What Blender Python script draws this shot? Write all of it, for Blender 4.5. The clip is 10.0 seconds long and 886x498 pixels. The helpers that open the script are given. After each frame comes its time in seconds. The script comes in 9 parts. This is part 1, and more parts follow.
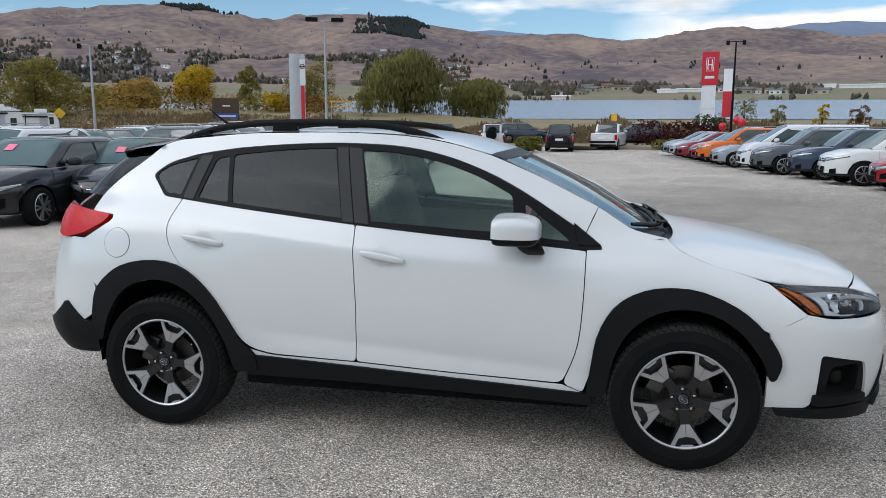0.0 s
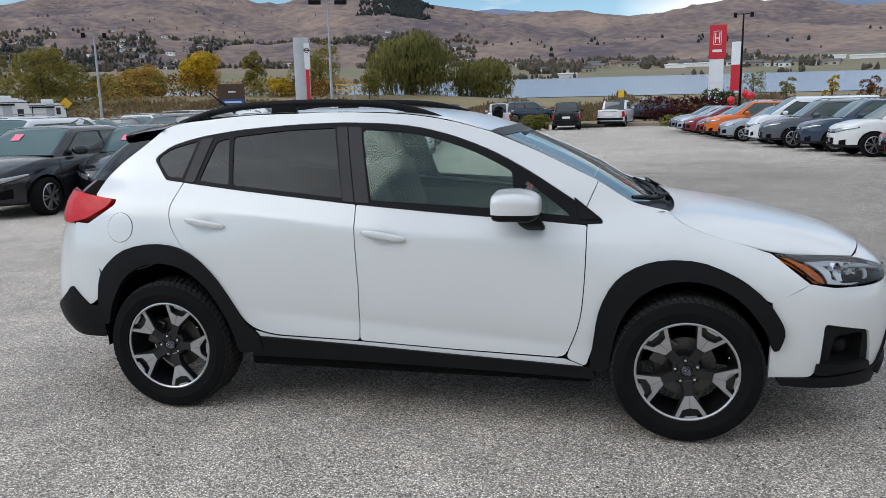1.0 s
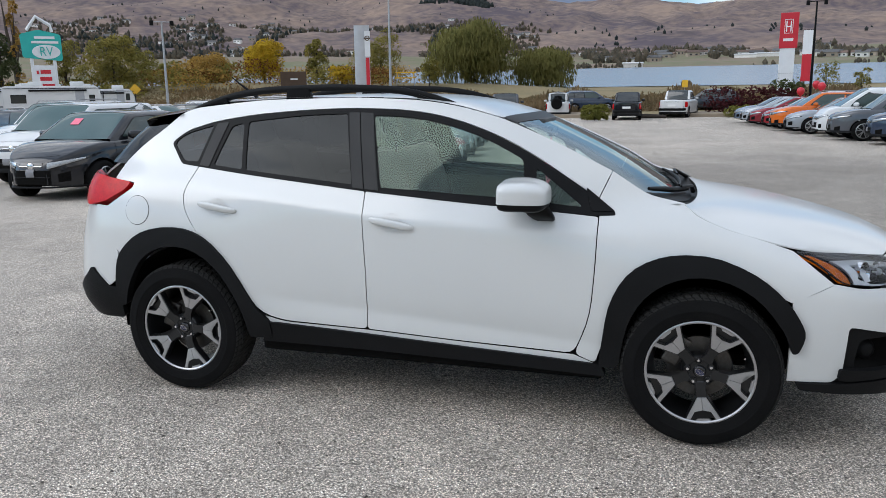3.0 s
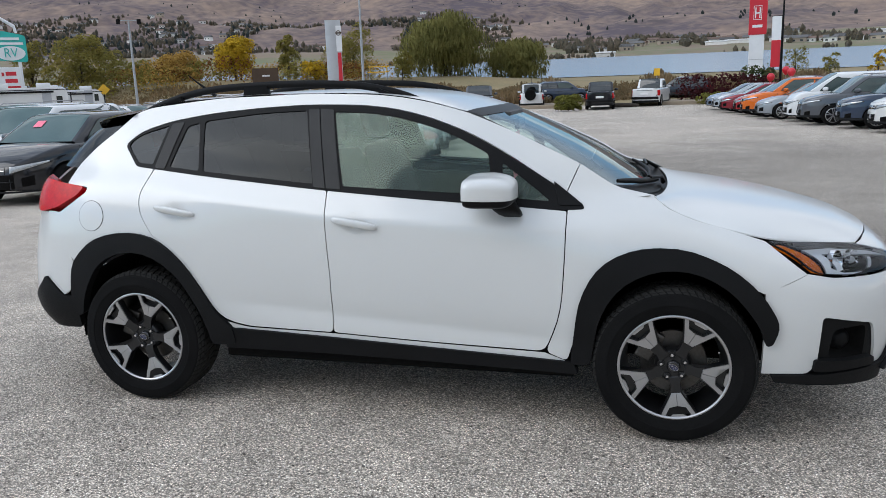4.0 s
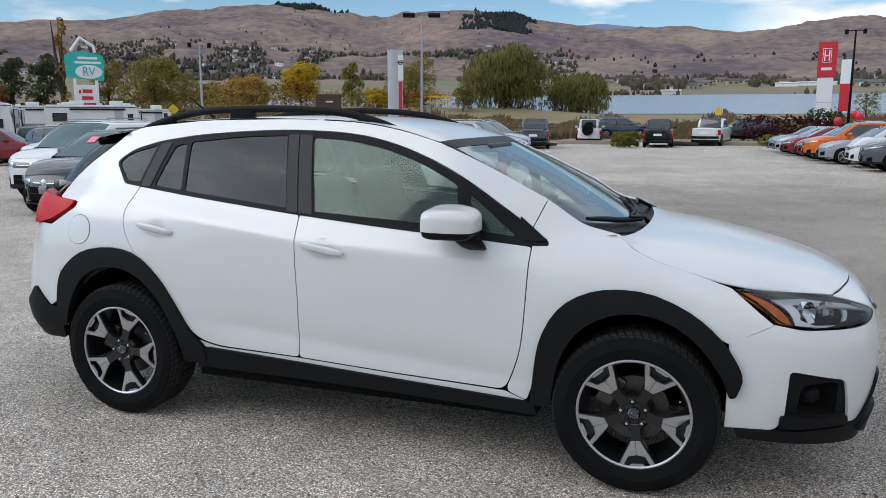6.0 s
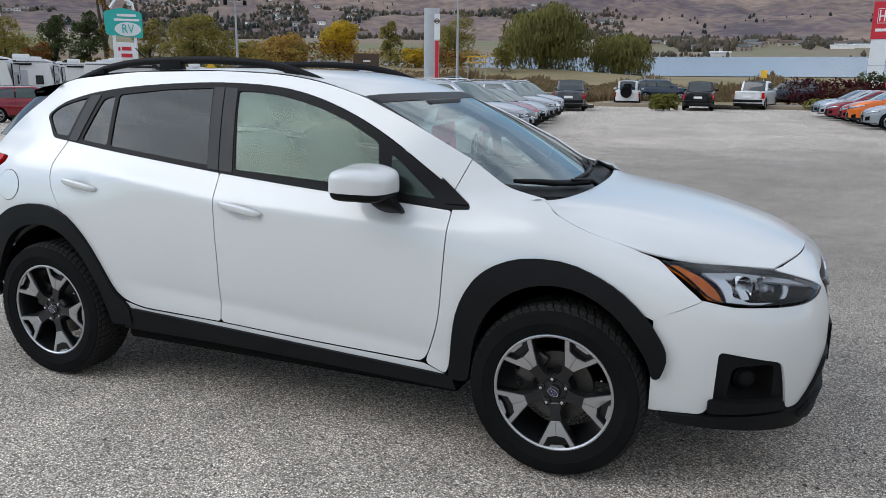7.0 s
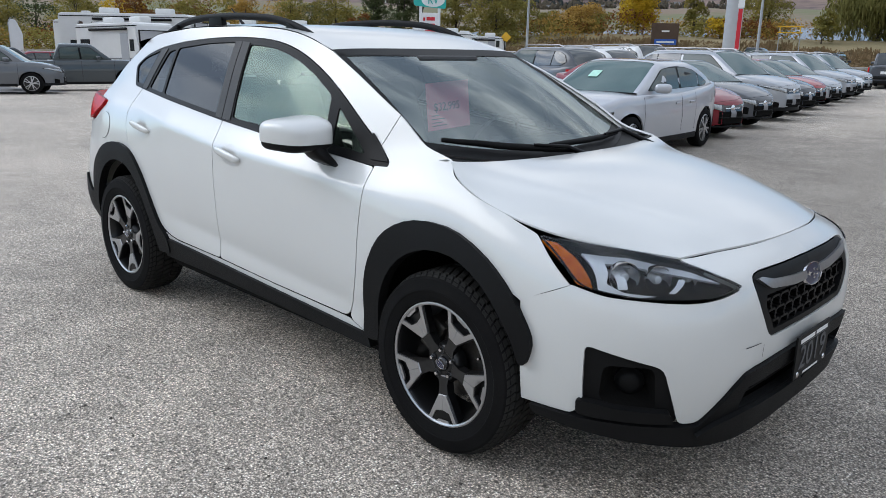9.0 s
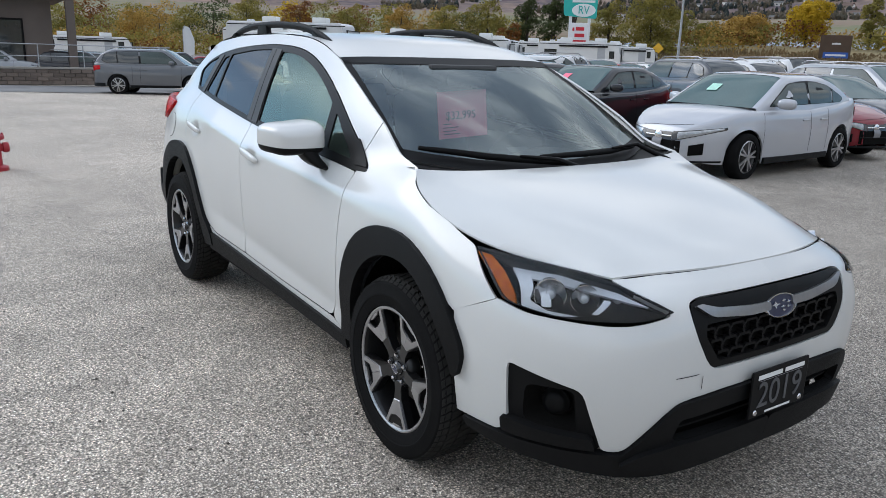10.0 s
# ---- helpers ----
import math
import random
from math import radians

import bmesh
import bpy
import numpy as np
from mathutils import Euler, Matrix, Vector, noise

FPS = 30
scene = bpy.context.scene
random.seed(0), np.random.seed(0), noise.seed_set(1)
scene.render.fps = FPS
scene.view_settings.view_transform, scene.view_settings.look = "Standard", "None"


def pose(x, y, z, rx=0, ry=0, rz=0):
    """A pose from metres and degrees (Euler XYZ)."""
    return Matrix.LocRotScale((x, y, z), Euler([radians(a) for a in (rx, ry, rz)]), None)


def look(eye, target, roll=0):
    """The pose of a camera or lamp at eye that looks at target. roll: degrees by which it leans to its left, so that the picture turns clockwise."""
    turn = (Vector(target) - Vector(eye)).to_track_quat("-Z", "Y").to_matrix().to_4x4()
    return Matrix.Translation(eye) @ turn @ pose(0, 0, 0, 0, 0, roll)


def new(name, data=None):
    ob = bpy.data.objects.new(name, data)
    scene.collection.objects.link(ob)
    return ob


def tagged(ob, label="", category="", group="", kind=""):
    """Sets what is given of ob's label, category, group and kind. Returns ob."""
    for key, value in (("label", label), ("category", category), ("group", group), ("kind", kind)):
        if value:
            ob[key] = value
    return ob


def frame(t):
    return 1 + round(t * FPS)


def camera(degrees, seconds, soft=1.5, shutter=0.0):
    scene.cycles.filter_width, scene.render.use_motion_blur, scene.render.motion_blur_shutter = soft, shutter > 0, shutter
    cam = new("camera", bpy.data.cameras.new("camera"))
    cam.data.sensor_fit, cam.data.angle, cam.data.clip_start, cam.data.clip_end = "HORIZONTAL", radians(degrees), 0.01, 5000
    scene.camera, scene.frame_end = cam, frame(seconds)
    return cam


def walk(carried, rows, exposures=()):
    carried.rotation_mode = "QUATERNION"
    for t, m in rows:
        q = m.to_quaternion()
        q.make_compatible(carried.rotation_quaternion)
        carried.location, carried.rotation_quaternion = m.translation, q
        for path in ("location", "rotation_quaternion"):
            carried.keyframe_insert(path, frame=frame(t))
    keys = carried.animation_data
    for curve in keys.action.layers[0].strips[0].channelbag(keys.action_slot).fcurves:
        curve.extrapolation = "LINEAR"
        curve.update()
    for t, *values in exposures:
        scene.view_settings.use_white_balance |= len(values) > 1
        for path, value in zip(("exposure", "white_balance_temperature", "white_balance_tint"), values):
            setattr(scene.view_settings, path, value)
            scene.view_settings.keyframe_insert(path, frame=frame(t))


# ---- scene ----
cam = camera(60.0, 10.0, 0.4)

PATH = [
    (0, (0.931, -4.427, 1.616), (0.529, -2.495, 1.293), 0.2),
    (0.5, (0.944, -4.416, 1.609), (0.538, -2.486, 1.276), -0.8),
    (1, (0.973, -4.424, 1.596), (0.548, -2.505, 1.226), -1.2),
    (1.5, (1.024, -4.4, 1.598), (0.564, -2.505, 1.152), -0.7),
    (2, (1.147, -4.4, 1.577), (0.625, -2.512, 1.177), 1.3),
    (2.2, (1.165, -4.407, 1.561), (0.618, -2.518, 1.195), 1.9),
    (3.5, (1.2, -4.196, 1.586), (0.638, -2.321, 1.174), -2.3),
    (4, (1.215, -4.167, 1.579), (0.699, -2.28, 1.166), -2.0),
    (4.5, (1.217, -4.161, 1.585), (0.734, -2.266, 1.166), -1.3),
    (5, (1.242, -4.151, 1.602), (0.751, -2.254, 1.203), -1.3),
    (6.5, (1.81, -3.847, 1.552), (1.088, -2.01, 1.228), 0.8),
    (7, (2.0, -3.621, 1.54), (1.255, -1.816, 1.108), 0.6),
    (7.5, (2.302, -3.406, 1.522), (1.358, -1.707, 1.054), 0.5),
    (8, (2.586, -3.208, 1.521), (1.469, -1.623, 1.033), -1.2),
    (8.5, (2.869, -2.97, 1.523), (1.667, -1.455, 1.011), -0.4),
    (9, (3.173, -2.755, 1.493), (1.825, -1.369, 0.98), 1.2),
    (9.5, (3.408, -2.529, 1.491), (1.931, -1.28, 0.982), 1.9),
    (10, (3.615, -2.253, 1.509), (2.026, -1.147, 1.009), 1.9),
]
walk(cam, [(t, look(eye, target, roll)) for t, eye, target, roll in PATH], ((0.0, 0.23), (4.5, 0.28), (6.5, 0.22), (7.5, 0.28), (10.0, 0.31)))
from mathutils import geometry
from mathutils.bvhtree import BVHTree

scene.view_settings.exposure = 0.20

# ---- sky and sun ----
SUN_UP, SUN_TURN = radians(39), radians(228)
world = bpy.data.worlds.new("sky")
scene.world = world
world.use_nodes = True
wn, wl = world.node_tree.nodes, world.node_tree.links
wn.clear()
w_out = wn.new("ShaderNodeOutputWorld")
w_back = wn.new("ShaderNodeBackground")
w_sky = wn.new("ShaderNodeTexSky")
w_sky.sky_type, w_sky.sun_disc = "NISHITA", False
w_sky.sun_elevation, w_sky.sun_rotation = SUN_UP, SUN_TURN
w_sky.dust_density, w_sky.air_density = 0.15, 1.0
w_sky.ozone_density = 3.0
w_pos = wn.new("ShaderNodeTexCoord")
w_map = wn.new("ShaderNodeMapping")
w_map.inputs["Scale"].default_value = (1.0, 1.0, 4.2)
w_noise = wn.new("ShaderNodeTexNoise")
w_noise.inputs["Scale"].default_value, w_noise.inputs["Detail"].default_value = 2.6, 5.0
w_noise.inputs["Roughness"].default_value = 0.55
w_ramp = wn.new("ShaderNodeValToRGB")
w_ramp.color_ramp.elements[0].position, w_ramp.color_ramp.elements[1].position = 0.53, 0.63
w_sep = wn.new("ShaderNodeSeparateXYZ")
w_high = wn.new("ShaderNodeMapRange")
w_high.inputs["From Min"].default_value, w_high.inputs["From Max"].default_value = 0.17, 0.36
w_high.inputs["To Min"].default_value, w_high.inputs["To Max"].default_value = 0.0, 0.72
w_add = wn.new("ShaderNodeMath")
w_add.operation, w_add.use_clamp = "ADD", True
w_noise2 = wn.new("ShaderNodeTexNoise")
w_noise2.inputs["Scale"].default_value, w_noise2.inputs["Detail"].default_value = 3.5, 6.0
w_cloud = wn.new("ShaderNodeMixRGB")
w_cloud.inputs[1].default_value, w_cloud.inputs[2].default_value = (4.2, 4.7, 5.4, 1), (10.4, 10.7, 11.1, 1)
w_mix = wn.new("ShaderNodeMixRGB")
w_blue = wn.new("ShaderNodeMixRGB")
w_blue.blend_type = "MULTIPLY"
w_blue.inputs["Fac"].default_value, w_blue.inputs[2].default_value = 1.0, (0.84, 0.985, 1.08, 1)
# A low bank of cloud beyond the far range.
w_bank = wn.new("ShaderNodeTexNoise")
w_bank.inputs["Scale"].default_value, w_bank.inputs["Detail"].default_value = 6.0, 7.0
w_edge = wn.new("ShaderNodeMath")
w_edge.operation, w_edge.inputs[1].default_value, w_edge.inputs[2].default_value = "MULTIPLY_ADD", 0.095, 0.080
w_over = wn.new("ShaderNodeMath")
w_over.operation = "SUBTRACT"
w_soft = wn.new("ShaderNodeMapRange")
w_soft.inputs["From Min"].default_value, w_soft.inputs["From Max"].default_value = -0.004, 0.008
w_side = wn.new("ShaderNodeMapRange")
w_side.inputs["From Min"].default_value, w_side.inputs["From Max"].default_value = 0.0, 0.10
w_low = wn.new("ShaderNodeMath")
w_low.operation = "MULTIPLY"
w_all = wn.new("ShaderNodeMath")
w_all.operation = "MAXIMUM"
wl.new(w_pos.outputs["Generated"], w_map.inputs["Vector"])
wl.new(w_map.outputs["Vector"], w_noise.inputs["Vector"])
wl.new(w_map.outputs["Vector"], w_noise2.inputs["Vector"])
wl.new(w_pos.outputs["Generated"], w_sep.inputs[0])
wl.new(w_sep.outputs["Z"], w_high.inputs["Value"])
wl.new(w_noise.outputs["Fac"], w_ramp.inputs["Fac"])
wl.new(w_ramp.outputs["Color"], w_add.inputs[0])
wl.new(w_high.outputs["Result"], w_add.inputs[1])
w_lumps = wn.new("ShaderNodeMapRange")
w_lumps.inputs["From Min"].default_value, w_lumps.inputs["From Max"].default_value = 0.36, 0.62
wl.new(w_noise2.outputs["Fac"], w_lumps.inputs["Value"])
wl.new(w_lumps.outputs["Result"], w_cloud.inputs["Fac"])
wl.new(w_map.outputs["Vector"], w_bank.inputs["Vector"])
wl.new(w_bank.outputs["Fac"], w_edge.inputs[0])
wl.new(w_edge.outputs["Value"], w_over.inputs[0])
wl.new(w_sep.outputs["Z"], w_over.inputs[1])
wl.new(w_over.outputs["Value"], w_soft.inputs["Value"])
wl.new(w_sep.outputs["X"], w_side.inputs["Value"])
wl.new(w_soft.outputs["Result"], w_low.inputs[0])
wl.new(w_side.outputs["Result"], w_low.inputs[1])
wl.new(w_add.outputs["Value"], w_all.inputs[0])
wl.new(w_low.outputs["Value"], w_all.inputs[1])
wl.new(w_all.outputs["Value"], w_mix.inputs["Fac"])
wl.new(w_sky.outputs["Color"], w_blue.inputs[1])
wl.new(w_blue.outputs["Color"], w_mix.inputs[1])
wl.new(w_cloud.outputs["Color"], w_mix.inputs[2])
w_rise = wn.new("ShaderNodeMapRange")
w_rise.inputs["From Min"].default_value, w_rise.inputs["From Max"].default_value = 0.05, 1.0
w_rise.inputs["To Min"].default_value, w_rise.inputs["To Max"].default_value = 0.100, 0.128
wl.new(w_sep.outputs["Z"], w_rise.inputs["Value"])
# Thin cloud is brightest round the veiled sun.
w_dot, w_pow, w_veil, w_gain = wn.new("ShaderNodeVectorMath"), wn.new("ShaderNodeMath"), wn.new("ShaderNodeMath"), wn.new("ShaderNodeMath")
w_dot.operation, w_pow.operation, w_veil.operation, w_gain.operation = "DOT_PRODUCT", "POWER", "MULTIPLY_ADD", "MULTIPLY"
w_dot.inputs[1].default_value = (-0.760, -0.440, 0.478)
w_dot_pos = wn.new("ShaderNodeMath")
w_dot_pos.operation, w_dot_pos.inputs[1].default_value = "MAXIMUM", 0.0
w_pow.inputs[1].default_value = 18.0
w_veil.inputs[1].default_value, w_veil.inputs[2].default_value = 2.2, 1.0
wl.new(w_pos.outputs["Generated"], w_dot.inputs[0])
wl.new(w_dot.outputs["Value"], w_dot_pos.inputs[0])
wl.new(w_dot_pos.outputs["Value"], w_pow.inputs[0])
wl.new(w_pow.outputs["Value"], w_veil.inputs[0])
wl.new(w_rise.outputs["Result"], w_gain.inputs[0])
wl.new(w_veil.outputs["Value"], w_gain.inputs[1])
wl.new(w_gain.outputs["Value"], w_back.inputs["Strength"])
# Warmer haze low down, bluer overhead.
w_tone, w_tint = wn.new("ShaderNodeMixRGB"), wn.new("ShaderNodeMixRGB")
w_tone.inputs[1].default_value, w_tone.inputs[2].default_value = (1.04, 1.0, 0.955, 1), (0.93, 1.0, 1.10, 1)
w_tint.blend_type, w_tint.inputs["Fac"].default_value = "MULTIPLY", 1.0
w_up = wn.new("ShaderNodeMapRange")
w_up.inputs["From Min"].default_value, w_up.inputs["From Max"].default_value = 0.2, 0.9
wl.new(w_sep.outputs["Z"], w_up.inputs["Value"])
wl.new(w_up.outputs["Result"], w_tone.inputs["Fac"])
wl.new(w_mix.outputs["Color"], w_tint.inputs[1])
wl.new(w_tone.outputs["Color"], w_tint.inputs[2])
wl.new(w_tint.outputs["Color"], w_back.inputs["Color"])
wl.new(w_back.outputs["Background"], w_out.inputs["Surface"])

sun = new("sun", bpy.data.lights.new("sun", "SUN"))
sun.data.energy, sun.data.angle, sun.data.color = 0.65, radians(40), (1.0, 0.97, 0.93)
sun.matrix_world = look((-5.5, -5.0, 6.0), (0, 0, 0))


# ---- materials ----
def surf(name, a, b=None, scale=6.0, rough=0.5, metal=0.0, bump=0.0, fine=60.0, coat=0.0, spread=0.35, each=0.0, spec=0.5, alpha=1.0):
    """A surface that varies between two colours at a coarse and a fine scale, with relief."""
    m = bpy.data.materials.new(name)
    m.use_nodes = True
    n, l = m.node_tree.nodes, m.node_tree.links
    p = n["Principled BSDF"]
    b = b or tuple(0.82 * v for v in a)
    pos = n.new("ShaderNodeTexCoord")
    big, small = n.new("ShaderNodeTexNoise"), n.new("ShaderNodeTexNoise")
    big.inputs["Scale"].default_value, big.inputs["Detail"].default_value = scale, 5.0
    small.inputs["Scale"].default_value, small.inputs["Detail"].default_value = fine, 3.0
    both = n.new("ShaderNodeMixRGB")
    both.inputs["Fac"].default_value = 0.4
    ramp = n.new("ShaderNodeValToRGB")
    ramp.color_ramp.elements[0].position, ramp.color_ramp.elements[1].position = 0.5 - spread / 2, 0.5 + spread / 2
    ramp.color_ramp.elements[0].color, ramp.color_ramp.elements[1].color = (*a, 1), (*b, 1)
    for t in (big, small):
        l.new(pos.outputs["Object"], t.inputs["Vector"])
    l.new(big.outputs["Fac"], both.inputs[1])
    l.new(small.outputs["Fac"], both.inputs[2])
    l.new(both.outputs["Color"], ramp.inputs["Fac"])
    tint = ramp.outputs["Color"]
    if each:
        info, var, hsv = n.new("ShaderNodeObjectInfo"), n.new("ShaderNodeMapRange"), n.new("ShaderNodeHueSaturation")
        var.inputs["To Min"].default_value, var.inputs["To Max"].default_value = 1 - each, 1 + each
        l.new(info.outputs["Random"], var.inputs["Value"])
        l.new(var.outputs["Result"], hsv.inputs["Value"])
        l.new(tint, hsv.inputs["Color"])
        tint = hsv.outputs["Color"]
    l.new(tint, p.inputs["Base Color"])
    p.inputs["Roughness"].default_value, p.inputs["Metallic"].default_value = rough, metal
    p.inputs["Coat Weight"].default_value, p.inputs["Coat Roughness"].default_value = coat, 0.03
    p.inputs["Specular IOR Level"].default_value = spec
    if bump:
        r = n.new("ShaderNodeBump")
        r.inputs["Strength"].default_value, r.inputs["Distance"].default_value = bump, 0.01
        l.new(small.outputs["Fac"], r.inputs["Height"])
        l.new(r.outputs["Normal"], p.inputs["Normal"])
    return m


def glass(name, tint, gloss=(1, 1, 1), ior=1.5, rough=0.0):
    """A thin pane: it lets tinted light through and mirrors by its angle."""
    m = bpy.data.materials.new(name)
    m.use_nodes = True
    n, l = m.node_tree.nodes, m.node_tree.links
    n.remove(n["Principled BSDF"])
    clear, shine, mix, fr = n.new("ShaderNodeBsdfTransparent"), n.new("ShaderNodeBsdfGlossy"), n.new("ShaderNodeMixShader"), n.new("ShaderNodeFresnel")
    clear.inputs["Color"].default_value = (*tint, 1)
    shine.inputs["Color"].default_value, shine.inputs["Roughness"].default_value = (*gloss, 1), rough
    fr.inputs["IOR"].default_value = ior
    l.new(fr.outputs["Fac"], mix.inputs["Fac"])
    l.new(clear.outputs["BSDF"], mix.inputs[1])
    l.new(shine.outputs["BSDF"], mix.inputs[2])
    l.new(mix.outputs["Shader"], n["Material Output"].inputs["Surface"])
    return m


def paint(name, c, metal=0.0, rough=0.32):
    return surf(name, c, tuple(0.93 * v for v in c), 1.5, rough, metal, 0.0, 300.0, 1.0, 0.6, spec=0.05)


M_WHITE = paint("white_pearl_paint", (0.60, 0.603, 0.588))
M_WHITE.node_tree.nodes["Principled BSDF"].inputs["Coat IOR"].default_value = 1.75
M_WHITE.node_tree.nodes["Principled BSDF"].inputs["Coat Roughness"].default_value = 0.15
M_CLAD = surf("black_textured_plastic", (0.0046, 0.0047, 0.005), (0.0078, 0.0079, 0.0083), 5, 0.55, 0, 0.12, 500, spec=0.13)
M_PILLAR = surf("satin_pillar_film", (0.022, 0.022, 0.022), (0.034, 0.033, 0.032), 7, 0.45, 0, 0, 200, spec=0.18)
M_TRIM = surf("satin_black_trim", (0.006, 0.006, 0.0065), (0.009, 0.009, 0.009), 6, 0.4, 0, 0, 200, spec=0.09)
M_GLOSSBLACK = surf("gloss_black", (0.008, 0.008, 0.009), None, 6, 0.12, 0, 0, 200, 0.6)
# Near-black for underside and joints; in openings it paints in their deep shade.
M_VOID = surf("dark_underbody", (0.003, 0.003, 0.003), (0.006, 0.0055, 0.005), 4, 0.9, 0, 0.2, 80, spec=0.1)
M_RUBBER = surf("tyre_rubber", (0.0042, 0.0042, 0.0045), (0.0085, 0.0083, 0.0081), 7, 0.8, 0, 0.15, 160)
M_RUBBER.node_tree.nodes["Principled BSDF"].inputs["Specular IOR Level"].default_value = 0.08
# Tread is paler than the sidewall: light caught on block edges, put into colour.
M_TREAD = surf("dusty_tread_rubber", (0.016, 0.016, 0.0155), (0.028, 0.027, 0.025), 9, 0.9, 0, 0.1, 200, spec=0.1)
M_ALLOY = surf("machined_alloy", (0.52, 0.52, 0.53), (0.43, 0.43, 0.44), 8, 0.34, 1.0, 0.03, 300)
M_RIMBLACK = surf("dark_wheel_paint", (0.006, 0.006, 0.0065), (0.010, 0.010, 0.0105), 8, 0.3, 0.2, 0, 200, 0.2)
M_CHROME = surf("chrome", (0.75, 0.75, 0.76), (0.68, 0.68, 0.69), 10, 0.08, 1.0)
M_SATIN = surf("satin_silver_trim", (0.32, 0.325, 0.33), (0.27, 0.27, 0.275), 10, 0.35, 0.9)
M_LAMPTRIM = surf("bright_silver_trim", (0.72, 0.73, 0.75), (0.62, 0.63, 0.65), 12, 0.3, 0.4)
M_DISC = surf("brake_steel", (0.12, 0.115, 0.11), (0.07, 0.06, 0.05), 10, 0.45, 0.9, 0.1, 90)
M_GLASS = glass("clear_glass", (0.74, 0.85, 0.79), (0.80, 1.0, 0.87), 1.65, 0.05)
M_SCREEN = glass("windscreen_glass", (0.80, 0.92, 0.90), (0.90, 1.0, 1.0), 2.1, 0.03)
M_DARKGLASS = glass("privacy_glass", (0.035, 0.036, 0.04), (0.78, 0.82, 0.84), 1.38)
M_LENS = glass("clear_lens", (0.9, 0.92, 0.93), ior=1.35)
M_AMBER = surf("amber_reflector", (0.72, 0.19, 0.008), (0.42, 0.07, 0.004), 24, 0.25, 0, 0.2, 120, 0.0, spec=0.2)
M_REDLENS = surf("red_lens", (0.60, 0.008, 0.010), (0.40, 0.003, 0.006), 30, 0.2, 0, 0.1, 90, 0.0, spec=0.18)
M_SEAT = surf("dark_grey_cloth", (0.06, 0.06, 0.062), (0.09, 0.09, 0.092), 20, 0.9, 0, 0.2, 300)
M_DASH = surf("dash_plastic", (0.035, 0.035, 0.036), (0.05, 0.05, 0.05), 8, 0.6, 0, 0.15, 400)
M_LINER = surf("grey_headlining", (0.32, 0.31, 0.30), (0.27, 0.265, 0.26), 12, 0.95)
M_PINK = surf("pink_paper", (0.90, 0.22, 0.30), (0.86, 0.19, 0.27), 14, 0.7, 0, 0.02, 90)
M_INK = surf("dark_ink", (0.05, 0.03, 0.05), None, 20, 0.7)
M_PAPER = surf("white_print", (0.75, 0.75, 0.74), (0.68, 0.68, 0.67), 15, 0.6)
M_GREYPRINT = surf("grey_print", (0.22, 0.22, 0.23), (0.17, 0.17, 0.18), 15, 0.5)


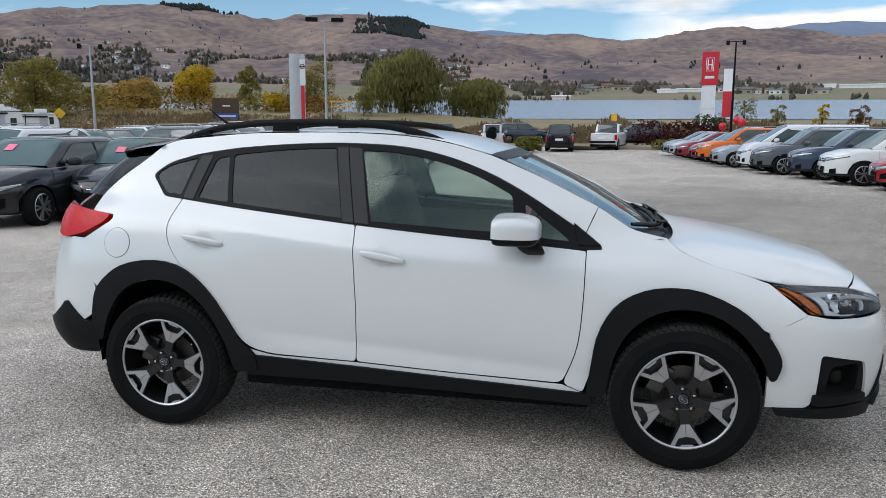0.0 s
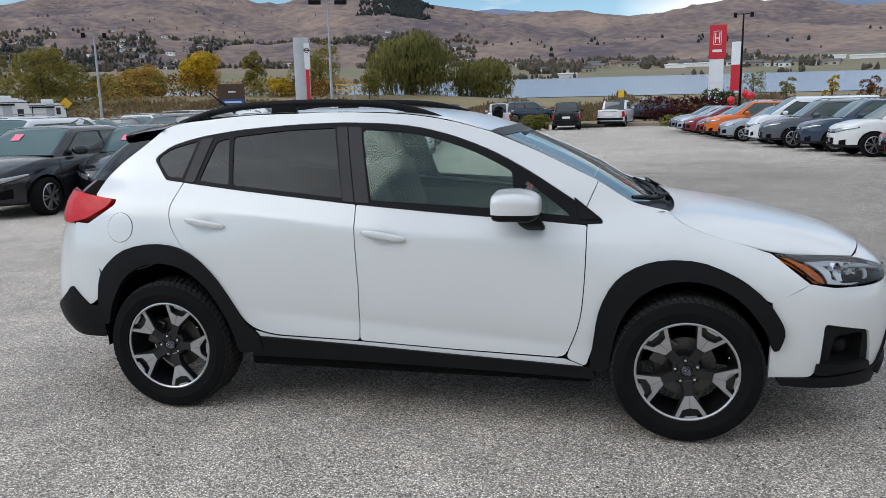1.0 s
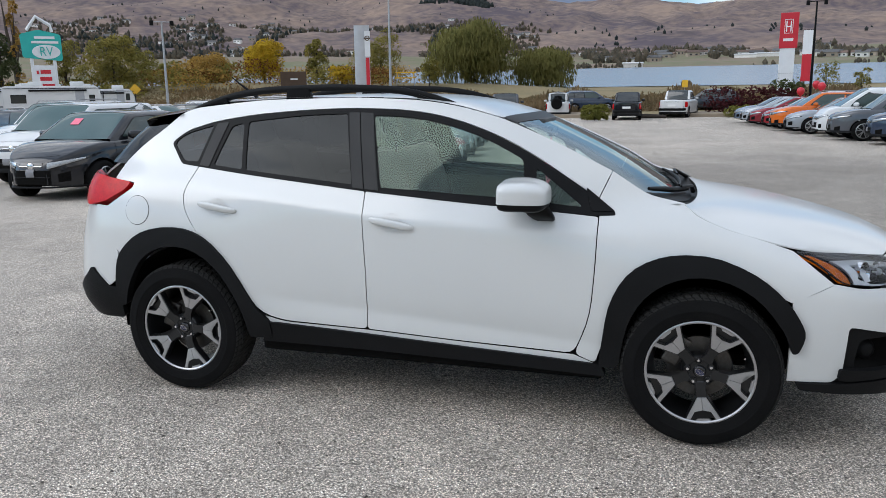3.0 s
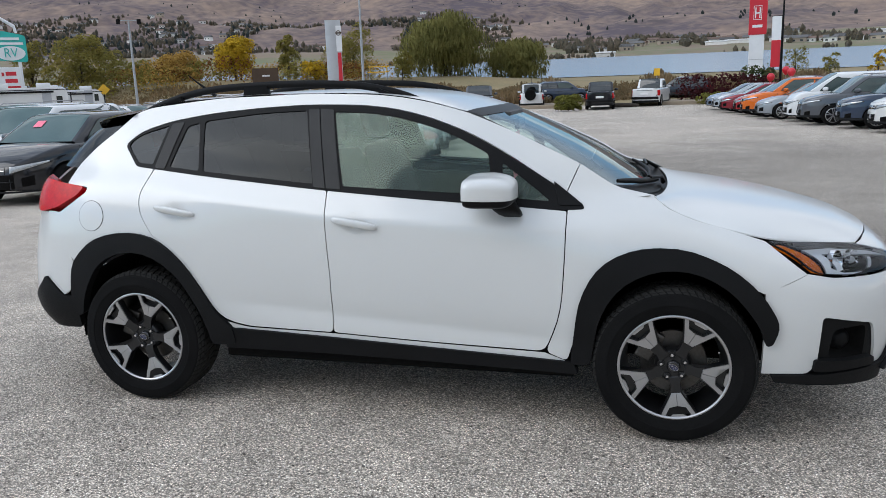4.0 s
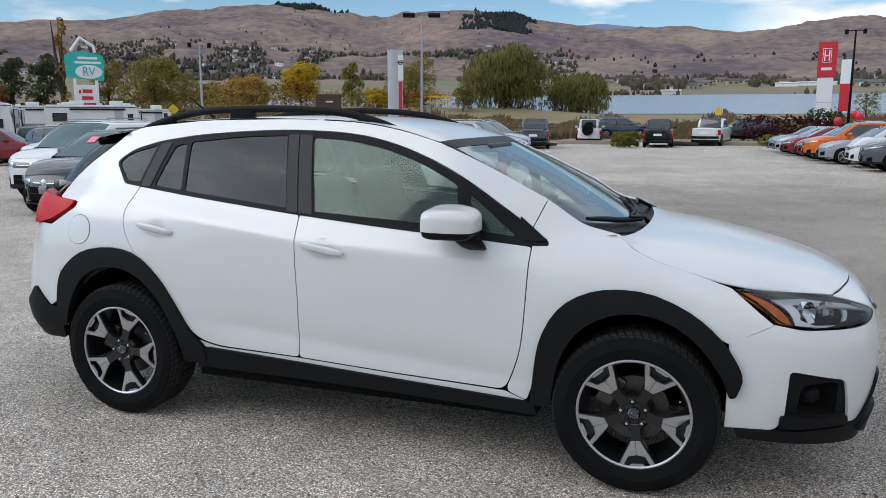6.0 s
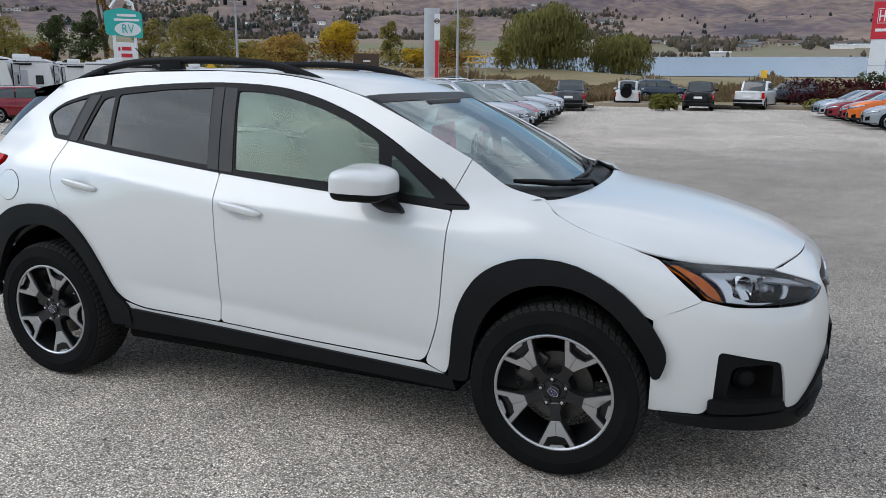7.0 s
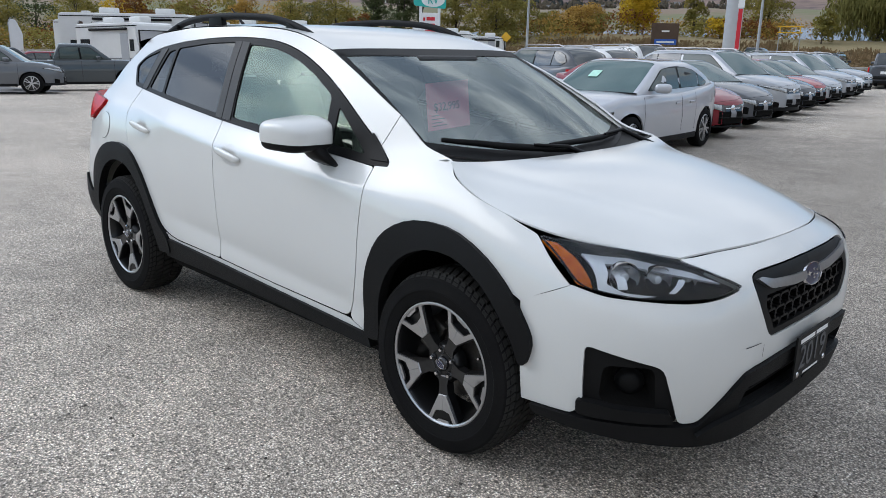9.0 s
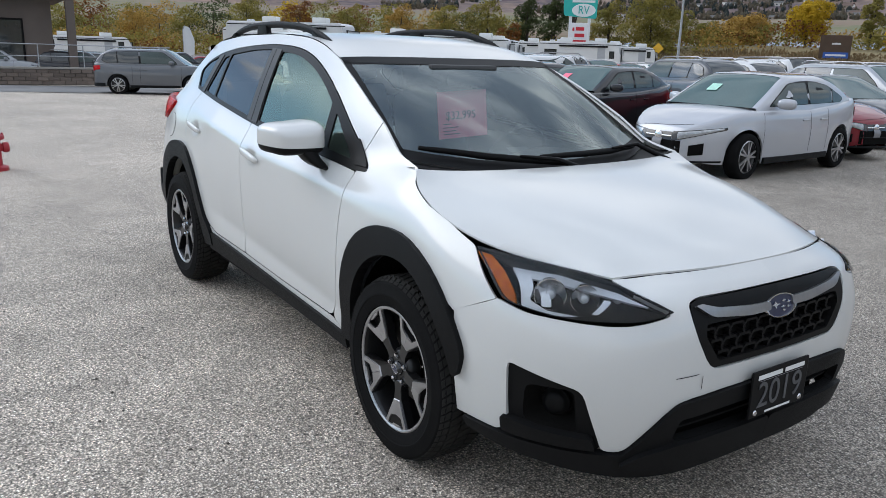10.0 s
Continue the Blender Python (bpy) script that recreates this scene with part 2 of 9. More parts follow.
def asphalt():
    m = bpy.data.materials.new("chip_seal_asphalt")
    m.use_nodes = True
    n, l = m.node_tree.nodes, m.node_tree.links
    p = n["Principled BSDF"]
    pos = n.new("ShaderNodeTexCoord")
    stone = n.new("ShaderNodeTexVoronoi")
    stone.inputs["Scale"].default_value = 128.0
    gaps = n.new("ShaderNodeMapRange")
    gaps.inputs["From Min"].default_value, gaps.inputs["From Max"].default_value = 0.28, 0.62
    gaps.inputs["To Min"].default_value, gaps.inputs["To Max"].default_value = 1.40, 0.50
    tone = n.new("ShaderNodeValToRGB")
    e = tone.color_ramp.elements
    e[0].position, e[0].color = 0.0, (0.215, 0.183, 0.150, 1)
    e[1].position, e[1].color = 1.0, (0.86, 0.80, 0.71, 1)
    mid = e.new(0.5)
    mid.color = (0.47, 0.407, 0.338, 1)
    hi = e.new(0.9)
    hi.color = (0.66, 0.578, 0.484, 1)
    pick = n.new("ShaderNodeSeparateColor")
    stain, blot = n.new("ShaderNodeTexNoise"), n.new("ShaderNodeTexNoise")
    stain.inputs["Scale"].default_value, stain.inputs["Detail"].default_value = 0.35, 8.0
    blot.inputs["Scale"].default_value, blot.inputs["Detail"].default_value = 3.0, 6.0
    lay = n.new("ShaderNodeMapRange")
    lay.inputs["From Min"].default_value, lay.inputs["From Max"].default_value = 0.3, 0.7
    lay.inputs["To Min"].default_value, lay.inputs["To Max"].default_value = 0.80, 1.14
    lay2 = n.new("ShaderNodeMapRange")
    lay2.inputs["From Min"].default_value, lay2.inputs["From Max"].default_value = 0.3, 0.7
    lay2.inputs["To Min"].default_value, lay2.inputs["To Max"].default_value = 0.86, 1.10
    mul, hsv = n.new("ShaderNodeMath"), n.new("ShaderNodeHueSaturation")
    mul.operation = "MULTIPLY"
    grain = n.new("ShaderNodeTexNoise")
    grain.inputs["Scale"].default_value, grain.inputs["Detail"].default_value = 70.0, 3.0
    pits, mul4 = n.new("ShaderNodeMapRange"), n.new("ShaderNodeMath")
    mul4.operation = "MULTIPLY"
    pits.inputs["From Min"].default_value, pits.inputs["From Max"].default_value = 0.34, 0.43
    pits.inputs["To Min"].default_value, pits.inputs["To Max"].default_value = 0.22, 1.05
    r = n.new("ShaderNodeBump")
    r.inputs["Strength"].default_value, r.inputs["Distance"].default_value = 0.7, 0.006
    for t in (stone, stain, blot, grain):
        l.new(pos.outputs["Object"], t.inputs["Vector"])
    l.new(stone.outputs["Color"], pick.inputs[0])
    l.new(pick.outputs["Red"], tone.inputs["Fac"])
    l.new(stain.outputs["Fac"], lay.inputs["Value"])
    l.new(blot.outputs["Fac"], lay2.inputs["Value"])
    l.new(lay.outputs["Result"], mul.inputs[0])
    l.new(lay2.outputs["Result"], mul.inputs[1])
    mul2 = n.new("ShaderNodeMath")
    mul2.operation = "MULTIPLY"
    l.new(stone.outputs["Distance"], gaps.inputs["Value"])
    # A broad darker patch with a ragged edge; the asphalt is paler beyond it.
    off, away, ragged, patch, mul3 = n.new("ShaderNodeVectorMath"), n.new("ShaderNodeVectorMath"), n.new("ShaderNodeMath"), n.new("ShaderNodeMapRange"), n.new("ShaderNodeMath")
    off.operation, away.operation, ragged.operation, mul3.operation = "SUBTRACT", "LENGTH", "MULTIPLY_ADD", "MULTIPLY"
    off.inputs[1].default_value = (5.5, 8.0, 0.0)
    ragged.inputs[1].default_value = 2.4
    patch.inputs["From Min"].default_value, patch.inputs["From Max"].default_value = 8.5, 14.0
    patch.inputs["To Min"].default_value, patch.inputs["To Max"].default_value = 0.72, 1.13
    l.new(pos.outputs["Object"], off.inputs[0])
    l.new(off.outputs["Vector"], away.inputs[0])
    l.new(blot.outputs["Fac"], ragged.inputs[0])
    l.new(away.outputs["Value"], ragged.inputs[2])
    l.new(ragged.outputs["Value"], patch.inputs["Value"])
    l.new(mul.outputs["Value"], mul3.inputs[0])
    l.new(patch.outputs["Result"], mul3.inputs[1])
    l.new(mul3.outputs["Value"], mul2.inputs[0])
    l.new(gaps.outputs["Result"], mul2.inputs[1])
    l.new(grain.outputs["Fac"], pits.inputs["Value"])
    l.new(mul2.outputs["Value"], mul4.inputs[0])
    l.new(pits.outputs["Result"], mul4.inputs[1])
    l.new(mul4.outputs["Value"], hsv.inputs["Value"])
    l.new(tone.outputs["Color"], hsv.inputs["Color"])
    l.new(hsv.outputs["Color"], p.inputs["Base Color"])
    l.new(stone.outputs["Distance"], r.inputs["Height"])
    l.new(r.outputs["Normal"], p.inputs["Normal"])
    p.inputs["Roughness"].default_value = 0.85
    return m


M_LOT = asphalt()


# ---- building helpers ----
def mesh_of(name, verts, faces, material=None, smooth=True):
    me = bpy.data.meshes.new(name)
    me.from_pydata([tuple(v) for v in verts], [], faces)
    if material:
        me.materials.append(material)
    me.polygons.foreach_set("use_smooth", [smooth] * len(me.polygons))
    me.update()
    return me


def finish(bm, name, material, smooth=False, angle=35):
    me = bpy.data.meshes.new(name)
    bm.normal_update()
    bm.to_mesh(me)
    bm.free()
    me.materials.append(material)
    if smooth:
        me.polygons.foreach_set("use_smooth", [True] * len(me.polygons))
        me.set_sharp_from_angle(angle=radians(angle))
    return me


def part(name, me, parent, label="", m=None):
    """Links one mesh as a part of a thing."""
    ob = new(name, me)
    ob.parent = parent
    if m is not None:
        ob.matrix_basis = m
    return tagged(ob, label)


def thing(name, label, category, m=None, group="", kind=""):
    ob = new(name)
    ob.empty_display_size = 0.1
    if m is not None:
        ob.matrix_basis = m
    return tagged(ob, label, category, group, kind)


def box(bm, x0, x1, y0, y1, z0, z1, bevel=0.0):
    r = bmesh.ops.create_cube(bm, size=1.0)
    vs = r["verts"]
    for v in vs:
        v.co = Vector(((x0 + x1) / 2 + v.co.x * (x1 - x0), (y0 + y1) / 2 + v.co.y * (y1 - y0), (z0 + z1) / 2 + v.co.z * (z1 - z0)))
    if bevel:
        es = list({e for v in vs for e in v.link_edges})
        bmesh.ops.bevel(bm, geom=es, offset=bevel, segments=2, affect="EDGES", profile=0.6)


def boxes(name, material, *dims, bevel=0.0, smooth=False):
    bm = bmesh.new()
    for d in dims:
        box(bm, *d, bevel=bevel)
    return finish(bm, name, material, smooth)


def lathe(name, profile, material, n=48, axis="y", smooth=True, angle=40):
    """Turns a profile of (radius, along) about an axis."""
    bm = bmesh.new()
    rings = []
    for r, h in profile:
        ring = []
        for k in range(n):
            a = 2 * math.pi * k / n
            c, s = r * math.cos(a), r * math.sin(a)
            ring.append(bm.verts.new({"y": (c, h, s), "z": (c, s, h), "x": (h, c, s)}[axis]))
        rings.append(ring)
    for p, q in zip(rings, rings[1:]):
        for k in range(n):
            bm.faces.new((p[k], p[(k + 1) % n], q[(k + 1) % n], q[k]))
    bmesh.ops.remove_doubles(bm, verts=bm.verts[:], dist=1e-5)
    bmesh.ops.recalc_face_normals(bm, faces=bm.faces[:])
    return finish(bm, name, material, smooth, angle)


def tube(name, pts, radius, material, n=8, squash=1.0, cap=True):
    """A round bar along points; radius may be a list."""
    pts = [Vector(p) for p in pts]
    rad = radius if isinstance(radius, (list, tuple)) else [radius] * len(pts)
    bm = bmesh.new()
    rings = []
    for i, p in enumerate(pts):
        d = (pts[min(i + 1, len(pts) - 1)] - pts[max(i - 1, 0)]).normalized()
        side = d.cross(Vector((0, 0, 1)))
        side = side.normalized() if side.length > 1e-3 else Vector((1, 0, 0))
        up = side.cross(d).normalized()
        rings.append([bm.verts.new(p + rad[i] * (math.cos(2 * math.pi * k / n) * side + squash * math.sin(2 * math.pi * k / n) * up)) for k in range(n)])
    for a, b in zip(rings, rings[1:]):
        for k in range(n):
            bm.faces.new((a[k], a[(k + 1) % n], b[(k + 1) % n], b[k]))
    if cap:
        bm.faces.new(rings[0][::-1])
        bm.faces.new(rings[-1])
    bmesh.ops.recalc_face_normals(bm, faces=bm.faces[:])
    return finish(bm, name, material, True, 50)


def hermite(ts, ps, q):
    """A smooth curve through points ps at ts, read at q."""
    ts, ps, q = np.asarray(ts, float), np.asarray(ps, float), np.asarray(q, float)
    flat = ps.reshape(len(ts), -1)
    d = np.diff(flat, axis=0) / np.diff(ts)[:, None]
    h = np.diff(ts)
    m = np.zeros_like(flat)
    m[0], m[-1] = d[0], d[-1]
    m[1:-1] = (d[:-1] * h[1:, None] + d[1:] * h[:-1, None]) / (h[1:] + h[:-1])[:, None]
    i = np.clip(np.searchsorted(ts, q, side="right") - 1, 0, len(ts) - 2)
    t = ((q - ts[i]) / h[i])[:, None]
    hh = h[i][:, None]
    out = (2 * t**3 - 3 * t**2 + 1) * flat[i] + (t**3 - 2 * t**2 + t) * hh * m[i] + (3 * t**2 - 2 * t**3) * flat[i + 1] + (t**3 - t**2) * hh * m[i + 1]
    return out.reshape((len(q),) + ps.shape[1:])


def smooth_line(pts, step):
    """Points along a smooth curve through pts."""
    pts = np.asarray(pts, float)
    t = np.r_[0, np.cumsum(np.linalg.norm(np.diff(pts, axis=0), axis=1))]
    return hermite(t, pts, np.linspace(0, t[-1], max(3, int(t[-1] / step) + 2)))


def rounded(pts, r=0.03, step=0.03, n=4):
    """A closed outline with rounded corners, as evenly spaced points. A point may carry its own radius."""
    out, k = [], len(pts)
    flat = [np.array(p[:2], float) for p in pts]
    for i in range(k):
        a, b, c = flat[i - 1], flat[i], flat[(i + 1) % k]
        rr = pts[i][2] if len(pts[i]) > 2 else r
        la, lc = np.linalg.norm(a - b), np.linalg.norm(c - b)
        rr = min(rr, 0.49 * la, 0.49 * lc)
        if rr < 1e-4:
            out.append(b)
            continue
        p, q = b + (a - b) / la * rr, b + (c - b) / lc * rr
        for t in np.linspace(0, 1, n):
            out.append((1 - t) ** 2 * p + 2 * t * (1 - t) * b + t * t * q)
    dense = []
    for i, a in enumerate(out):
        b = out[(i + 1) % len(out)]
        m = max(1, int(np.linalg.norm(b - a) / step + 0.5))
        dense += [a + (b - a) * j / m for j in range(m)]
    keep = [dense[0]]
    for p in dense[1:]:
        if np.linalg.norm(p - keep[-1]) > 1e-4:
            keep.append(p)
    if np.linalg.norm(keep[0] - keep[-1]) < 1e-4:
        keep.pop()
    return np.array(keep)


def inside(poly, q):
    """Which of the points q lie inside an outline."""
    x, y = q[:, 0], q[:, 1]
    hit = np.zeros(len(q), bool)
    for (x0, y0), (x1, y1) in zip(poly, np.roll(poly, -1, 0)):
        cross = (y0 > y) != (y1 > y)
        if y0 != y1:
            hit ^= cross & (x < (x1 - x0) * (y - y0) / (y1 - y0) + x0)
    return hit


def sheet(outline, field, off=0.0, lip=0.012, res=0.035, holes=()):
    """Fills an outline in a field's plane with a fine net, lays it on the field's surface, off metres proud, and turns its rim in by lip."""
    rims = [np.asarray(outline)] + [np.asarray(h) for h in holes]
    lo, hi = rims[0].min(0), rims[0].max(0)
    gx, gy = np.meshgrid(np.arange(lo[0] + res / 2, hi[0], res), np.arange(lo[1] + res / 2, hi[1], res))
    grid = np.c_[gx.ravel(), gy.ravel()]
    ok = inside(rims[0], grid)
    for h in rims[1:]:
        ok &= ~inside(h, grid)
    grid = grid[ok]
    rim = np.concatenate(rims)
    if len(grid):
        near = np.min(np.linalg.norm(grid[:, None] - rim[None], axis=2), axis=1)
        grid = grid[near > 0.45 * res]
    pts = np.concatenate([rim, grid])
    edges, base = [], 0
    for r in rims:
        edges += [(base + i, base + (i + 1) % len(r)) for i in range(len(r))]
        base += len(r)
    vs, _, fs, *_ = geometry.delaunay_2d_cdt([Vector(p) for p in pts], edges, [], 0, 1e-6)
    vs = np.array([tuple(v) for v in vs])
    mid = np.array([vs[list(f)].mean(0) for f in fs])
    ok = inside(rims[0], mid)
    for h in rims[1:]:
        ok &= ~inside(h, mid)
    area = np.array([np.cross(vs[f[1]] - vs[f[0]], vs[f[2]] - vs[f[0]]) for f in fs])
    fs = [tuple(f) if a > 0 else tuple(f)[::-1] for f, k, a in zip(fs, ok, area) if k and abs(a) > 2e-7]
    pos, nor = field(vs)
    pos = pos + nor * off
    count = {}
    for f in fs:
        for a, b in zip(f, f[1:] + f[:1]):
            count[(a, b)] = 1
    verts, faces = [tuple(p) for p in pos], list(fs)
    a, b, c = (pos[i] for i in fs[len(fs) // 2])
    turned = np.cross(b - a, c - a) @ nor[fs[len(fs) // 2][0]] < 0
    if turned:
        faces = [f[::-1] for f in faces]
    loops = [tuple(nor[v]) for f in faces for v in f]
    if lip:
        twin = {}
        for a, b in list(count):
            if (b, a) not in count:
                for v in (a, b):
                    if v not in twin:
                        twin[v] = len(verts)
                        verts += [tuple(pos[v]), tuple(pos[v] - nor[v] * lip)]
                f = (twin[b], twin[a], twin[a] + 1, twin[b] + 1)
                if turned:
                    f = f[::-1]
                faces.append(f)
                p0, p1, p2 = (np.array(verts[k]) for k in f[:3])
                n = np.cross(p1 - p0, p2 - p0)
                n = n / (np.linalg.norm(n) + 1e-12)
                loops += [tuple(n)] * 4
    return verts, faces, loops


def sheet_mesh(name, outline, field, material, mirror=False, **more):
    """A sheet as a mesh that takes its shading from the field; mirror: on the other side of the plane y = 0."""
    verts, faces, loops = sheet(outline, field, **more)
    if mirror:
        verts = [(x, -y, z) for x, y, z in verts]
        out, k = [], 0
        for f in faces:
            out += [(n[0], -n[1], n[2]) for n in loops[k:k + len(f)][::-1]]
            k += len(f)
        loops, faces = out, [f[::-1] for f in faces]
    me = mesh_of(name, verts, faces, material)
    me.normals_split_custom_set(loops)
    return me


def mirrored(me, name=None):
    """The same mesh on the other side of the plane y = 0."""
    c = me.copy()
    c.transform(Matrix.Diagonal((1, -1, 1, 1)))
    c.flip_normals()
    return c


def text_mesh(name, words, size, material, extrude=0.001):
    cu = bpy.data.curves.new(name, "FONT")
    cu.body, cu.size, cu.extrude, cu.align_x, cu.align_y = words, size, extrude, "CENTER", "CENTER"
    ob = bpy.data.objects.new(name, cu)
    me = bpy.data.meshes.new_from_object(ob)
    bpy.data.objects.remove(ob)
    me.materials.clear()
    me.materials.append(material)
    return me


# ---- ground, lake, hills ----
EYE0 = (0.93, -4.43)
RIDGE = [(-180, 1.5), (-100, 1.6), (-90, 1.8), (-81, 2.2), (-71, 3.0), (-63, 4.2), (-56, 5.6), (-50.8, 6.2), (-43.2, 6.3), (-40.7, 6.95), (-37.7, 7.5), (-33, 8.0), (-30.8, 7.72), (-27, 7.25), (-24, 7.15), (-22, 7.65), (-19.3, 7.85), (-16, 7.62), (-13, 7.05), (-7, 6.28), (-3, 6.05),
         (1, 5.75), (5, 6.12), (8.4, 6.32), (12, 6.0), (17.5, 5.5), (30, 4.6), (60, 3.0), (100, 1.8), (180, 1.5)]


def tilt(y):
    return 0.033 * np.maximum(0, y - 60)


def lot_z(x, y):
    """The car park falls gently away from the crossover and to the trailers."""
    x, y = np.asarray(x, float), np.asarray(y, float)
    fall = 0.16 * (1 - np.exp(-np.maximum(0, y - 1.2) / 7)) + 0.002 * np.maximum(0, y - 1.2)
    return -np.minimum(0.8, 0.025 * np.maximum(0, -12 - x)) * np.clip((50 - y) / 22, 0, 1) - fall * np.clip((60 - y) / 4, 0, 1)


def on_lot(x, y, heading=0.0, lift=0.0):
    """A pose on the car park, turned by heading and tilted with the ground."""
    f = -math.atan(float(lot_z(x - 1, y) - lot_z(x + 1, y)) / 2)
    return Matrix.Translation((x, y, float(lot_z(x, y)) + lift)) @ Matrix.Rotation(-f, 4, "Y") @ Matrix.Rotation(radians(heading), 4, "Z")


def land(x, y):
    """The height of the ground."""
    dx, dy = x - EYE0[0], y - EYE0[1]
    r, az = np.hypot(dx, dy), np.degrees(np.arctan2(dx, dy))
    ridge = np.interp(az, [a for a, _ in RIDGE], [e for _, e in RIDGE])
    base = np.degrees(np.arctan2(tilt(y) + 0.15 - 1.6, np.maximum(r, 1)))
    k = np.array([950, 1250, 1700, 2300, 2900, 3400, 4400])
    steps = np.stack([1.52 + 0 * r, 2.0 + 0 * r, 2.7 + 0 * r, 2.2 + 0.28 * ridge, 0.3 + 0.78 * ridge, ridge, ridge - 4.0])
    e = np.zeros_like(r)
    for i in range(6):
        t = np.clip((r - k[i]) / (k[i + 1] - k[i]), 0, 1)
        t = t * t * (3 - 2 * t) if i < 4 else t
        e = np.where((r >= k[i]) & (r < k[i + 1]), steps[i] + (steps[i + 1] - steps[i]) * t, e)
    e = np.where(r >= k[-1], steps[-1], e)
    far = 1.6 + r * np.tan(np.radians(e))
    flat = tilt(y)
    # A dry grassy bank beyond the cars.
    flat = flat + 2.6 * np.exp(-(((x + 62) / 26) ** 2) - (((y - 92) / 12) ** 2)) + 1.6 * np.exp(-(((x + 30) / 18) ** 2) - (((y - 104) / 12) ** 2))
    w = np.clip((r - 900) / 120, 0, 1)
    z = flat * (1 - w) + far * w
    lake = (y > 138 + 0.03 * np.abs(x)) & (r < 960) & (x > -330) & (x < 1200)
    z = np.where(lake, z - 5.0, z)
    rough = np.clip((r - 1500) / 900, 0, 1) * np.clip((4300 - r) / 900, 0.2, 1)
    n1 = np.array([noise.noise(Vector((a / 420, b / 420, 0.3))) for a, b in zip(x.ravel(), y.ravel())]).reshape(x.shape)
    n2 = np.array([abs(noise.noise(Vector((a / 170, b / 170, 1.7)))) for a, b in zip(x.ravel(), y.ravel())]).reshape(x.shape)
    n3 = np.array([abs(noise.noise(Vector((a / 75, b / 95, 5.1)))) for a, b in zip(x.ravel(), y.ravel())]).reshape(x.shape)
    return z + rough * (34 * n1 - 34 * n2 - 11 * n3 + 12)


M_GRASS = surf("dry_grass", (0.26, 0.19, 0.095), (0.15, 0.13, 0.06), 0.12, 0.95, 0, 0.5, 3.0)
M_DIRT = surf("bare_verge", (0.30, 0.245, 0.18), (0.24, 0.19, 0.135), 0.5, 0.95, 0, 0.4, 8.0)
M_FIELD = surf("far_fields", (0.135, 0.14, 0.065), (0.20, 0.145, 0.10), 0.006, 0.95, 0, 0, 0.05, spread=0.15)


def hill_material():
    # Dry brown slopes; the mauve in both tones is painted haze.
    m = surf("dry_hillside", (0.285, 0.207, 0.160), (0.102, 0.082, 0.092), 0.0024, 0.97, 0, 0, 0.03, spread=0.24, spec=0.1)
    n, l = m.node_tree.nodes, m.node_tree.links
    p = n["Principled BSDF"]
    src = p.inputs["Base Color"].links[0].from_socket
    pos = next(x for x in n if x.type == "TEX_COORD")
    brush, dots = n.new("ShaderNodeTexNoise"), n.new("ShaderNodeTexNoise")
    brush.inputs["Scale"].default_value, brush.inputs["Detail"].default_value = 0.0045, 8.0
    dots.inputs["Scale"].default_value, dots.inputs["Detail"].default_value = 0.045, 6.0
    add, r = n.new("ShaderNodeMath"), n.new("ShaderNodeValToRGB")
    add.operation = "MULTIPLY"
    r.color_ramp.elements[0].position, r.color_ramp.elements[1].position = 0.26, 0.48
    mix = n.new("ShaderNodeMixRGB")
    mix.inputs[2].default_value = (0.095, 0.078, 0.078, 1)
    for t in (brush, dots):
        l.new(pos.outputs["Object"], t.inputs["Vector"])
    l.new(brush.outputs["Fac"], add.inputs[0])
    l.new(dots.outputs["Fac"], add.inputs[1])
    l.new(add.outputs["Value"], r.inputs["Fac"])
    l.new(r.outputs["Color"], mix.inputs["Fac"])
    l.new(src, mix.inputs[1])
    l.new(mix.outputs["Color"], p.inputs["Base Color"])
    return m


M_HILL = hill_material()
LOT_X0, LOT_X1, LOT_Y0, LOT_Y1 = -80.0, 36.0, -45.0, 57.0


def ground_mesh():
    xs = np.unique(np.r_[-4600, -4200, np.arange(-3900, 2600, 25), 3000, 3800, 4600, np.arange(-500, 300, 14), LOT_X0, LOT_X1, -60, -44, -12, 0, 20])
    ys = np.unique(np.r_[-4600, -2500, -1200, -600, -300, -120, LOT_Y0, -20, 0, 1.2, 2.5, 4, 6, 8, 11, 15, 20, 28, 36, 44, 50, LOT_Y1, np.arange(60, 150, 6), np.arange(150, 1000, 30), np.arange(1000, 4500, 25), 4600])
    gx, gy = np.meshgrid(xs, ys, indexing="ij")
    gz = land(gx, gy)
    inlot = (gx >= LOT_X0) & (gx <= LOT_X1) & (gy >= LOT_Y0) & (gy <= LOT_Y1)
    gz[inlot] = lot_z(gx[inlot], gy[inlot])
    nx, ny = len(xs), len(ys)
    faces = np.array([(i * ny + j, (i + 1) * ny + j, (i + 1) * ny + j + 1, i * ny + j + 1) for i in range(nx - 1) for j in range(ny - 1)])
    me = mesh_of("ground", np.c_[gx.ravel(), gy.ravel(), gz.ravel()], faces.tolist(), M_LOT)
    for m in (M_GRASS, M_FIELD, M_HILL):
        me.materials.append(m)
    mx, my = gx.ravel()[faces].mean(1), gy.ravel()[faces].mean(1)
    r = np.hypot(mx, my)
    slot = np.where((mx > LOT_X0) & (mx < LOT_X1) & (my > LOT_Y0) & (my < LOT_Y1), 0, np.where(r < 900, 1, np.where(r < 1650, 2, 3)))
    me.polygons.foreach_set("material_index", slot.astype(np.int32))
    me.update()
    return me


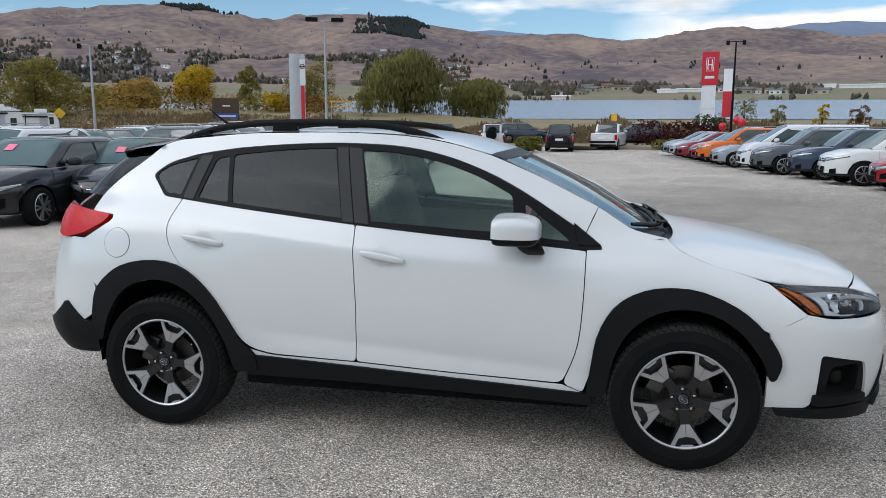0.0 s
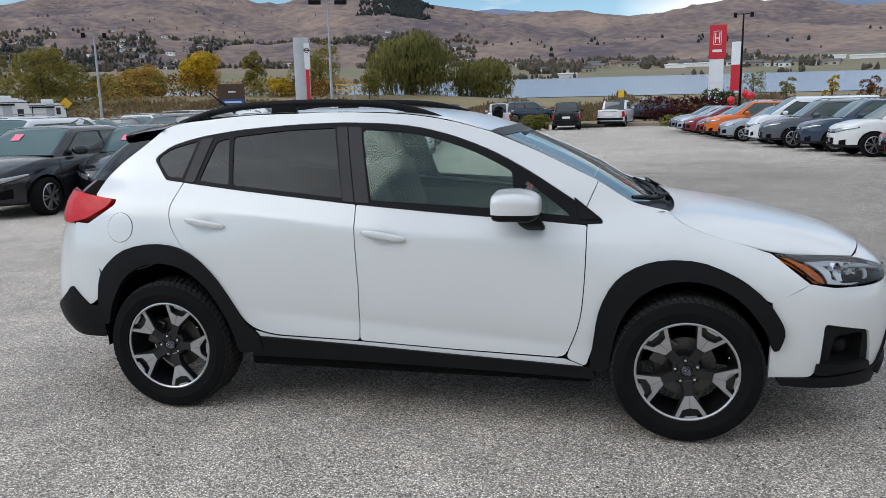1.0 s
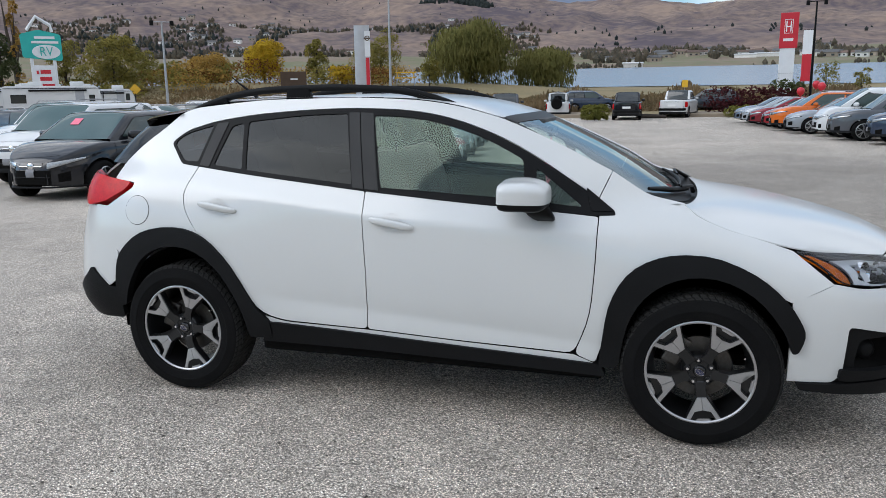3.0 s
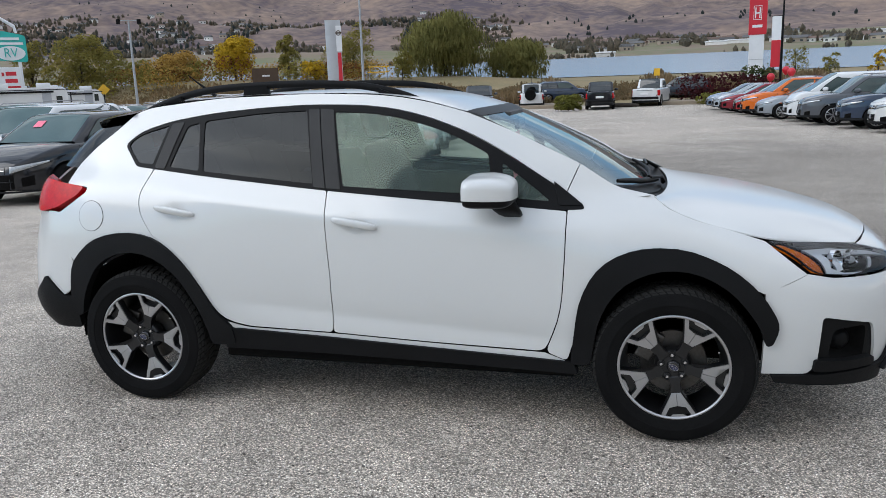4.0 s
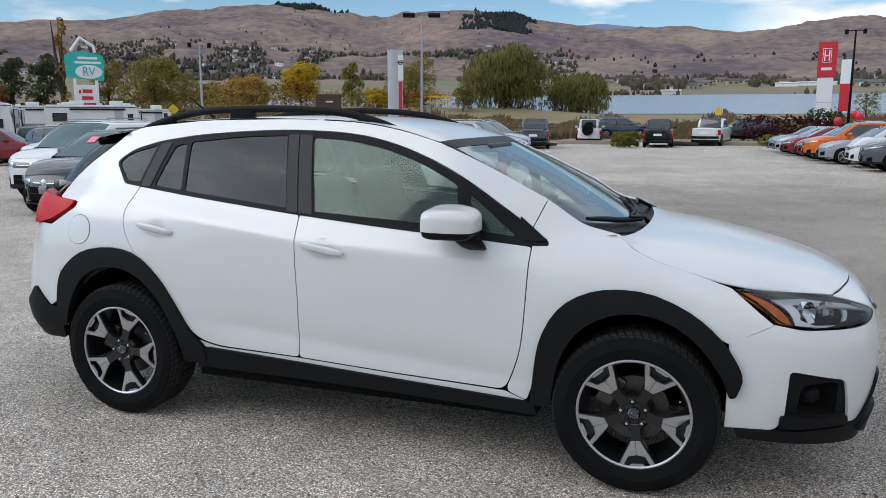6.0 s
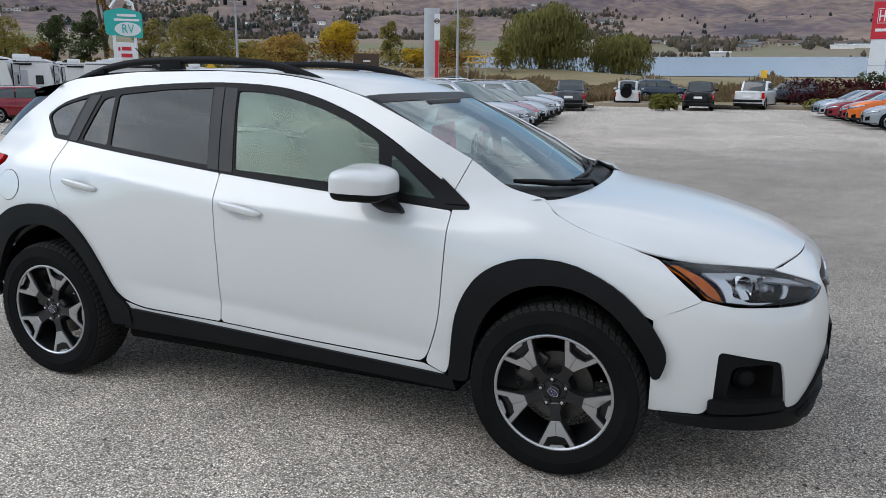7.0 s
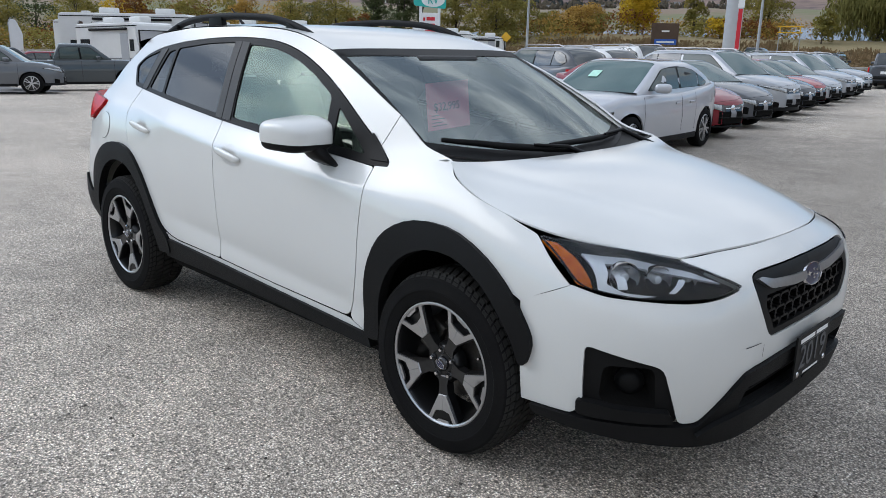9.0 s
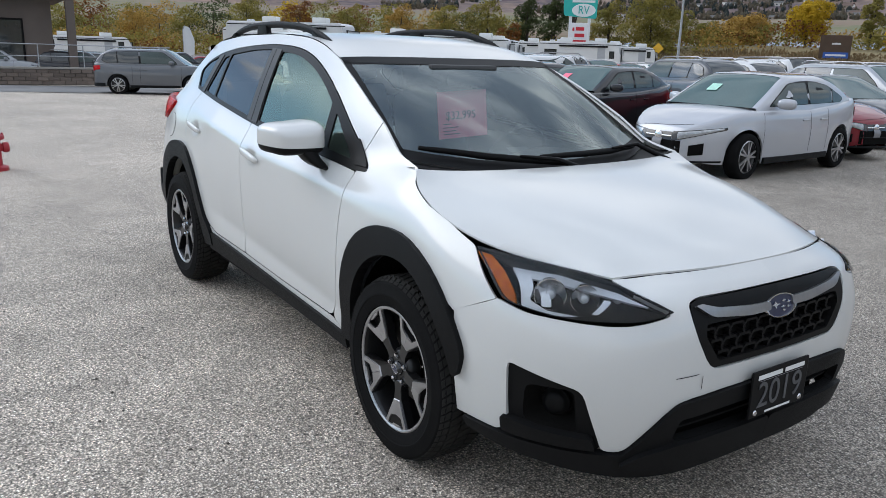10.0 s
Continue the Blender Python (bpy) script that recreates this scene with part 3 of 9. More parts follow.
tagged(new("ground", ground_mesh()), "grey chip-seal car park, dry grass verge and bare brown hills beyond", "ground", kind="structure")
# The pale blue base has the sky's reflection painted into it.
M_WATER = surf("lake_water", (0.22, 0.29, 0.36), (0.19, 0.255, 0.32), 0.01, 0.2, 0, 0.25, 0.6)
lx, ly = (-330.0, 1200.0), (132.0, 1010.0)
tagged(new("water", mesh_of("water", [(x, y, float(tilt(np.array(y))) + 0.1) for x in lx for y in ly], [(0, 2, 3, 1)], M_WATER, False)), "calm blue lake below the hills", "lake", kind="structure")
# A far range behind the hills; its blue is distance haze put into the colour.
verts, faces, k = [], [], 90
for i in range(k):
    az = radians(-14 + 46 * i / (k - 1))
    e = 6.15 + 0.35 * math.sin(i * 0.13 + 0.6) + 0.22 * noise.noise(Vector((i * 0.11, 0.5, 2))) + 0.1 * noise.noise(Vector((i * 0.4, 4.5, 2)))
    for r, q in ((4700, e), (4500, e - 0.9), (4400, 3.0)):
        verts.append((r * math.sin(az), r * math.cos(az), 1.6 + r * math.tan(radians(q))))
for i in range(k - 1):
    for j in range(2):
        faces.append((3 * i + j, 3 * i + 3 + j, 3 * i + 4 + j, 3 * i + 1 + j))
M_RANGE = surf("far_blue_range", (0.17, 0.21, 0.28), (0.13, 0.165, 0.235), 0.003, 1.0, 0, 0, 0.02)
tagged(new("backdrop_hills", mesh_of("backdrop_hills", verts, faces, M_RANGE)), "distant wooded range with haze painted in as blue", "hills", kind="structure")

# ---- the white crossover: its surfaces ----
# Stations run from the middle of the nose round the near side to the middle of the tail.
MID = [(2.312, 0), (2.308, -0.25), (2.294, -0.45), (2.242, -0.60), (2.13, -0.717), (1.915, -0.825), (1.72, -0.862), (1.33, -0.872), (0.88, -0.870), (0.0, -0.868),
       (-0.9, -0.866), (-1.33, -0.868), (-1.70, -0.862), (-1.965, -0.813), (-2.152, -0.645), (-2.218, -0.32), (-2.235, 0)]
TOP = [(2.205, 0, 0.880), (2.186, -0.25, 0.8778), (2.138, -0.43, 0.8715), (2.0825, -0.56, 0.861), (1.88, -0.668, 0.878), (1.725, -0.748, 0.905), (1.55, -0.785, 0.945),
       (1.28, -0.765, 1.045), (0.92, -0.770, 1.035), (0.0, -0.787, 1.09), (-0.9, -0.757, 1.17), (-1.30, -0.730, 1.215), (-1.63, -0.695, 1.24), (-1.81, -0.635, 1.245),
       (-1.925, -0.465, 1.24), (-1.98, -0.23, 1.235), (-1.99, 0, 1.23)]
LOW = [0.23, 0.23, 0.235, 0.245, 0.26, 0.28, 0.30, 0.30, 0.30, 0.30, 0.30, 0.31, 0.34, 0.36, 0.36, 0.36, 0.36]
TUCK = [0.05, 0.05, 0.06, 0.06, 0.05, 0.04, 0.035, 0.03, 0.035, 0.035, 0.035, 0.03, 0.04, 0.06, 0.06, 0.05, 0.05]
BOW = [0.10, 0.10, 0.10, 0.12, 0.13, 0.12, 0.12, 0.12, 0.10, 0.08, 0.08, 0.10, 0.14, 0.16, 0.16, 0.16, 0.16]
NS, NV = 330, 61
mid, top = np.array(MID), np.array(TOP)
run = np.r_[0, np.cumsum(np.linalg.norm(np.diff(mid, axis=0), axis=1))]
s_line = np.linspace(0, run[-1], NS)
mid_s, top_s = hermite(run, mid, s_line), hermite(run, top, s_line)
low_s, tuck_s, bow_s = (hermite(run, np.array(v), s_line) for v in (LOW, TUCK, BOW))
tan = np.gradient(mid_s, axis=0)
tan[0], tan[-1] = (0, -1), (0, 1)
out_s = np.c_[-tan[:, 1], tan[:, 0]] * -1.0
out_s /= -np.linalg.norm(out_s, axis=1)[:, None]
out_s = np.where((out_s * (mid_s - (0.1, 0))).sum(1, keepdims=True) < 0, -out_s, out_s)
shell = np.zeros((NS, NV, 3))
v_line = np.linspace(0, 1, NV)
for i in range(NS):
    m, t, z0, o = mid_s[i], top_s[i], low_s[i], out_s[i]
    d = t[:2] - m
    up = t[2] - 0.62
    keys = [
        (*(m - o * tuck_s[i]), z0),
        (*(m - o * 0.010), 0.46),
        (*m, 0.62),
        (*(m + d * bow_s[i]), 0.62 + 0.46 * up),
        (*(m + d * (0.40 if s_line[i] < run[4] else 0.46 - 0.06 * max(0.0, 1 - (s_line[i] - run[4]) / 0.25))), 0.62 + 0.80 * up),
        tuple(t),
    ]
    shell[i] = hermite([0, 0.2, 0.42, 0.64, 0.84, 1.0], keys, v_line)
shell_n = np.cross(np.gradient(shell, axis=0), np.gradient(shell, axis=1))
shell_n /= np.linalg.norm(shell_n, axis=2, keepdims=True)
if shell_n[150, 20, 1] > 0:
    shell_n = -shell_n


def grid_read(table, fi, fj):
    """Reads a table between its rows and columns."""
    i = np.clip(fi.astype(int), 0, table.shape[0] - 2)
    j = np.clip(fj.astype(int), 0, table.shape[1] - 2)
    a, b = np.clip(fi - i, 0, 1)[:, None], np.clip(fj - j, 0, 1)[:, None]
    return (1 - a) * ((1 - b) * table[i, j] + b * table[i, j + 1]) + a * ((1 - b) * table[i + 1, j] + b * table[i + 1, j + 1])


def shell_field(q):
    """The lower body, by the way round it and the height."""
    fi = np.clip(q[:, 0] / s_line[-1] * (NS - 1), 0, NS - 1.001)
    i = fi.astype(int)
    a = (fi - i)[:, None]
    heights = (1 - a) * shell[i, :, 2] + a * shell[i + 1, :, 2]
    fj = np.array([np.interp(z, h, np.arange(NV)) for z, h in zip(q[:, 1], heights)])
    n = grid_read(shell_n, fi, fj)
    return grid_read(shell, fi, fj), n / np.linalg.norm(n, axis=1, keepdims=True)


def on_shell(*pts):
    """Places near the lower body as (way round, height, corner radius)."""
    out = []
    for p in pts:
        d = np.linalg.norm(shell - np.array(p[:3]), axis=2)
        i, j = np.unravel_index(np.argmin(d), d.shape)
        out.append((s_line[i], p[2], *p[3:]))
    return out


def glasshouse(x, z):
    """Half the width of the upper body."""
    dz = z - 1.09
    y = 0.787 - 0.36 * dz - 0.30 * dz**2
    return y - 0.075 * np.clip((x - 0.25) / 0.85, 0, 2) ** 2 * np.clip((z - 0.95) / 0.15, 0, 1) - 0.055 * np.clip((-0.95 - x) / 0.9, 0, 2) ** 2


# The whole side as one table of half widths over length and height.
SX, SZ = np.linspace(-2.0, 1.93, 198), np.linspace(0.26, 1.60, 135)
half = np.zeros((len(SX), len(SZ)))
use = (s_line > run[3]) & (s_line < run[14])
for k, x in enumerate(SX):
    ys, zs = [], []
    for j in range(NV):
        col = shell[use, j]
        ys.append(np.interp(-x, -col[:, 0], -col[:, 1]))
        zs.append(np.interp(-x, -col[:, 0], col[:, 2]))
    t = zs[-1]
    half[k] = np.where(SZ <= t, np.interp(SZ, zs, ys), glasshouse(x, SZ) + (ys[-1] - glasshouse(x, t)) * np.exp(-np.maximum(SZ - t, 0) / 0.12))
bell = np.exp(-0.5 * (np.arange(-6, 7) / 2.4) ** 2)
bell /= bell.sum()
half = np.array([np.convolve(np.pad(r, 6, mode="edge"), bell, "valid") for r in half])
# A crisp shoulder through the handles and a hollow above the sill.
crease = np.interp(SX, [-1.4, -0.88, -0.255, 0.28, 0.87, 1.3], [1.135, 1.074, 1.0, 0.976, 0.951, 0.935])[:, None]
fade = np.clip((SX[:, None] + 1.25) / 0.45, 0, 1) * np.clip((1.15 - SX[:, None]) / 0.5, 0, 1)
up = SZ[None] - crease
half += fade * 0.024 * np.where(up > 0, np.exp(-np.maximum(up, 0) / 0.07), 0.25 * np.exp(-((np.abs(up) / 0.21) ** 1.8)) + 0.75 * np.exp(-((np.abs(up) / 0.085) ** 1.15)))
low_line = 0.506 - 0.073 * SX[:, None]
down = SZ[None] - low_line
half -= fade * 0.020 * np.where(down > 0, np.exp(-np.abs(down) / 0.14), np.exp(-((np.abs(down) / 0.075) ** 1.6))) * np.clip((SX[:, None] + 1.0) / 0.4, 0, 1)
soft = np.array([0.25, 0.5, 0.25])
half = np.array([np.convolve(np.pad(r, 1, mode="edge"), soft, "valid") for r in half])
gx, gz = np.gradient(half, SX, SZ)
side_pos = np.dstack([np.broadcast_to(SX[:, None], half.shape), -half, np.broadcast_to(SZ[None], half.shape)])
side_nor = np.dstack([-gx, -np.ones_like(half), -gz])
side_nor /= np.linalg.norm(side_nor, axis=2, keepdims=True)


def side_field(q):
    fi = (q[:, 0] - SX[0]) / (SX[1] - SX[0])
    fj = (q[:, 1] - SZ[0]) / (SZ[1] - SZ[0])
    n = grid_read(side_nor, fi, fj)
    return grid_read(side_pos, fi, fj), n / np.linalg.norm(n, axis=1, keepdims=True)


hero = thing("crossover_car", "white compact crossover with black cladding and roof rails", "car")


def hero_side(name, outline, material, label="", both=True, field=side_field, parent=None, **more):
    a = part(name, sheet_mesh(name, outline, field, material, **more), parent or hero, label)
    b = part(name, sheet_mesh(name, outline, field, material, mirror=True, **more), parent or hero, label) if both else None
    return a, b


# Wheel arches: the line of the panels lies half under the flares.
ARCH_F = [(0.905, 0.33), (0.95, 0.60), (1.03, 0.755), (1.17, 0.835), (1.37, 0.84), (1.555, 0.755), (1.665, 0.635), (1.715, 0.50), (1.72, 0.44)]
ARCH_R = [(-0.885, 0.44), (-0.985, 0.66), (-1.09, 0.79), (-1.21, 0.85), (-1.39, 0.865), (-1.565, 0.82), (-1.67, 0.70), (-1.70, 0.56), (-1.70, 0.47)]
arch_f = [tuple(p) + (0.04,) for p in ARCH_F]
arch_r = [tuple(p) + (0.04,) for p in ARCH_R]
G = 0.0025
# Doors, wings and quarter panels.
DOOR_F = [(-0.275 + G, 1.118), (-0.255 + G, 0.72), (-0.262 + G, 0.425, 0.02), (0.23, 0.402, 0.05), (0.77, 0.385, 0.04), (0.84, 0.56, 0.2), (0.862 - G, 0.80, 0.2), (0.866 - G, 1.022, 0.01)]
CUPS = []
for x0, z0 in ((-0.115, 0.968), (-1.085, 1.012)):
    CUPS.append(np.array([(x0 + 0.068 * math.copysign(abs(math.cos(a)) ** 0.8, math.cos(a)), z0 - 0.002 + 0.050 * math.copysign(abs(math.sin(a)) ** 0.8, math.sin(a)) - 0.10 * 0.068 * math.cos(a)) for a in np.linspace(0, 2 * math.pi, 40, endpoint=False)]))
f_door = hero_side("front_door", rounded(DOOR_F, 0.02), M_WHITE, res=0.02, holes=[CUPS[0]])
DOOR_R = [(-1.245, 1.222), (-1.305, 1.09, 0.08), (-1.29, 1.0, 0.1), (-1.20, 0.86, 0.1), (-1.02, 0.73, 0.15), (-0.87, 0.475, 0.12), (-0.73, 0.437, 0.06), (-0.262 - G, 0.425, 0.02), (-0.255 - G, 0.72), (-0.275 - G, 1.118)]
r_door = hero_side("rear_door", rounded(DOOR_R, 0.02), M_WHITE, res=0.02, holes=[CUPS[1]])
WING = [(0.866 + G, 1.034, 0.0), (0.862 + G, 0.80, 0.2), (0.845, 0.56, 0.2), (0.775, 0.382, 0.03), (0.87, 0.345, 0.02), *arch_f[1:6], (1.688, 0.692, 0.0), (1.852, 0.772, 0.0), (1.688, 0.902, 0.01), (1.56, 0.944, 0.05),
        (1.40, 0.988, 0.08), (1.28, 1.040, 0.04), (1.238, 1.086, 0.01), (1.075, 1.120, 0.05), (0.93, 1.213, 0.05), (0.916, 1.221, 0.0), (0.862, 1.100, 0.0), (0.935, 1.050, 0.01), (0.93, 1.032, 0.01)]
hero_side("front_wing", rounded(WING, 0.01, 0.025), M_WHITE, res=0.025)
SILL = [(-0.87, 0.462, 0.03), (-0.73, 0.428, 0.05), (-0.26, 0.418, 0.05), (0.23, 0.395, 0.05), (0.77, 0.377), (0.87, 0.340), (0.23, 0.375, 0.05), (-0.26, 0.40, 0.05), (-0.80, 0.42, 0.05), (-0.865, 0.44)]
hero_side("sill_panel", rounded(SILL, 0.004, 0.03), M_WHITE, lip=0.004)
QUARTER = [(-1.90, 1.005, 0.02), (-1.87, 0.93, 0.02), (-1.795, 0.84, 0.0), *reversed(arch_r[2:7]), (-1.025, 0.737, 0.0), (-1.205, 0.865, 0.1), (-1.295, 1.0, 0.1), (-1.31, 1.09, 0.08), (-1.25, 1.226, 0.0), (-1.36, 1.236, 0.01), (-1.458, 1.338, 0.03), (-1.37, 1.405, 0.1), (-1.20, 1.452, 0.05),
           (-0.97, 1.487, 0.1), (-0.68, 1.508, 0.1), (-0.42, 1.517, 0.1), (-0.15, 1.508, 0.1), (0.02, 1.488, 0.1), (0.20, 1.445, 0.1), (0.40, 1.372, 0.1), (0.57, 1.285, 0.1), (0.858, 1.102, 0.0), (0.912, 1.224, 0.0),
           (0.62, 1.365, 0.1), (0.38, 1.462, 0.06), (0.16, 1.52, 0.1), (-0.05, 1.552, 0.1), (-0.4, 1.568, 0.1), (-0.95, 1.56, 0.1), (-1.35, 1.522, 0.05), (-1.435, 1.492, 0.02), (-1.515, 1.42, 0.06), (-1.655, 1.318, 0.06), (-1.745, 1.235, 0.03), (-1.775, 1.145, 0.01), (-1.63, 1.130, 0.02), (-1.635, 1.103, 0.02), (-1.80, 1.00, 0.01)]
hero_side("side_frame", rounded(QUARTER, 0.02, 0.025), M_WHITE, res=0.025)
# A dark skin just behind, that shows in the joints.
BACKING = [(-1.64, 0.95), (-1.10, 0.86), (-0.85, 0.42), (0.86, 0.36), (1.0, 0.85), (1.62, 0.86), (1.45, 0.95), (1.25, 1.03), (0.90, 1.01), (-1.22, 1.19), (-1.60, 1.19)]
hero_side("inner_panel", rounded(BACKING, 0.02, 0.05), M_VOID, off=-0.014, lip=0, res=0.05, holes=CUPS)
# Side windows.
GW = dict(lip=0.003, res=0.06)
hero_side("quarter_glass", rounded([(-1.437, 1.338, 0.03), (-1.37, 1.387, 0.08), (-1.195, 1.435, 0.01), (-1.255, 1.232, 0.01), (-1.352, 1.242, 0.02)], 0.02), M_DARKGLASS, off=-0.003, **GW)
hero_side("rear_door_glass", rounded([(-1.17, 1.222), (-1.095, 1.435, 0.02), (-0.96, 1.462, 0.08), (-0.68, 1.484, 0.08), (-0.43, 1.492, 0.01), (-0.345, 1.135, 0.01), (-0.93, 1.19, 0.1)], 0.02), M_DARKGLASS, off=-0.003, **GW)
hero_side("front_door_glass", rounded([(-0.295, 1.485, 0.02), (-0.06, 1.474, 0.1), (0.16, 1.425, 0.1), (0.34, 1.362, 0.1), (0.505, 1.278, 0.02), (0.535, 1.085, 0.01), (-0.205, 1.125, 0.01)], 0.02), M_GLASS, off=-0.003, **GW)
hero_side("front_quarter_glass", rounded([(0.556, 1.247, 0.02), (0.805, 1.055, 0.02), (0.572, 1.075, 0.02)], 0.02), M_GLASS, off=-0.003, **GW)
# Black frames round the glass: one sheet a side, with the panes as openings.
FRAME = [(-1.452, 1.338, 0.03), (-1.37, 1.401, 0.1), (-1.19, 1.450, 0.08), (-0.97, 1.482, 0.1), (-0.68, 1.503, 0.1), (-0.42, 1.512, 0.1), (-0.15, 1.503, 0.1), (0.02, 1.483, 0.1), (0.20, 1.440, 0.1), (0.40, 1.367, 0.1), (0.57, 1.28, 0.1), (0.935, 1.048, 0.02), (0.94, 1.030, 0.01), (0.86, 1.026, 0.02),
         (0.22, 1.070, 0.1), (-0.28, 1.112, 0.1), (-0.93, 1.178, 0.1), (-1.36, 1.228, 0.02)]
HOLES = [
    [(-1.437, 1.338, 0.03), (-1.37, 1.387, 0.08), (-1.205, 1.430, 0.01), (-1.262, 1.240, 0.01), (-1.352, 1.246, 0.02)],
    [(-1.16, 1.226), (-1.093, 1.425, 0.02), (-1.022, 1.442, 0.02), (-0.985, 1.206)],
    [(-0.962, 1.204), (-0.998, 1.448, 0.02), (-0.68, 1.480, 0.08), (-0.435, 1.487, 0.01), (-0.352, 1.143, 0.01)],
    [(-0.285, 1.478, 0.02), (-0.06, 1.467, 0.1), (0.16, 1.418, 0.1), (0.34, 1.355, 0.1), (0.50, 1.272, 0.02), (0.527, 1.092, 0.01), (-0.198, 1.132, 0.01)],
    [(0.565, 1.236, 0.02), (0.792, 1.062, 0.02), (0.580, 1.082, 0.02)],
]
hero_side("window_frame", rounded(FRAME, 0.02, 0.02), M_TRIM, off=0.002, lip=0.006, res=0.03, holes=[rounded(h, 0.015, 0.02) for h in HOLES])
hero_side("pillar_cover", rounded([(-0.425, 1.490), (-0.368, 1.490), (-0.285, 1.122), (-0.345, 1.128)], 0.004, 0.02), M_PILLAR, off=0.006, lip=0.006, res=0.02)
hero_side("pillar_cover", rounded([(-0.362, 1.490), (-0.292, 1.486), (-0.206, 1.117), (-0.279, 1.122)], 0.004, 0.02), M_PILLAR, off=0.006, lip=0.006, res=0.02)
hero_side("pillar_cover", rounded([(-1.185, 1.437), (-1.115, 1.444), (-1.185, 1.215), (-1.245, 1.222)], 0.01, 0.03), M_PILLAR, off=0.006, lip=0.006, res=0.02)
hero_side("mirror_base", rounded([(0.80, 1.150), (0.935, 1.045, 0.01), (0.83, 1.045)], 0.01, 0.02), M_TRIM, off=0.008, lip=0.008)
# Wheel arch flares and the sill cladding, proud of the paint.
FLARE_F = [(0.885, 0.335), (0.925, 0.65, 0.10), (1.01, 0.80, 0.10), (1.16, 0.873, 0.10), (1.37, 0.88, 0.12), (1.565, 0.795, 0.12), (1.685, 0.685, 0.08), (1.755, 0.56, 0.05), (1.725, 0.475, 0.02), (1.70, 0.47, 0.02), (1.675, 0.55, 0.1), (1.565, 0.70, 0.1), (1.41, 0.782, 0.1), (1.24, 0.782, 0.1), (1.095, 0.705, 0.1), (1.01, 0.565, 0.1), (0.975, 0.335)]
FLARE_R = [(-1.725, 0.46), (-1.74, 0.56, 0.05), (-1.715, 0.735, 0.06), (-1.585, 0.865, 0.10), (-1.39, 0.912, 0.12), (-1.195, 0.885, 0.1), (-1.03, 0.745, 0.12), (-0.88, 0.488, 0.1), (-0.80, 0.43, 0.1), (-0.80, 0.34, 0.02), (-0.93, 0.33, 0.02), (-0.965, 0.50, 0.1), (-1.08, 0.695, 0.1), (-1.24, 0.80, 0.1), (-1.42, 0.805, 0.1), (-1.555, 0.735, 0.1), (-1.645, 0.58, 0.1), (-1.68, 0.46)]
def flare(points):
    """A flare that stands off its arch, thickest at the wheel side."""
    return hero_side("arch_flare", rounded(points, 0.03, 0.022), M_CLAD, "black plastic wheel arch flare", off=0.020, lip=0.045, res=0.022)
flare(FLARE_F)
flare(FLARE_R)
CLAD = [(-0.82, 0.425, 0.04), (-0.26, 0.400, 0.05), (0.23, 0.375, 0.05), (0.90, 0.342), (0.92, 0.285), (0.23, 0.305, 0.05), (-0.27, 0.315, 0.05), (-0.86, 0.315)]
hero_side("sill_cladding", rounded(CLAD, 0.01, 0.03), M_CLAD, "black plastic sill cladding", off=0.014, lip=0.05)
# Door handles in their cups, and the fuel flap.
for x0, z0 in ((-0.115, 0.968), (-1.085, 1.012)):
    bm = bmesh.new()
    bmesh.ops.create_uvsphere(bm, u_segments=24, v_segments=12, radius=1.0)
    for v in bm.verts:
        c = v.co
        v.co = Vector((math.copysign(abs(c.x) ** 0.55, c.x) * 0.116, c.y * 0.012 + 0.008 * min(1.0, abs(c.x)) ** 4, math.copysign(abs(c.z) ** 0.75, c.z) * 0.0185))
    p, n = (a[0] for a in side_field(np.array([[x0, z0]])))
    me = finish(bm, "door_handle", M_WHITE, True, 80)
    me.transform(Matrix.Translation(p + n * 0.018) @ Matrix.Rotation(radians(9), 4, "Y") @ Matrix.Rotation(math.atan2(n[2], -n[1]), 4, "X"))
    owner = f_door if x0 > -0.5 else r_door
    part("door_handle", me, owner[0], "white door handle")
    part("door_handle", mirrored(me), owner[1], "white door handle")
    cup = CUPS[0] if x0 > -0.5 else CUPS[1]
    cup_field = (lambda q, x0=x0, z0=z0: (lambda pn: (pn[0] - pn[1] * (0.034 * np.clip(1.0 - np.hypot((q[:, 0] - x0) / 0.069, (q[:, 1] - z0 + 0.002 + 0.10 * (q[:, 0] - x0)) / 0.051) ** 2.4, 0, 1))[:, None], pn[1]))(side_field(q)))
    for k, flip in enumerate((False, True)):
        me = sheet_mesh("handle_cup", cup, cup_field, M_WHITE, mirror=flip, off=0.0, lip=0.0, res=0.010)
        me.shade_smooth()
        bmc = bmesh.new()
        bmc.from_mesh(me)
        bmc.normal_update()
        bmc.to_mesh(me)
        me.normals_split_custom_set([(0, 0, 0)] * len(me.loops))
        part("handle_cup", me, owner[k])
ring = [(-1.588 + 0.078 * math.cos(a), 0.985 + 0.078 * math.sin(a)) for a in np.linspace(0, 2 * math.pi, 40, endpoint=False)]
part("fuel_flap_joint", sheet_mesh("fuel_flap_joint", np.array(ring) * 1.0, side_field, M_VOID, off=0.0012, lip=0, res=0.02), hero)
ring = [(-1.588 + 0.0755 * math.cos(a), 0.985 + 0.0755 * math.sin(a)) for a in np.linspace(0, 2 * math.pi, 40, endpoint=False)]
part("fuel_flap", sheet_mesh("fuel_flap", np.array(ring), side_field, M_WHITE, off=0.0025, lip=0.001, res=0.02), hero)

# ---- roof, bonnet, windscreen ----
RX = [-1.72, -1.5, -1.2, -0.8, -0.4, 0.0, 0.2, 0.40]
RZ = [1.472, 1.520, 1.556, 1.581, 1.587, 1.569, 1.534, 1.468]


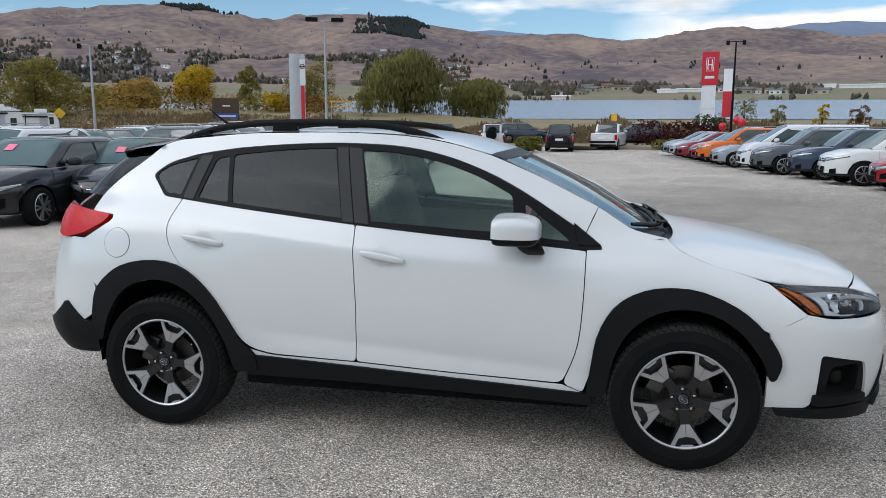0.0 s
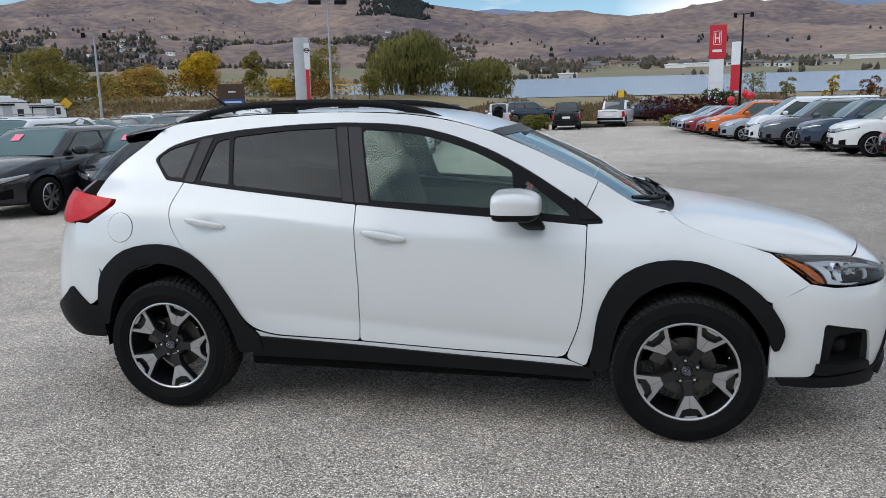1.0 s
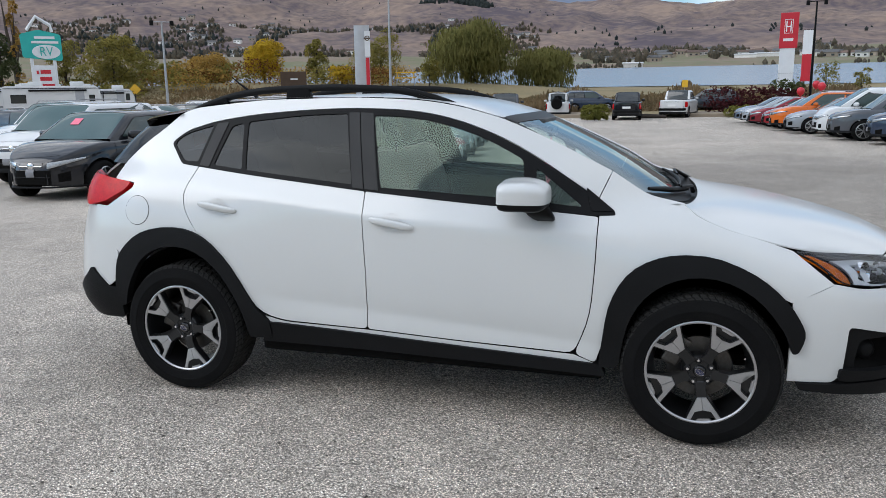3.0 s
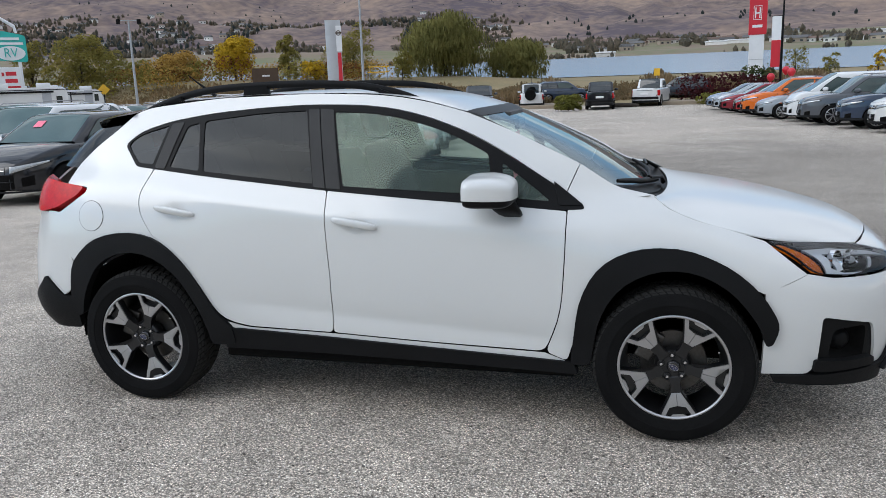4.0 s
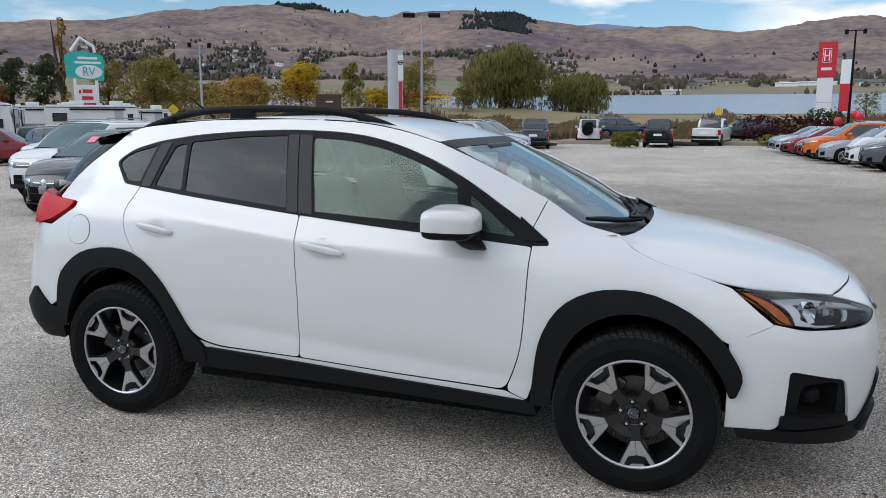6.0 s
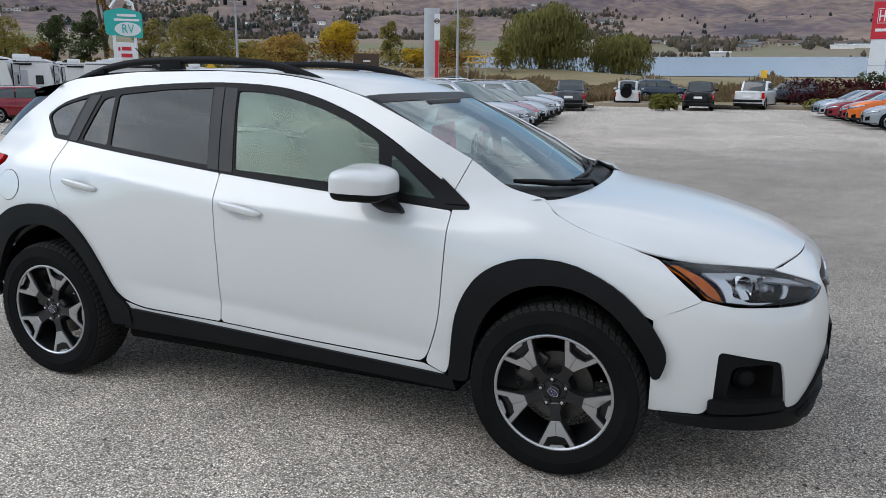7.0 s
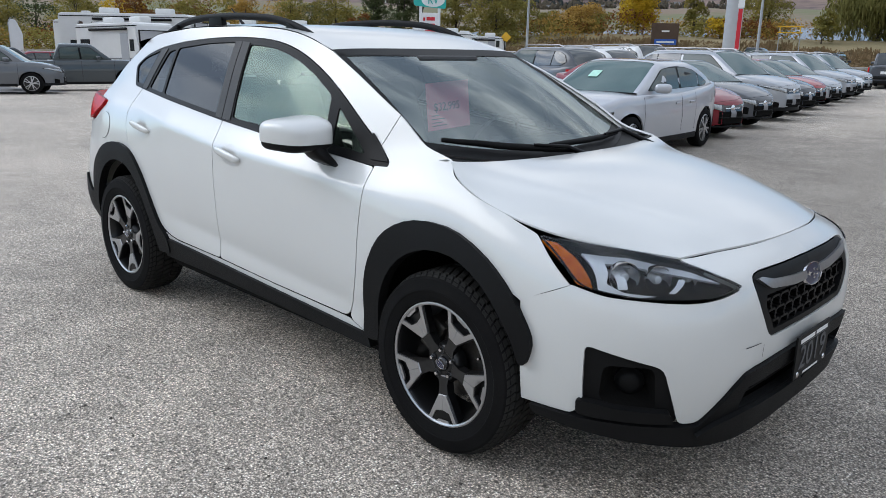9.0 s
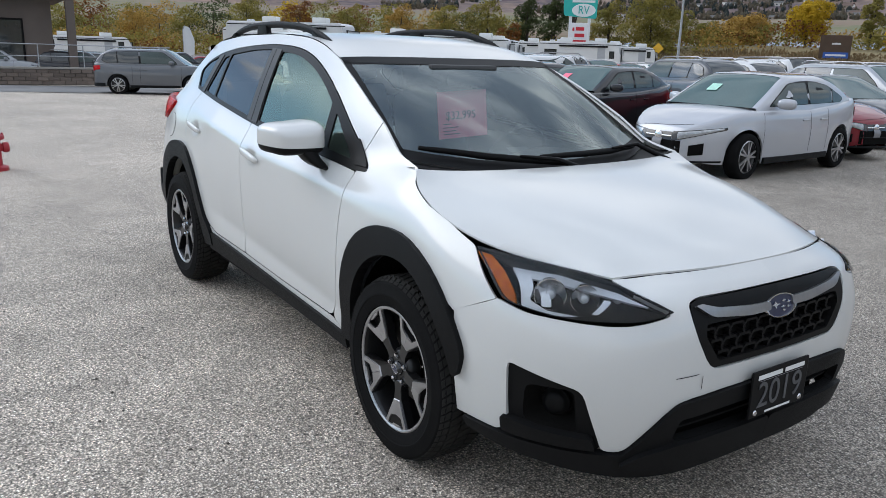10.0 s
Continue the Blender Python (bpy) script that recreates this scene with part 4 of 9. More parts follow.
def loft(name, rows, material, off=0.0):
    nr, nc = len(rows), len(rows[0])
    verts = [tuple(p) for r in rows for p in r]
    faces = [(i * nc + j, i * nc + j + 1, (i + 1) * nc + j + 1, (i + 1) * nc + j) for i in range(nr - 1) for j in range(nc - 1)]
    me = mesh_of(name, verts, faces, material)
    if me.polygons[len(faces) // 2].normal.z < 0:
        me.flip_normals()
    return me


roof_edge = smooth_line([(-1.445, 1.494), (-1.35, 1.523), (-0.95, 1.562), (-0.4, 1.570), (-0.05, 1.554), (0.16, 1.522), (0.38, 1.464)], 0.05)
xs = np.linspace(-1.442, 0.385, 44)
rows = []
for x in xs:
    ze = float(np.interp(x, roof_edge[:, 0], roof_edge[:, 1]))
    ye = -float(side_field(np.array([[x, ze]]))[0][0][1]) + 0.001
    zc = float(hermite(RX, np.array(RZ), [x])[0])
    row = []
    for t in np.linspace(-1, 1, 41):
        front = 0.030 * (1 - t * t) * np.clip((x + 0.4) / 0.8, 0, 1) ** 2
        row.append((x + front, t * ye, zc - (zc - ze) * (0.35 * abs(t) ** 2 + 0.65 * abs(t) ** 7)))
    rows.append(row)
part("roof", loft("roof", rows, M_WHITE), hero)
roof_front = [rows[-1][k] for k in range(41)]


def screen_row(t, k):
    """A row of the windscreen from its foot (t=0) to the roof (t=1)."""
    out = []
    for u in np.linspace(-1, 1, k):
        foot = Vector((1.275 - 0.215 * abs(u) ** 2.2, u * 0.704, 1.028 + 0.072 * abs(u) ** 2.2))
        head = Vector(roof_front[0]).lerp(Vector(roof_front[-1]), (u + 1) / 2)
        head.x, head.z = 0.385 + 0.030 * (1 - u * u), np.interp(u, np.linspace(-1, 1, 41), [p[2] for p in roof_front])
        p = foot.lerp(head, t)
        p += Vector((0.5, 0, 0.9)).normalized() * (0.010 + 0.014 * (1 - abs(u) ** 2.5)) * math.sin(math.pi * t)
        out.append(p)
    return out


full = [screen_row(t, 41) for t in np.linspace(0, 1, 25)]
part("windscreen", loft("windscreen", [[r[k] for k in range(1, 40)] for r in full[1:23]], M_SCREEN), hero, "windscreen glass")
band = []
for lo, hi, rng in ((0, 2, range(41)), (22, 25, range(41)), (1, 23, range(0, 2)), (1, 23, range(39, 41))):
    band.append(loft("edge", [[r[k] + Vector((0.001, 0, 0.002)) for k in rng] for r in full[lo:hi + (0 if hi == 25 else 1)]], M_TRIM))
bm = bmesh.new()
for me in band:
    bm.from_mesh(me)
part("windscreen_edge", finish(bm, "windscreen_edge", M_TRIM, True, 60), hero, "black printed windscreen edge")

for k, sgn in ((0, -1), (40, 1)):
    rows = []
    for r in full:
        x = min(1.07, max(0.385, r[k].x))
        ze = float(np.interp(x, (0.38, 0.62, 0.93, 1.075), (1.462, 1.365, 1.215, 1.115))) - 0.022
        side = Vector(side_field(np.array([[x, ze]]))[0][0] * (1, -sgn, 1)) - Vector((0, sgn * 0.005, 0))
        inner = r[k] + Vector((-0.004, -sgn * 0.012, -0.004))
        rows.append([inner.lerp(side, f) + Vector((0.5, sgn * 0.2, 0.84)) * 0.010 * math.sin(math.pi * f) for f in (0.0, 0.25, 0.5, 0.75, 1.0)])
    part("pillar_skin", loft("pillar_skin", rows, M_WHITE), hero)

BE = [(1.236, -0.728, 1.083), (1.30, -0.760, 1.036), (1.40, -0.778, 0.992), (1.55, -0.782, 0.948), (1.70, -0.750, 0.910), (1.878, -0.666, 0.880), (2.080, -0.559, 0.861)]
edge_b = smooth_line(BE, 0.02)
NB = 46
tt = np.linspace(0, 1, NB)
edge_q = np.stack([np.interp(np.linspace(0, len(edge_b) - 1, NB), np.arange(len(edge_b)), edge_b[:, c]) for c in range(3)], 1)
rows = []
for k, t in enumerate(tt):
    e = edge_q[k]
    cx = 1.305 + (2.2035 - 1.305) * t
    cz = float(hermite([1.30, 1.5, 1.75, 2.0, 2.12, 2.2035], np.array([1.064, 1.050, 1.013, 0.957, 0.920, 0.881]), [cx])[0])
    row = []
    for u in np.linspace(-1, 1, 49):
        a = abs(u)
        x = cx + (e[0] - cx) * a ** 2.3
        z = cz + (e[2] - cz) * (0.30 * a**2 + 0.70 * a**6)
        z += 0.004 * math.exp(-(((a - 0.70) / 0.13) ** 2)) * math.sin(math.pi * t)
        row.append((x, u * -e[1] * 1.004, z))
    rows.append(row)
bonnet = loft("bonnet", rows, M_WHITE)
bm = bmesh.new()
bm.from_mesh(bonnet)
rim = [e for e in bm.edges if e.is_boundary]
ext = bmesh.ops.extrude_edge_only(bm, edges=rim)
for v in (g for g in ext["geom"] if isinstance(g, bmesh.types.BMVert)):
    v.co.z -= 0.006
part("bonnet", finish(bm, "bonnet", M_WHITE, True, 50), hero, "white bonnet")
under = [[(x - 0.003, y * 1.004, z - 0.009) for x, y, z in r] for r in rows[::3]]
part("bonnet_inner", loft("bonnet_inner", under, M_VOID), hero)
# The scuttle between bonnet and glass, with wipers.
rows = []
for t in np.linspace(0, 1, 5):
    rows.append([(1.262 - 0.21 * abs(u) ** 2.2 + t * (0.075 + 0.09 * abs(u) ** 2), u * (0.725 + 0.012 * t), 1.030 + 0.065 * abs(u) ** 2.2 - 0.012 * math.sin(math.pi * t) + t * (0.012 - 0.02 * abs(u) ** 2)) for u in np.linspace(-1, 1, 31)])
part("scuttle_panel", loft("scuttle_panel", rows, M_TRIM), hero, "black scuttle panel")
for y0, y1 in ((-0.62, 0.02), (-0.10, 0.60)):
    pts = []
    for t in np.linspace(0, 1, 9):
        y = y0 + (y1 - y0) * t
        u = y / 0.725
        r = screen_row(0.03 + 0.055 * (1 - t) + 0.02 * math.sin(math.pi * t), 41)
        p = r[int(round((u + 1) * 20))]
        pts.append((p[0] + 0.010, y, p[2] + 0.022))
    part("wiper", tube("wiper", pts, [0.006, 0.008, 0.009, 0.010, 0.010, 0.010, 0.009, 0.008, 0.006], M_TRIM, 8, 1.4), hero, "black windscreen wiper")
    arm = [Vector(pts[5]) + Vector((0.008, 0, 0.014)), Vector(pts[7]) + Vector((0.03, 0, 0.016)), Vector((1.285, y1 + 0.03, 1.050))]
    part("wiper_arm", tube("wiper_arm", arm, [0.006, 0.009, 0.014], M_TRIM, 8), hero)

# ---- nose ----
BUMP = on_shell((1.852, -0.81, 0.7735), (1.688, -0.86, 0.6955), (1.695, -0.86, 0.60), (1.70, -0.86, 0.54), (1.705, -0.86, 0.44), (1.715, -0.86, 0.335), (1.88, -0.82, 0.335), (1.915, -0.82, 0.38), (1.925, -0.82, 0.592), (2.11, -0.68, 0.545), (2.155, -0.63, 0.345), (2.20, -0.58, 0.345), (2.295, -0.45, 0.515), (2.33, -0.22, 0.520), (2.335, 0.0, 0.520),
                (2.33, 0.0, 0.590), (2.31, -0.338, 0.594), (2.285, -0.412, 0.71), (2.262, -0.414, 0.808), (2.25, -0.37, 0.821), (2.24, 0.0, 0.823))
BUMP += [(s, z) for s, z in on_shell((2.205, 0.0, 0.8785), (2.186, -0.25, 0.876), (2.138, -0.43, 0.8695), (2.0825, -0.56, 0.8585), (2.205, -0.465, 0.780), (2.15, -0.60, 0.745), (1.95, -0.78, 0.752))]
BUMP[2:6] = [(BUMP[2][0], *q[1:]) for q in BUMP[2:6]]
rad = [0, 0, 0.0, 0.0, 0.0, 0.005, 0.02, 0.02, 0.025, 0.03, 0.02, 0.03, 0.06, 0.1, 0, 0, 0.05, 0.05, 0.05, 0.05, 0, 0, 0.1, 0.05, 0.01, 0.03, 0.1, 0.03]
bump = [(p[0], p[1], r) for p, r in zip(BUMP, rad)]
hero_side("front_bumper", rounded(bump, 0.02, 0.022), M_WHITE, "white front bumper", field=shell_field, off=-0.0015, res=0.022, lip=0.02)
RETURN = on_shell((1.70, -0.862, 0.62), (1.72, -0.862, 0.335), (1.86, -0.82, 0.335), (1.86, -0.82, 0.62))
hero_side("bumper_return", rounded([(p[0], p[1]) for p in RETURN], 0.004, 0.03), M_WHITE, field=shell_field, off=-0.004, lip=0.01, res=0.03)
# Lower black bumper.
LOWER = on_shell((1.735, -0.86, 0.332), (1.90, -0.82, 0.332), (2.15, -0.63, 0.340), (2.20, -0.58, 0.340), (2.295, -0.45, 0.510), (2.33, -0.22, 0.516), (2.335, 0.0, 0.516), (2.335, 0.0, 0.46), (2.30, -0.44, 0.455), (2.29, -0.46, 0.38), (2.335, 0.0, 0.375), (2.30, 0.0, 0.245), (2.25, -0.42, 0.245), (2.12, -0.64, 0.265), (1.90, -0.80, 0.285), (1.74, -0.84, 0.30))
rad = [0.01, 0.02, 0.02, 0.02, 0.03, 0.05, 0, 0, 0.02, 0.02, 0, 0, 0.1, 0.1, 0.1, 0.01]
hero_side("lower_bumper", rounded([(p[0], p[1], r) for p, r in zip(LOWER, rad)], 0.02, 0.022), M_CLAD, "black plastic lower bumper", field=shell_field, res=0.025, off=0.012, lip=0.03)
# A near-black sheet stands for the shaded depth of the intake.
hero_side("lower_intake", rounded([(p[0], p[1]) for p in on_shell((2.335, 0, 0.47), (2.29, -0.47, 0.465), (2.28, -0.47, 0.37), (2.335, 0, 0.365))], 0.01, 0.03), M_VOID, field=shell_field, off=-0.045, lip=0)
for z in (0.398, 0.425, 0.452):
    hero_side("intake_bar", rounded([(p[0], p[1]) for p in on_shell((2.335, 0, z), (2.30, -0.45, z), (2.30, -0.45, z + 0.008), (2.335, 0, z + 0.008))], 0.001, 0.04), M_CLAD, field=shell_field, off=-0.02, lip=0.02)
hero_side("bumper_lip", rounded([(p[0], p[1]) for p in on_shell((2.335, 0, 0.372), (2.30, -0.44, 0.376), (2.24, -0.545, 0.352), (2.19, -0.60, 0.31), (2.25, -0.52, 0.285), (2.32, -0.25, 0.29), (2.33, 0, 0.29))], 0.02, 0.03), M_CLAD, field=shell_field, off=0.03, lip=0.03)
# Fog lamp recess.
FOG = on_shell((1.922, -0.82, 0.595), (2.108, -0.68, 0.548), (2.152, -0.63, 0.342), (1.885, -0.82, 0.332), (1.912, -0.82, 0.38))
fog_out = rounded([(p[0], p[1]) for p in FOG], 0.02, 0.02)
cen = fog_out.mean(0) + (-0.02, 0.01)
hole = rounded([(cen[0] + dx, cen[1] + dz) for dx, dz in ((-0.075, 0.085), (0.085, 0.075), (0.095, -0.055), (-0.095, -0.075))], 0.03, 0.015)
hero_side("fog_bezel", fog_out, M_CLAD, "black plastic fog lamp bezel", field=shell_field, off=-0.014, lip=0.02, res=0.02, holes=[hole])
p, n = (a[0] for a in shell_field(np.array([cen])))
well = []
for depth, grow in ((0.014, 1.0), (0.05, 0.88), (0.085, 0.72)):
    q = cen + (hole - cen) * grow
    a, b = shell_field(q)
    well.append([tuple(v) for v in a - b * depth])
# Near-black walls carry the well's deep shade in their colour.
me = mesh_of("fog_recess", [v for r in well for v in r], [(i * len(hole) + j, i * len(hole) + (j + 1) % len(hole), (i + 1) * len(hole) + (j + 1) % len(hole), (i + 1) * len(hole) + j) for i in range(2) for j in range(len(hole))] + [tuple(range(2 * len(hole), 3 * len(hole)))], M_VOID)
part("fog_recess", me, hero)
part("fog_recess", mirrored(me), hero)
lamp = lathe("fog_lamp", [(0.0, 0.018), (0.025, 0.016), (0.036, 0.008), (0.040, 0.0), (0.046, -0.004), (0.050, -0.03)], M_TRIM, 28, "x")
lamp.transform(Matrix.Translation(p - n * 0.066) @ Vector((n[0], n[1], 0)).to_track_quat("X", "Z").to_matrix().to_4x4())
part("fog_lamp", lamp, hero, "round dark fog lamp")
part("fog_lamp", mirrored(lamp), hero, "round dark fog lamp")
shelf = on_shell((1.905, -0.82, 0.402), (2.00, -0.76, 0.392), (2.135, -0.65, 0.392), (2.148, -0.63, 0.352), (1.95, -0.79, 0.345), (1.895, -0.82, 0.350))
hero_side("fog_shelf", rounded([(p[0], p[1]) for p in shelf], 0.012, 0.02), M_CLAD, "black plastic shelf under the fog lamp", field=shell_field, off=0.014, lip=0.03, res=0.02)
# Tow cover outline on the bumper.
for a, b in (((2.30, -0.47, 0.592), (2.305, -0.385, 0.594)), ((2.306, -0.377, 0.586), (2.308, -0.375, 0.540))):
    (s0, z0), (s1, z1) = ((p[0], p[1]) for p in on_shell(a, b))
    d = np.array([s1 - s0, z1 - z0])
    d = np.array([-d[1], d[0]]) / np.linalg.norm(d) * 0.0012
    line = np.array([(s0 + (s1 - s0) * t, z0 + (z1 - z0) * t) for t in np.linspace(0, 1, 6)])
    part("tow_cover_joint", sheet_mesh("tow_cover_joint", np.r_[line + d, (line - d)[::-1]], shell_field, M_VOID, off=0.001, lip=0.0, res=0.05), hero)
# Grille.
GR = on_shell((2.24, 0, 0.820), (2.25, -0.365, 0.818), (2.262, -0.409, 0.806), (2.285, -0.407, 0.71), (2.31, -0.333, 0.598), (2.315, 0, 0.594))
half_grille = [(p[0], p[1]) for p in GR]
# A near-black sheet stands for the shaded depth behind the grille.
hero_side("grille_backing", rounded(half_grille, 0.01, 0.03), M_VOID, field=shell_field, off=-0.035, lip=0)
inner = [(0.0, 0.752), (0.33, 0.752), (0.325, 0.70), (0.255, 0.612), (0.0, 0.612)]
bm_parts = rounded([(0.0, 0.818, 0), (0.372, 0.816, 0.01), (0.410, 0.804, 0.01), (0.410, 0.71, 0.03), (0.336, 0.600, 0.02), (0.0, 0.596, 0)], 0.01, 0.02)
hole = rounded([(0.0, 0.738, 0), (0.355, 0.742), (0.362, 0.705), (0.300, 0.620), (0.0, 0.616, 0)], 0.012, 0.02)
hero_side("grille_frame", bm_parts, M_TRIM, "black grille surround", field=shell_field, off=-0.004, lip=0.03, res=0.025, holes=[hole])
WINGBAR = rounded([(0.06, 0.742, 0.01), (0.16, 0.742), (0.335, 0.760), (0.398, 0.797, 0.005), (0.372, 0.800, 0.005), (0.31, 0.785), (0.15, 0.772), (0.06, 0.770)], 0.02, 0.02)
hero_side("grille_wing", WINGBAR, M_SATIN, "satin grey grille bar", field=shell_field, off=0.008, lip=0.012, res=0.02)
# Honeycomb: three staggered rows of bars.
bars = bmesh.new()
def comb_bar(a, b):
    pos, nor = shell_field(np.array([(abs(a[0]), a[1]), (abs(b[0]), b[1])]))
    pos[:, 1] *= [math.copysign(1, a[0] if abs(a[0]) > 1e-6 else b[0]), math.copysign(1, b[0] if abs(b[0]) > 1e-6 else a[0])]
    p, q = Vector(pos[0]), Vector(pos[1])
    d = (q - p).normalized()
    w = Vector((1, 0, 0)).cross(d).normalized() * 0.0042
    f = [bars.verts.new(c + Vector((dx, 0, 0))) for dx in (-0.012, -0.034) for c in (p - w, q - w, q + w, p + w)]
    for k in ((0, 1, 2, 3), (0, 1, 5, 4), (3, 2, 6, 7)):
        bars.faces.new([f[i] for i in k])
for row in range(3):
    z = 0.722 - 0.040 * row
    lim = 0.350 if row == 0 else (0.335 if row == 1 else 0.300)
    y = -lim
    step = 0.068
    k = -5
    while k <= 5:
        yy = (k + (0.5 if row % 2 else 0.0)) * step
        if abs(yy) < lim:
            comb_bar((yy - 0.024, z), (yy + 0.024, z))
            if abs(yy + 0.034) < lim:
                comb_bar((yy + 0.024, z), (yy + 0.044, z - 0.020))
                comb_bar((yy + 0.044, z - 0.020), (yy + 0.034, z - 0.040))
            if abs(yy - 0.034) < lim:
                comb_bar((yy - 0.024, z), (yy - 0.034, z - 0.020))
        k += 1
bmesh.ops.recalc_face_normals(bars, faces=bars.faces[:])
part("grille_mesh", finish(bars, "grille_mesh", M_TRIM), hero, "black honeycomb grille mesh")


def oval_badge(m, a, b, parent):
    """An oval badge: a dark field in a bright rim, with a plain cluster on it."""
    rim = lathe("badge_rim", [(0.86, 0.0), (0.90, 0.16), (0.97, 0.16), (1.0, 0.0)], M_CHROME, 32, "x")
    rim.transform(m @ Matrix.Diagonal((b, a, b, 1)))
    face = lathe("badge_face", [(0.0, 0.05), (0.9, 0.03)], surf("badge_blue", (0.012, 0.016, 0.05), None, 10, 0.3, 0, 0, 100, 0.15) if "badge_blue" not in bpy.data.materials else bpy.data.materials["badge_blue"], 32, "x")
    face.transform(m @ Matrix.Diagonal((b, a, b, 1)))
    for y, z, r in ((-0.35, 0.12, 0.30), (0.18, 0.34, 0.15), (0.48, 0.16, 0.15), (0.10, -0.12, 0.15), (0.42, -0.20, 0.15), (0.12, -0.42, 0.15)):
        bm = bmesh.new()
        bm.faces.new([bm.verts.new((0.13, y + r * (1.0 if k % 2 == 0 else 0.34) * math.cos(math.pi * k / 4) * 1.1, z + r * (1.0 if k % 2 == 0 else 0.34) * math.sin(math.pi * k / 4))) for k in range(8)])
        star = finish(bm, "badge_mark", M_CHROME)
        star.transform(m @ Matrix.Diagonal((b, a, b, 1)))
        part("badge_mark", star, parent)
    part("badge", face, parent, "oval blue badge")
    part("badge_rim", rim, parent)


oval_badge(Matrix.Translation((2.298, 0, 0.748)) @ Matrix.Rotation(radians(-16), 4, "Y"), 0.086, 0.040, hero)
# Dealer plate.
plate = part("dealer_plate", boxes("dealer_plate", M_TRIM, (2.330, 2.338, -0.155, 0.155, 0.397, 0.557), bevel=0.003), hero, "black dealer plate in a frame")
for a, b, c, d, mtl in ((-0.128, 0.002, 0.527, 0.542, M_PAPER), (0.018, 0.128, 0.527, 0.542, M_PAPER), (-0.07, 0.07, 0.404, 0.411, M_PAPER), (-0.118, 0.118, 0.5205, 0.522, M_GREYPRINT)):
    part("print_bar", boxes("print_bar", mtl, (2.3385, 2.3395, a, b, c, d)), plate)
digits = text_mesh("year_text", "2019", 0.125, surf("dim_grey_print", (0.085, 0.087, 0.092), (0.065, 0.066, 0.07), 15, 0.5))
part("year_text", digits, plate, "grey year digits", Matrix.Translation((2.3395, 0, 0.468)) @ Matrix(((0, 0, 1, 0), (1, 0, 0, 0), (0, 1, 0, 0), (0, 0, 0, 1))))
for y in (-0.125, 0.125):
    b = lathe("plate_bolt", [(0, 0.004), (0.008, 0.003), (0.010, 0.0)], M_CHROME, 14, "x")
    part("plate_bolt", b, plate, "", Matrix.Translation((2.339, y, 0.414)))

# ---- head lamps ----
HL = on_shell((1.690, -0.785, 0.898), (1.88, -0.668, 0.878), (2.083, -0.56, 0.858), (2.21, -0.455, 0.787), (2.18, -0.55, 0.767), (2.05, -0.72, 0.752), (1.87, -0.80, 0.775))
hl = [(p[0], p[1]) for p in HL]
hl_c = np.mean(hl, 0)
hl_round = rounded([(*p, r) for p, r in zip(hl, (0.01, 0.1, 0.08, 0.01, 0.05, 0.1, 0.04))], 0.03, 0.02)
hero_side("headlamp", hl_round, M_LENS, "clear headlamp with an amber side lens", field=shell_field, off=0.004, lip=0.004, res=0.03)
hero_side("headlamp_housing", hl_round, M_VOID, "black headlamp housing", field=shell_field, off=-0.050, lip=-0.051, res=0.03)
hl_rim = hl_c + (hl_round - hl_c) * 0.955
hero_side("lamp_edge", hl_round, M_TRIM, field=shell_field, off=0.001, lip=0.004, res=0.02, holes=[hl_rim])
def hl_patch(name, pts, mtl, off, lip=0.008, r=0.015):
    q = [(p[0], p[1]) for p in on_shell(*pts)]
    return hero_side(name, rounded(q, r, 0.015), mtl, field=shell_field, off=off, lip=lip, res=0.02)
hl_patch("amber_lens", ((1.700, -0.79, 0.892), (1.76, -0.772, 0.886), (1.840, -0.78, 0.856), (1.905, -0.79, 0.800), (1.925, -0.79, 0.768), (1.872, -0.81, 0.779)), M_AMBER, -0.006, r=0.006)
hl_patch("lamp_trim", ((1.73, -0.76, 0.891), (1.88, -0.672, 0.872), (2.075, -0.57, 0.850), (2.165, -0.51, 0.812), (2.10, -0.565, 0.836), (1.95, -0.655, 0.859), (1.852, -0.755, 0.868)), M_TRIM, -0.012, r=0.006)
hl_patch("lamp_brow", ((1.850, -0.757, 0.868), (1.95, -0.655, 0.860), (2.10, -0.565, 0.836), (2.165, -0.515, 0.806), (2.10, -0.585, 0.824), (1.96, -0.69, 0.846), (1.885, -0.765, 0.850)), M_LAMPTRIM, -0.010, r=0.006)
hl_patch("lamp_hook", ((1.850, -0.757, 0.866), (1.900, -0.735, 0.853), (1.945, -0.765, 0.792), (2.00, -0.745, 0.770), (2.085, -0.69, 0.766), (2.02, -0.745, 0.757), (1.93, -0.785, 0.768)), M_LAMPTRIM, -0.009, r=0.008)
# A chrome bowl with a lens, an inner bowl and bright fins in the black housing.
for (x, y, z), r in (((2.000, -0.728, 0.806), 0.048), ((2.078, -0.660, 0.803), 0.042), ((2.142, -0.585, 0.802), 0.026)):
    d = Vector((0.80, -0.58, 0.10)).normalized()
    bowl = lathe("lamp_reflector", [(0.006, -0.040), (r * 0.55, -0.030), (r * 0.9, -0.008), (r, 0.004), (r * 1.05, 0.004), (r * 1.05, -0.02)], M_CHROME, 28, "x")
    bulb = lathe("lamp_bulb", [(0.0, 0.006), (r * 0.28, 0.002), (r * 0.40, -0.012), (r * 0.40, -0.035)], M_LAMPTRIM, 20, "x")
    turn = Matrix.Translation(Vector((x, y, z)) - d * 0.024) @ d.to_track_quat("X", "Z").to_matrix().to_4x4()
    for me in (bowl, bulb):
        me.transform(turn)
        part(me.name.split(".")[0], me, hero)
        part(me.name.split(".")[0], mirrored(me), hero)
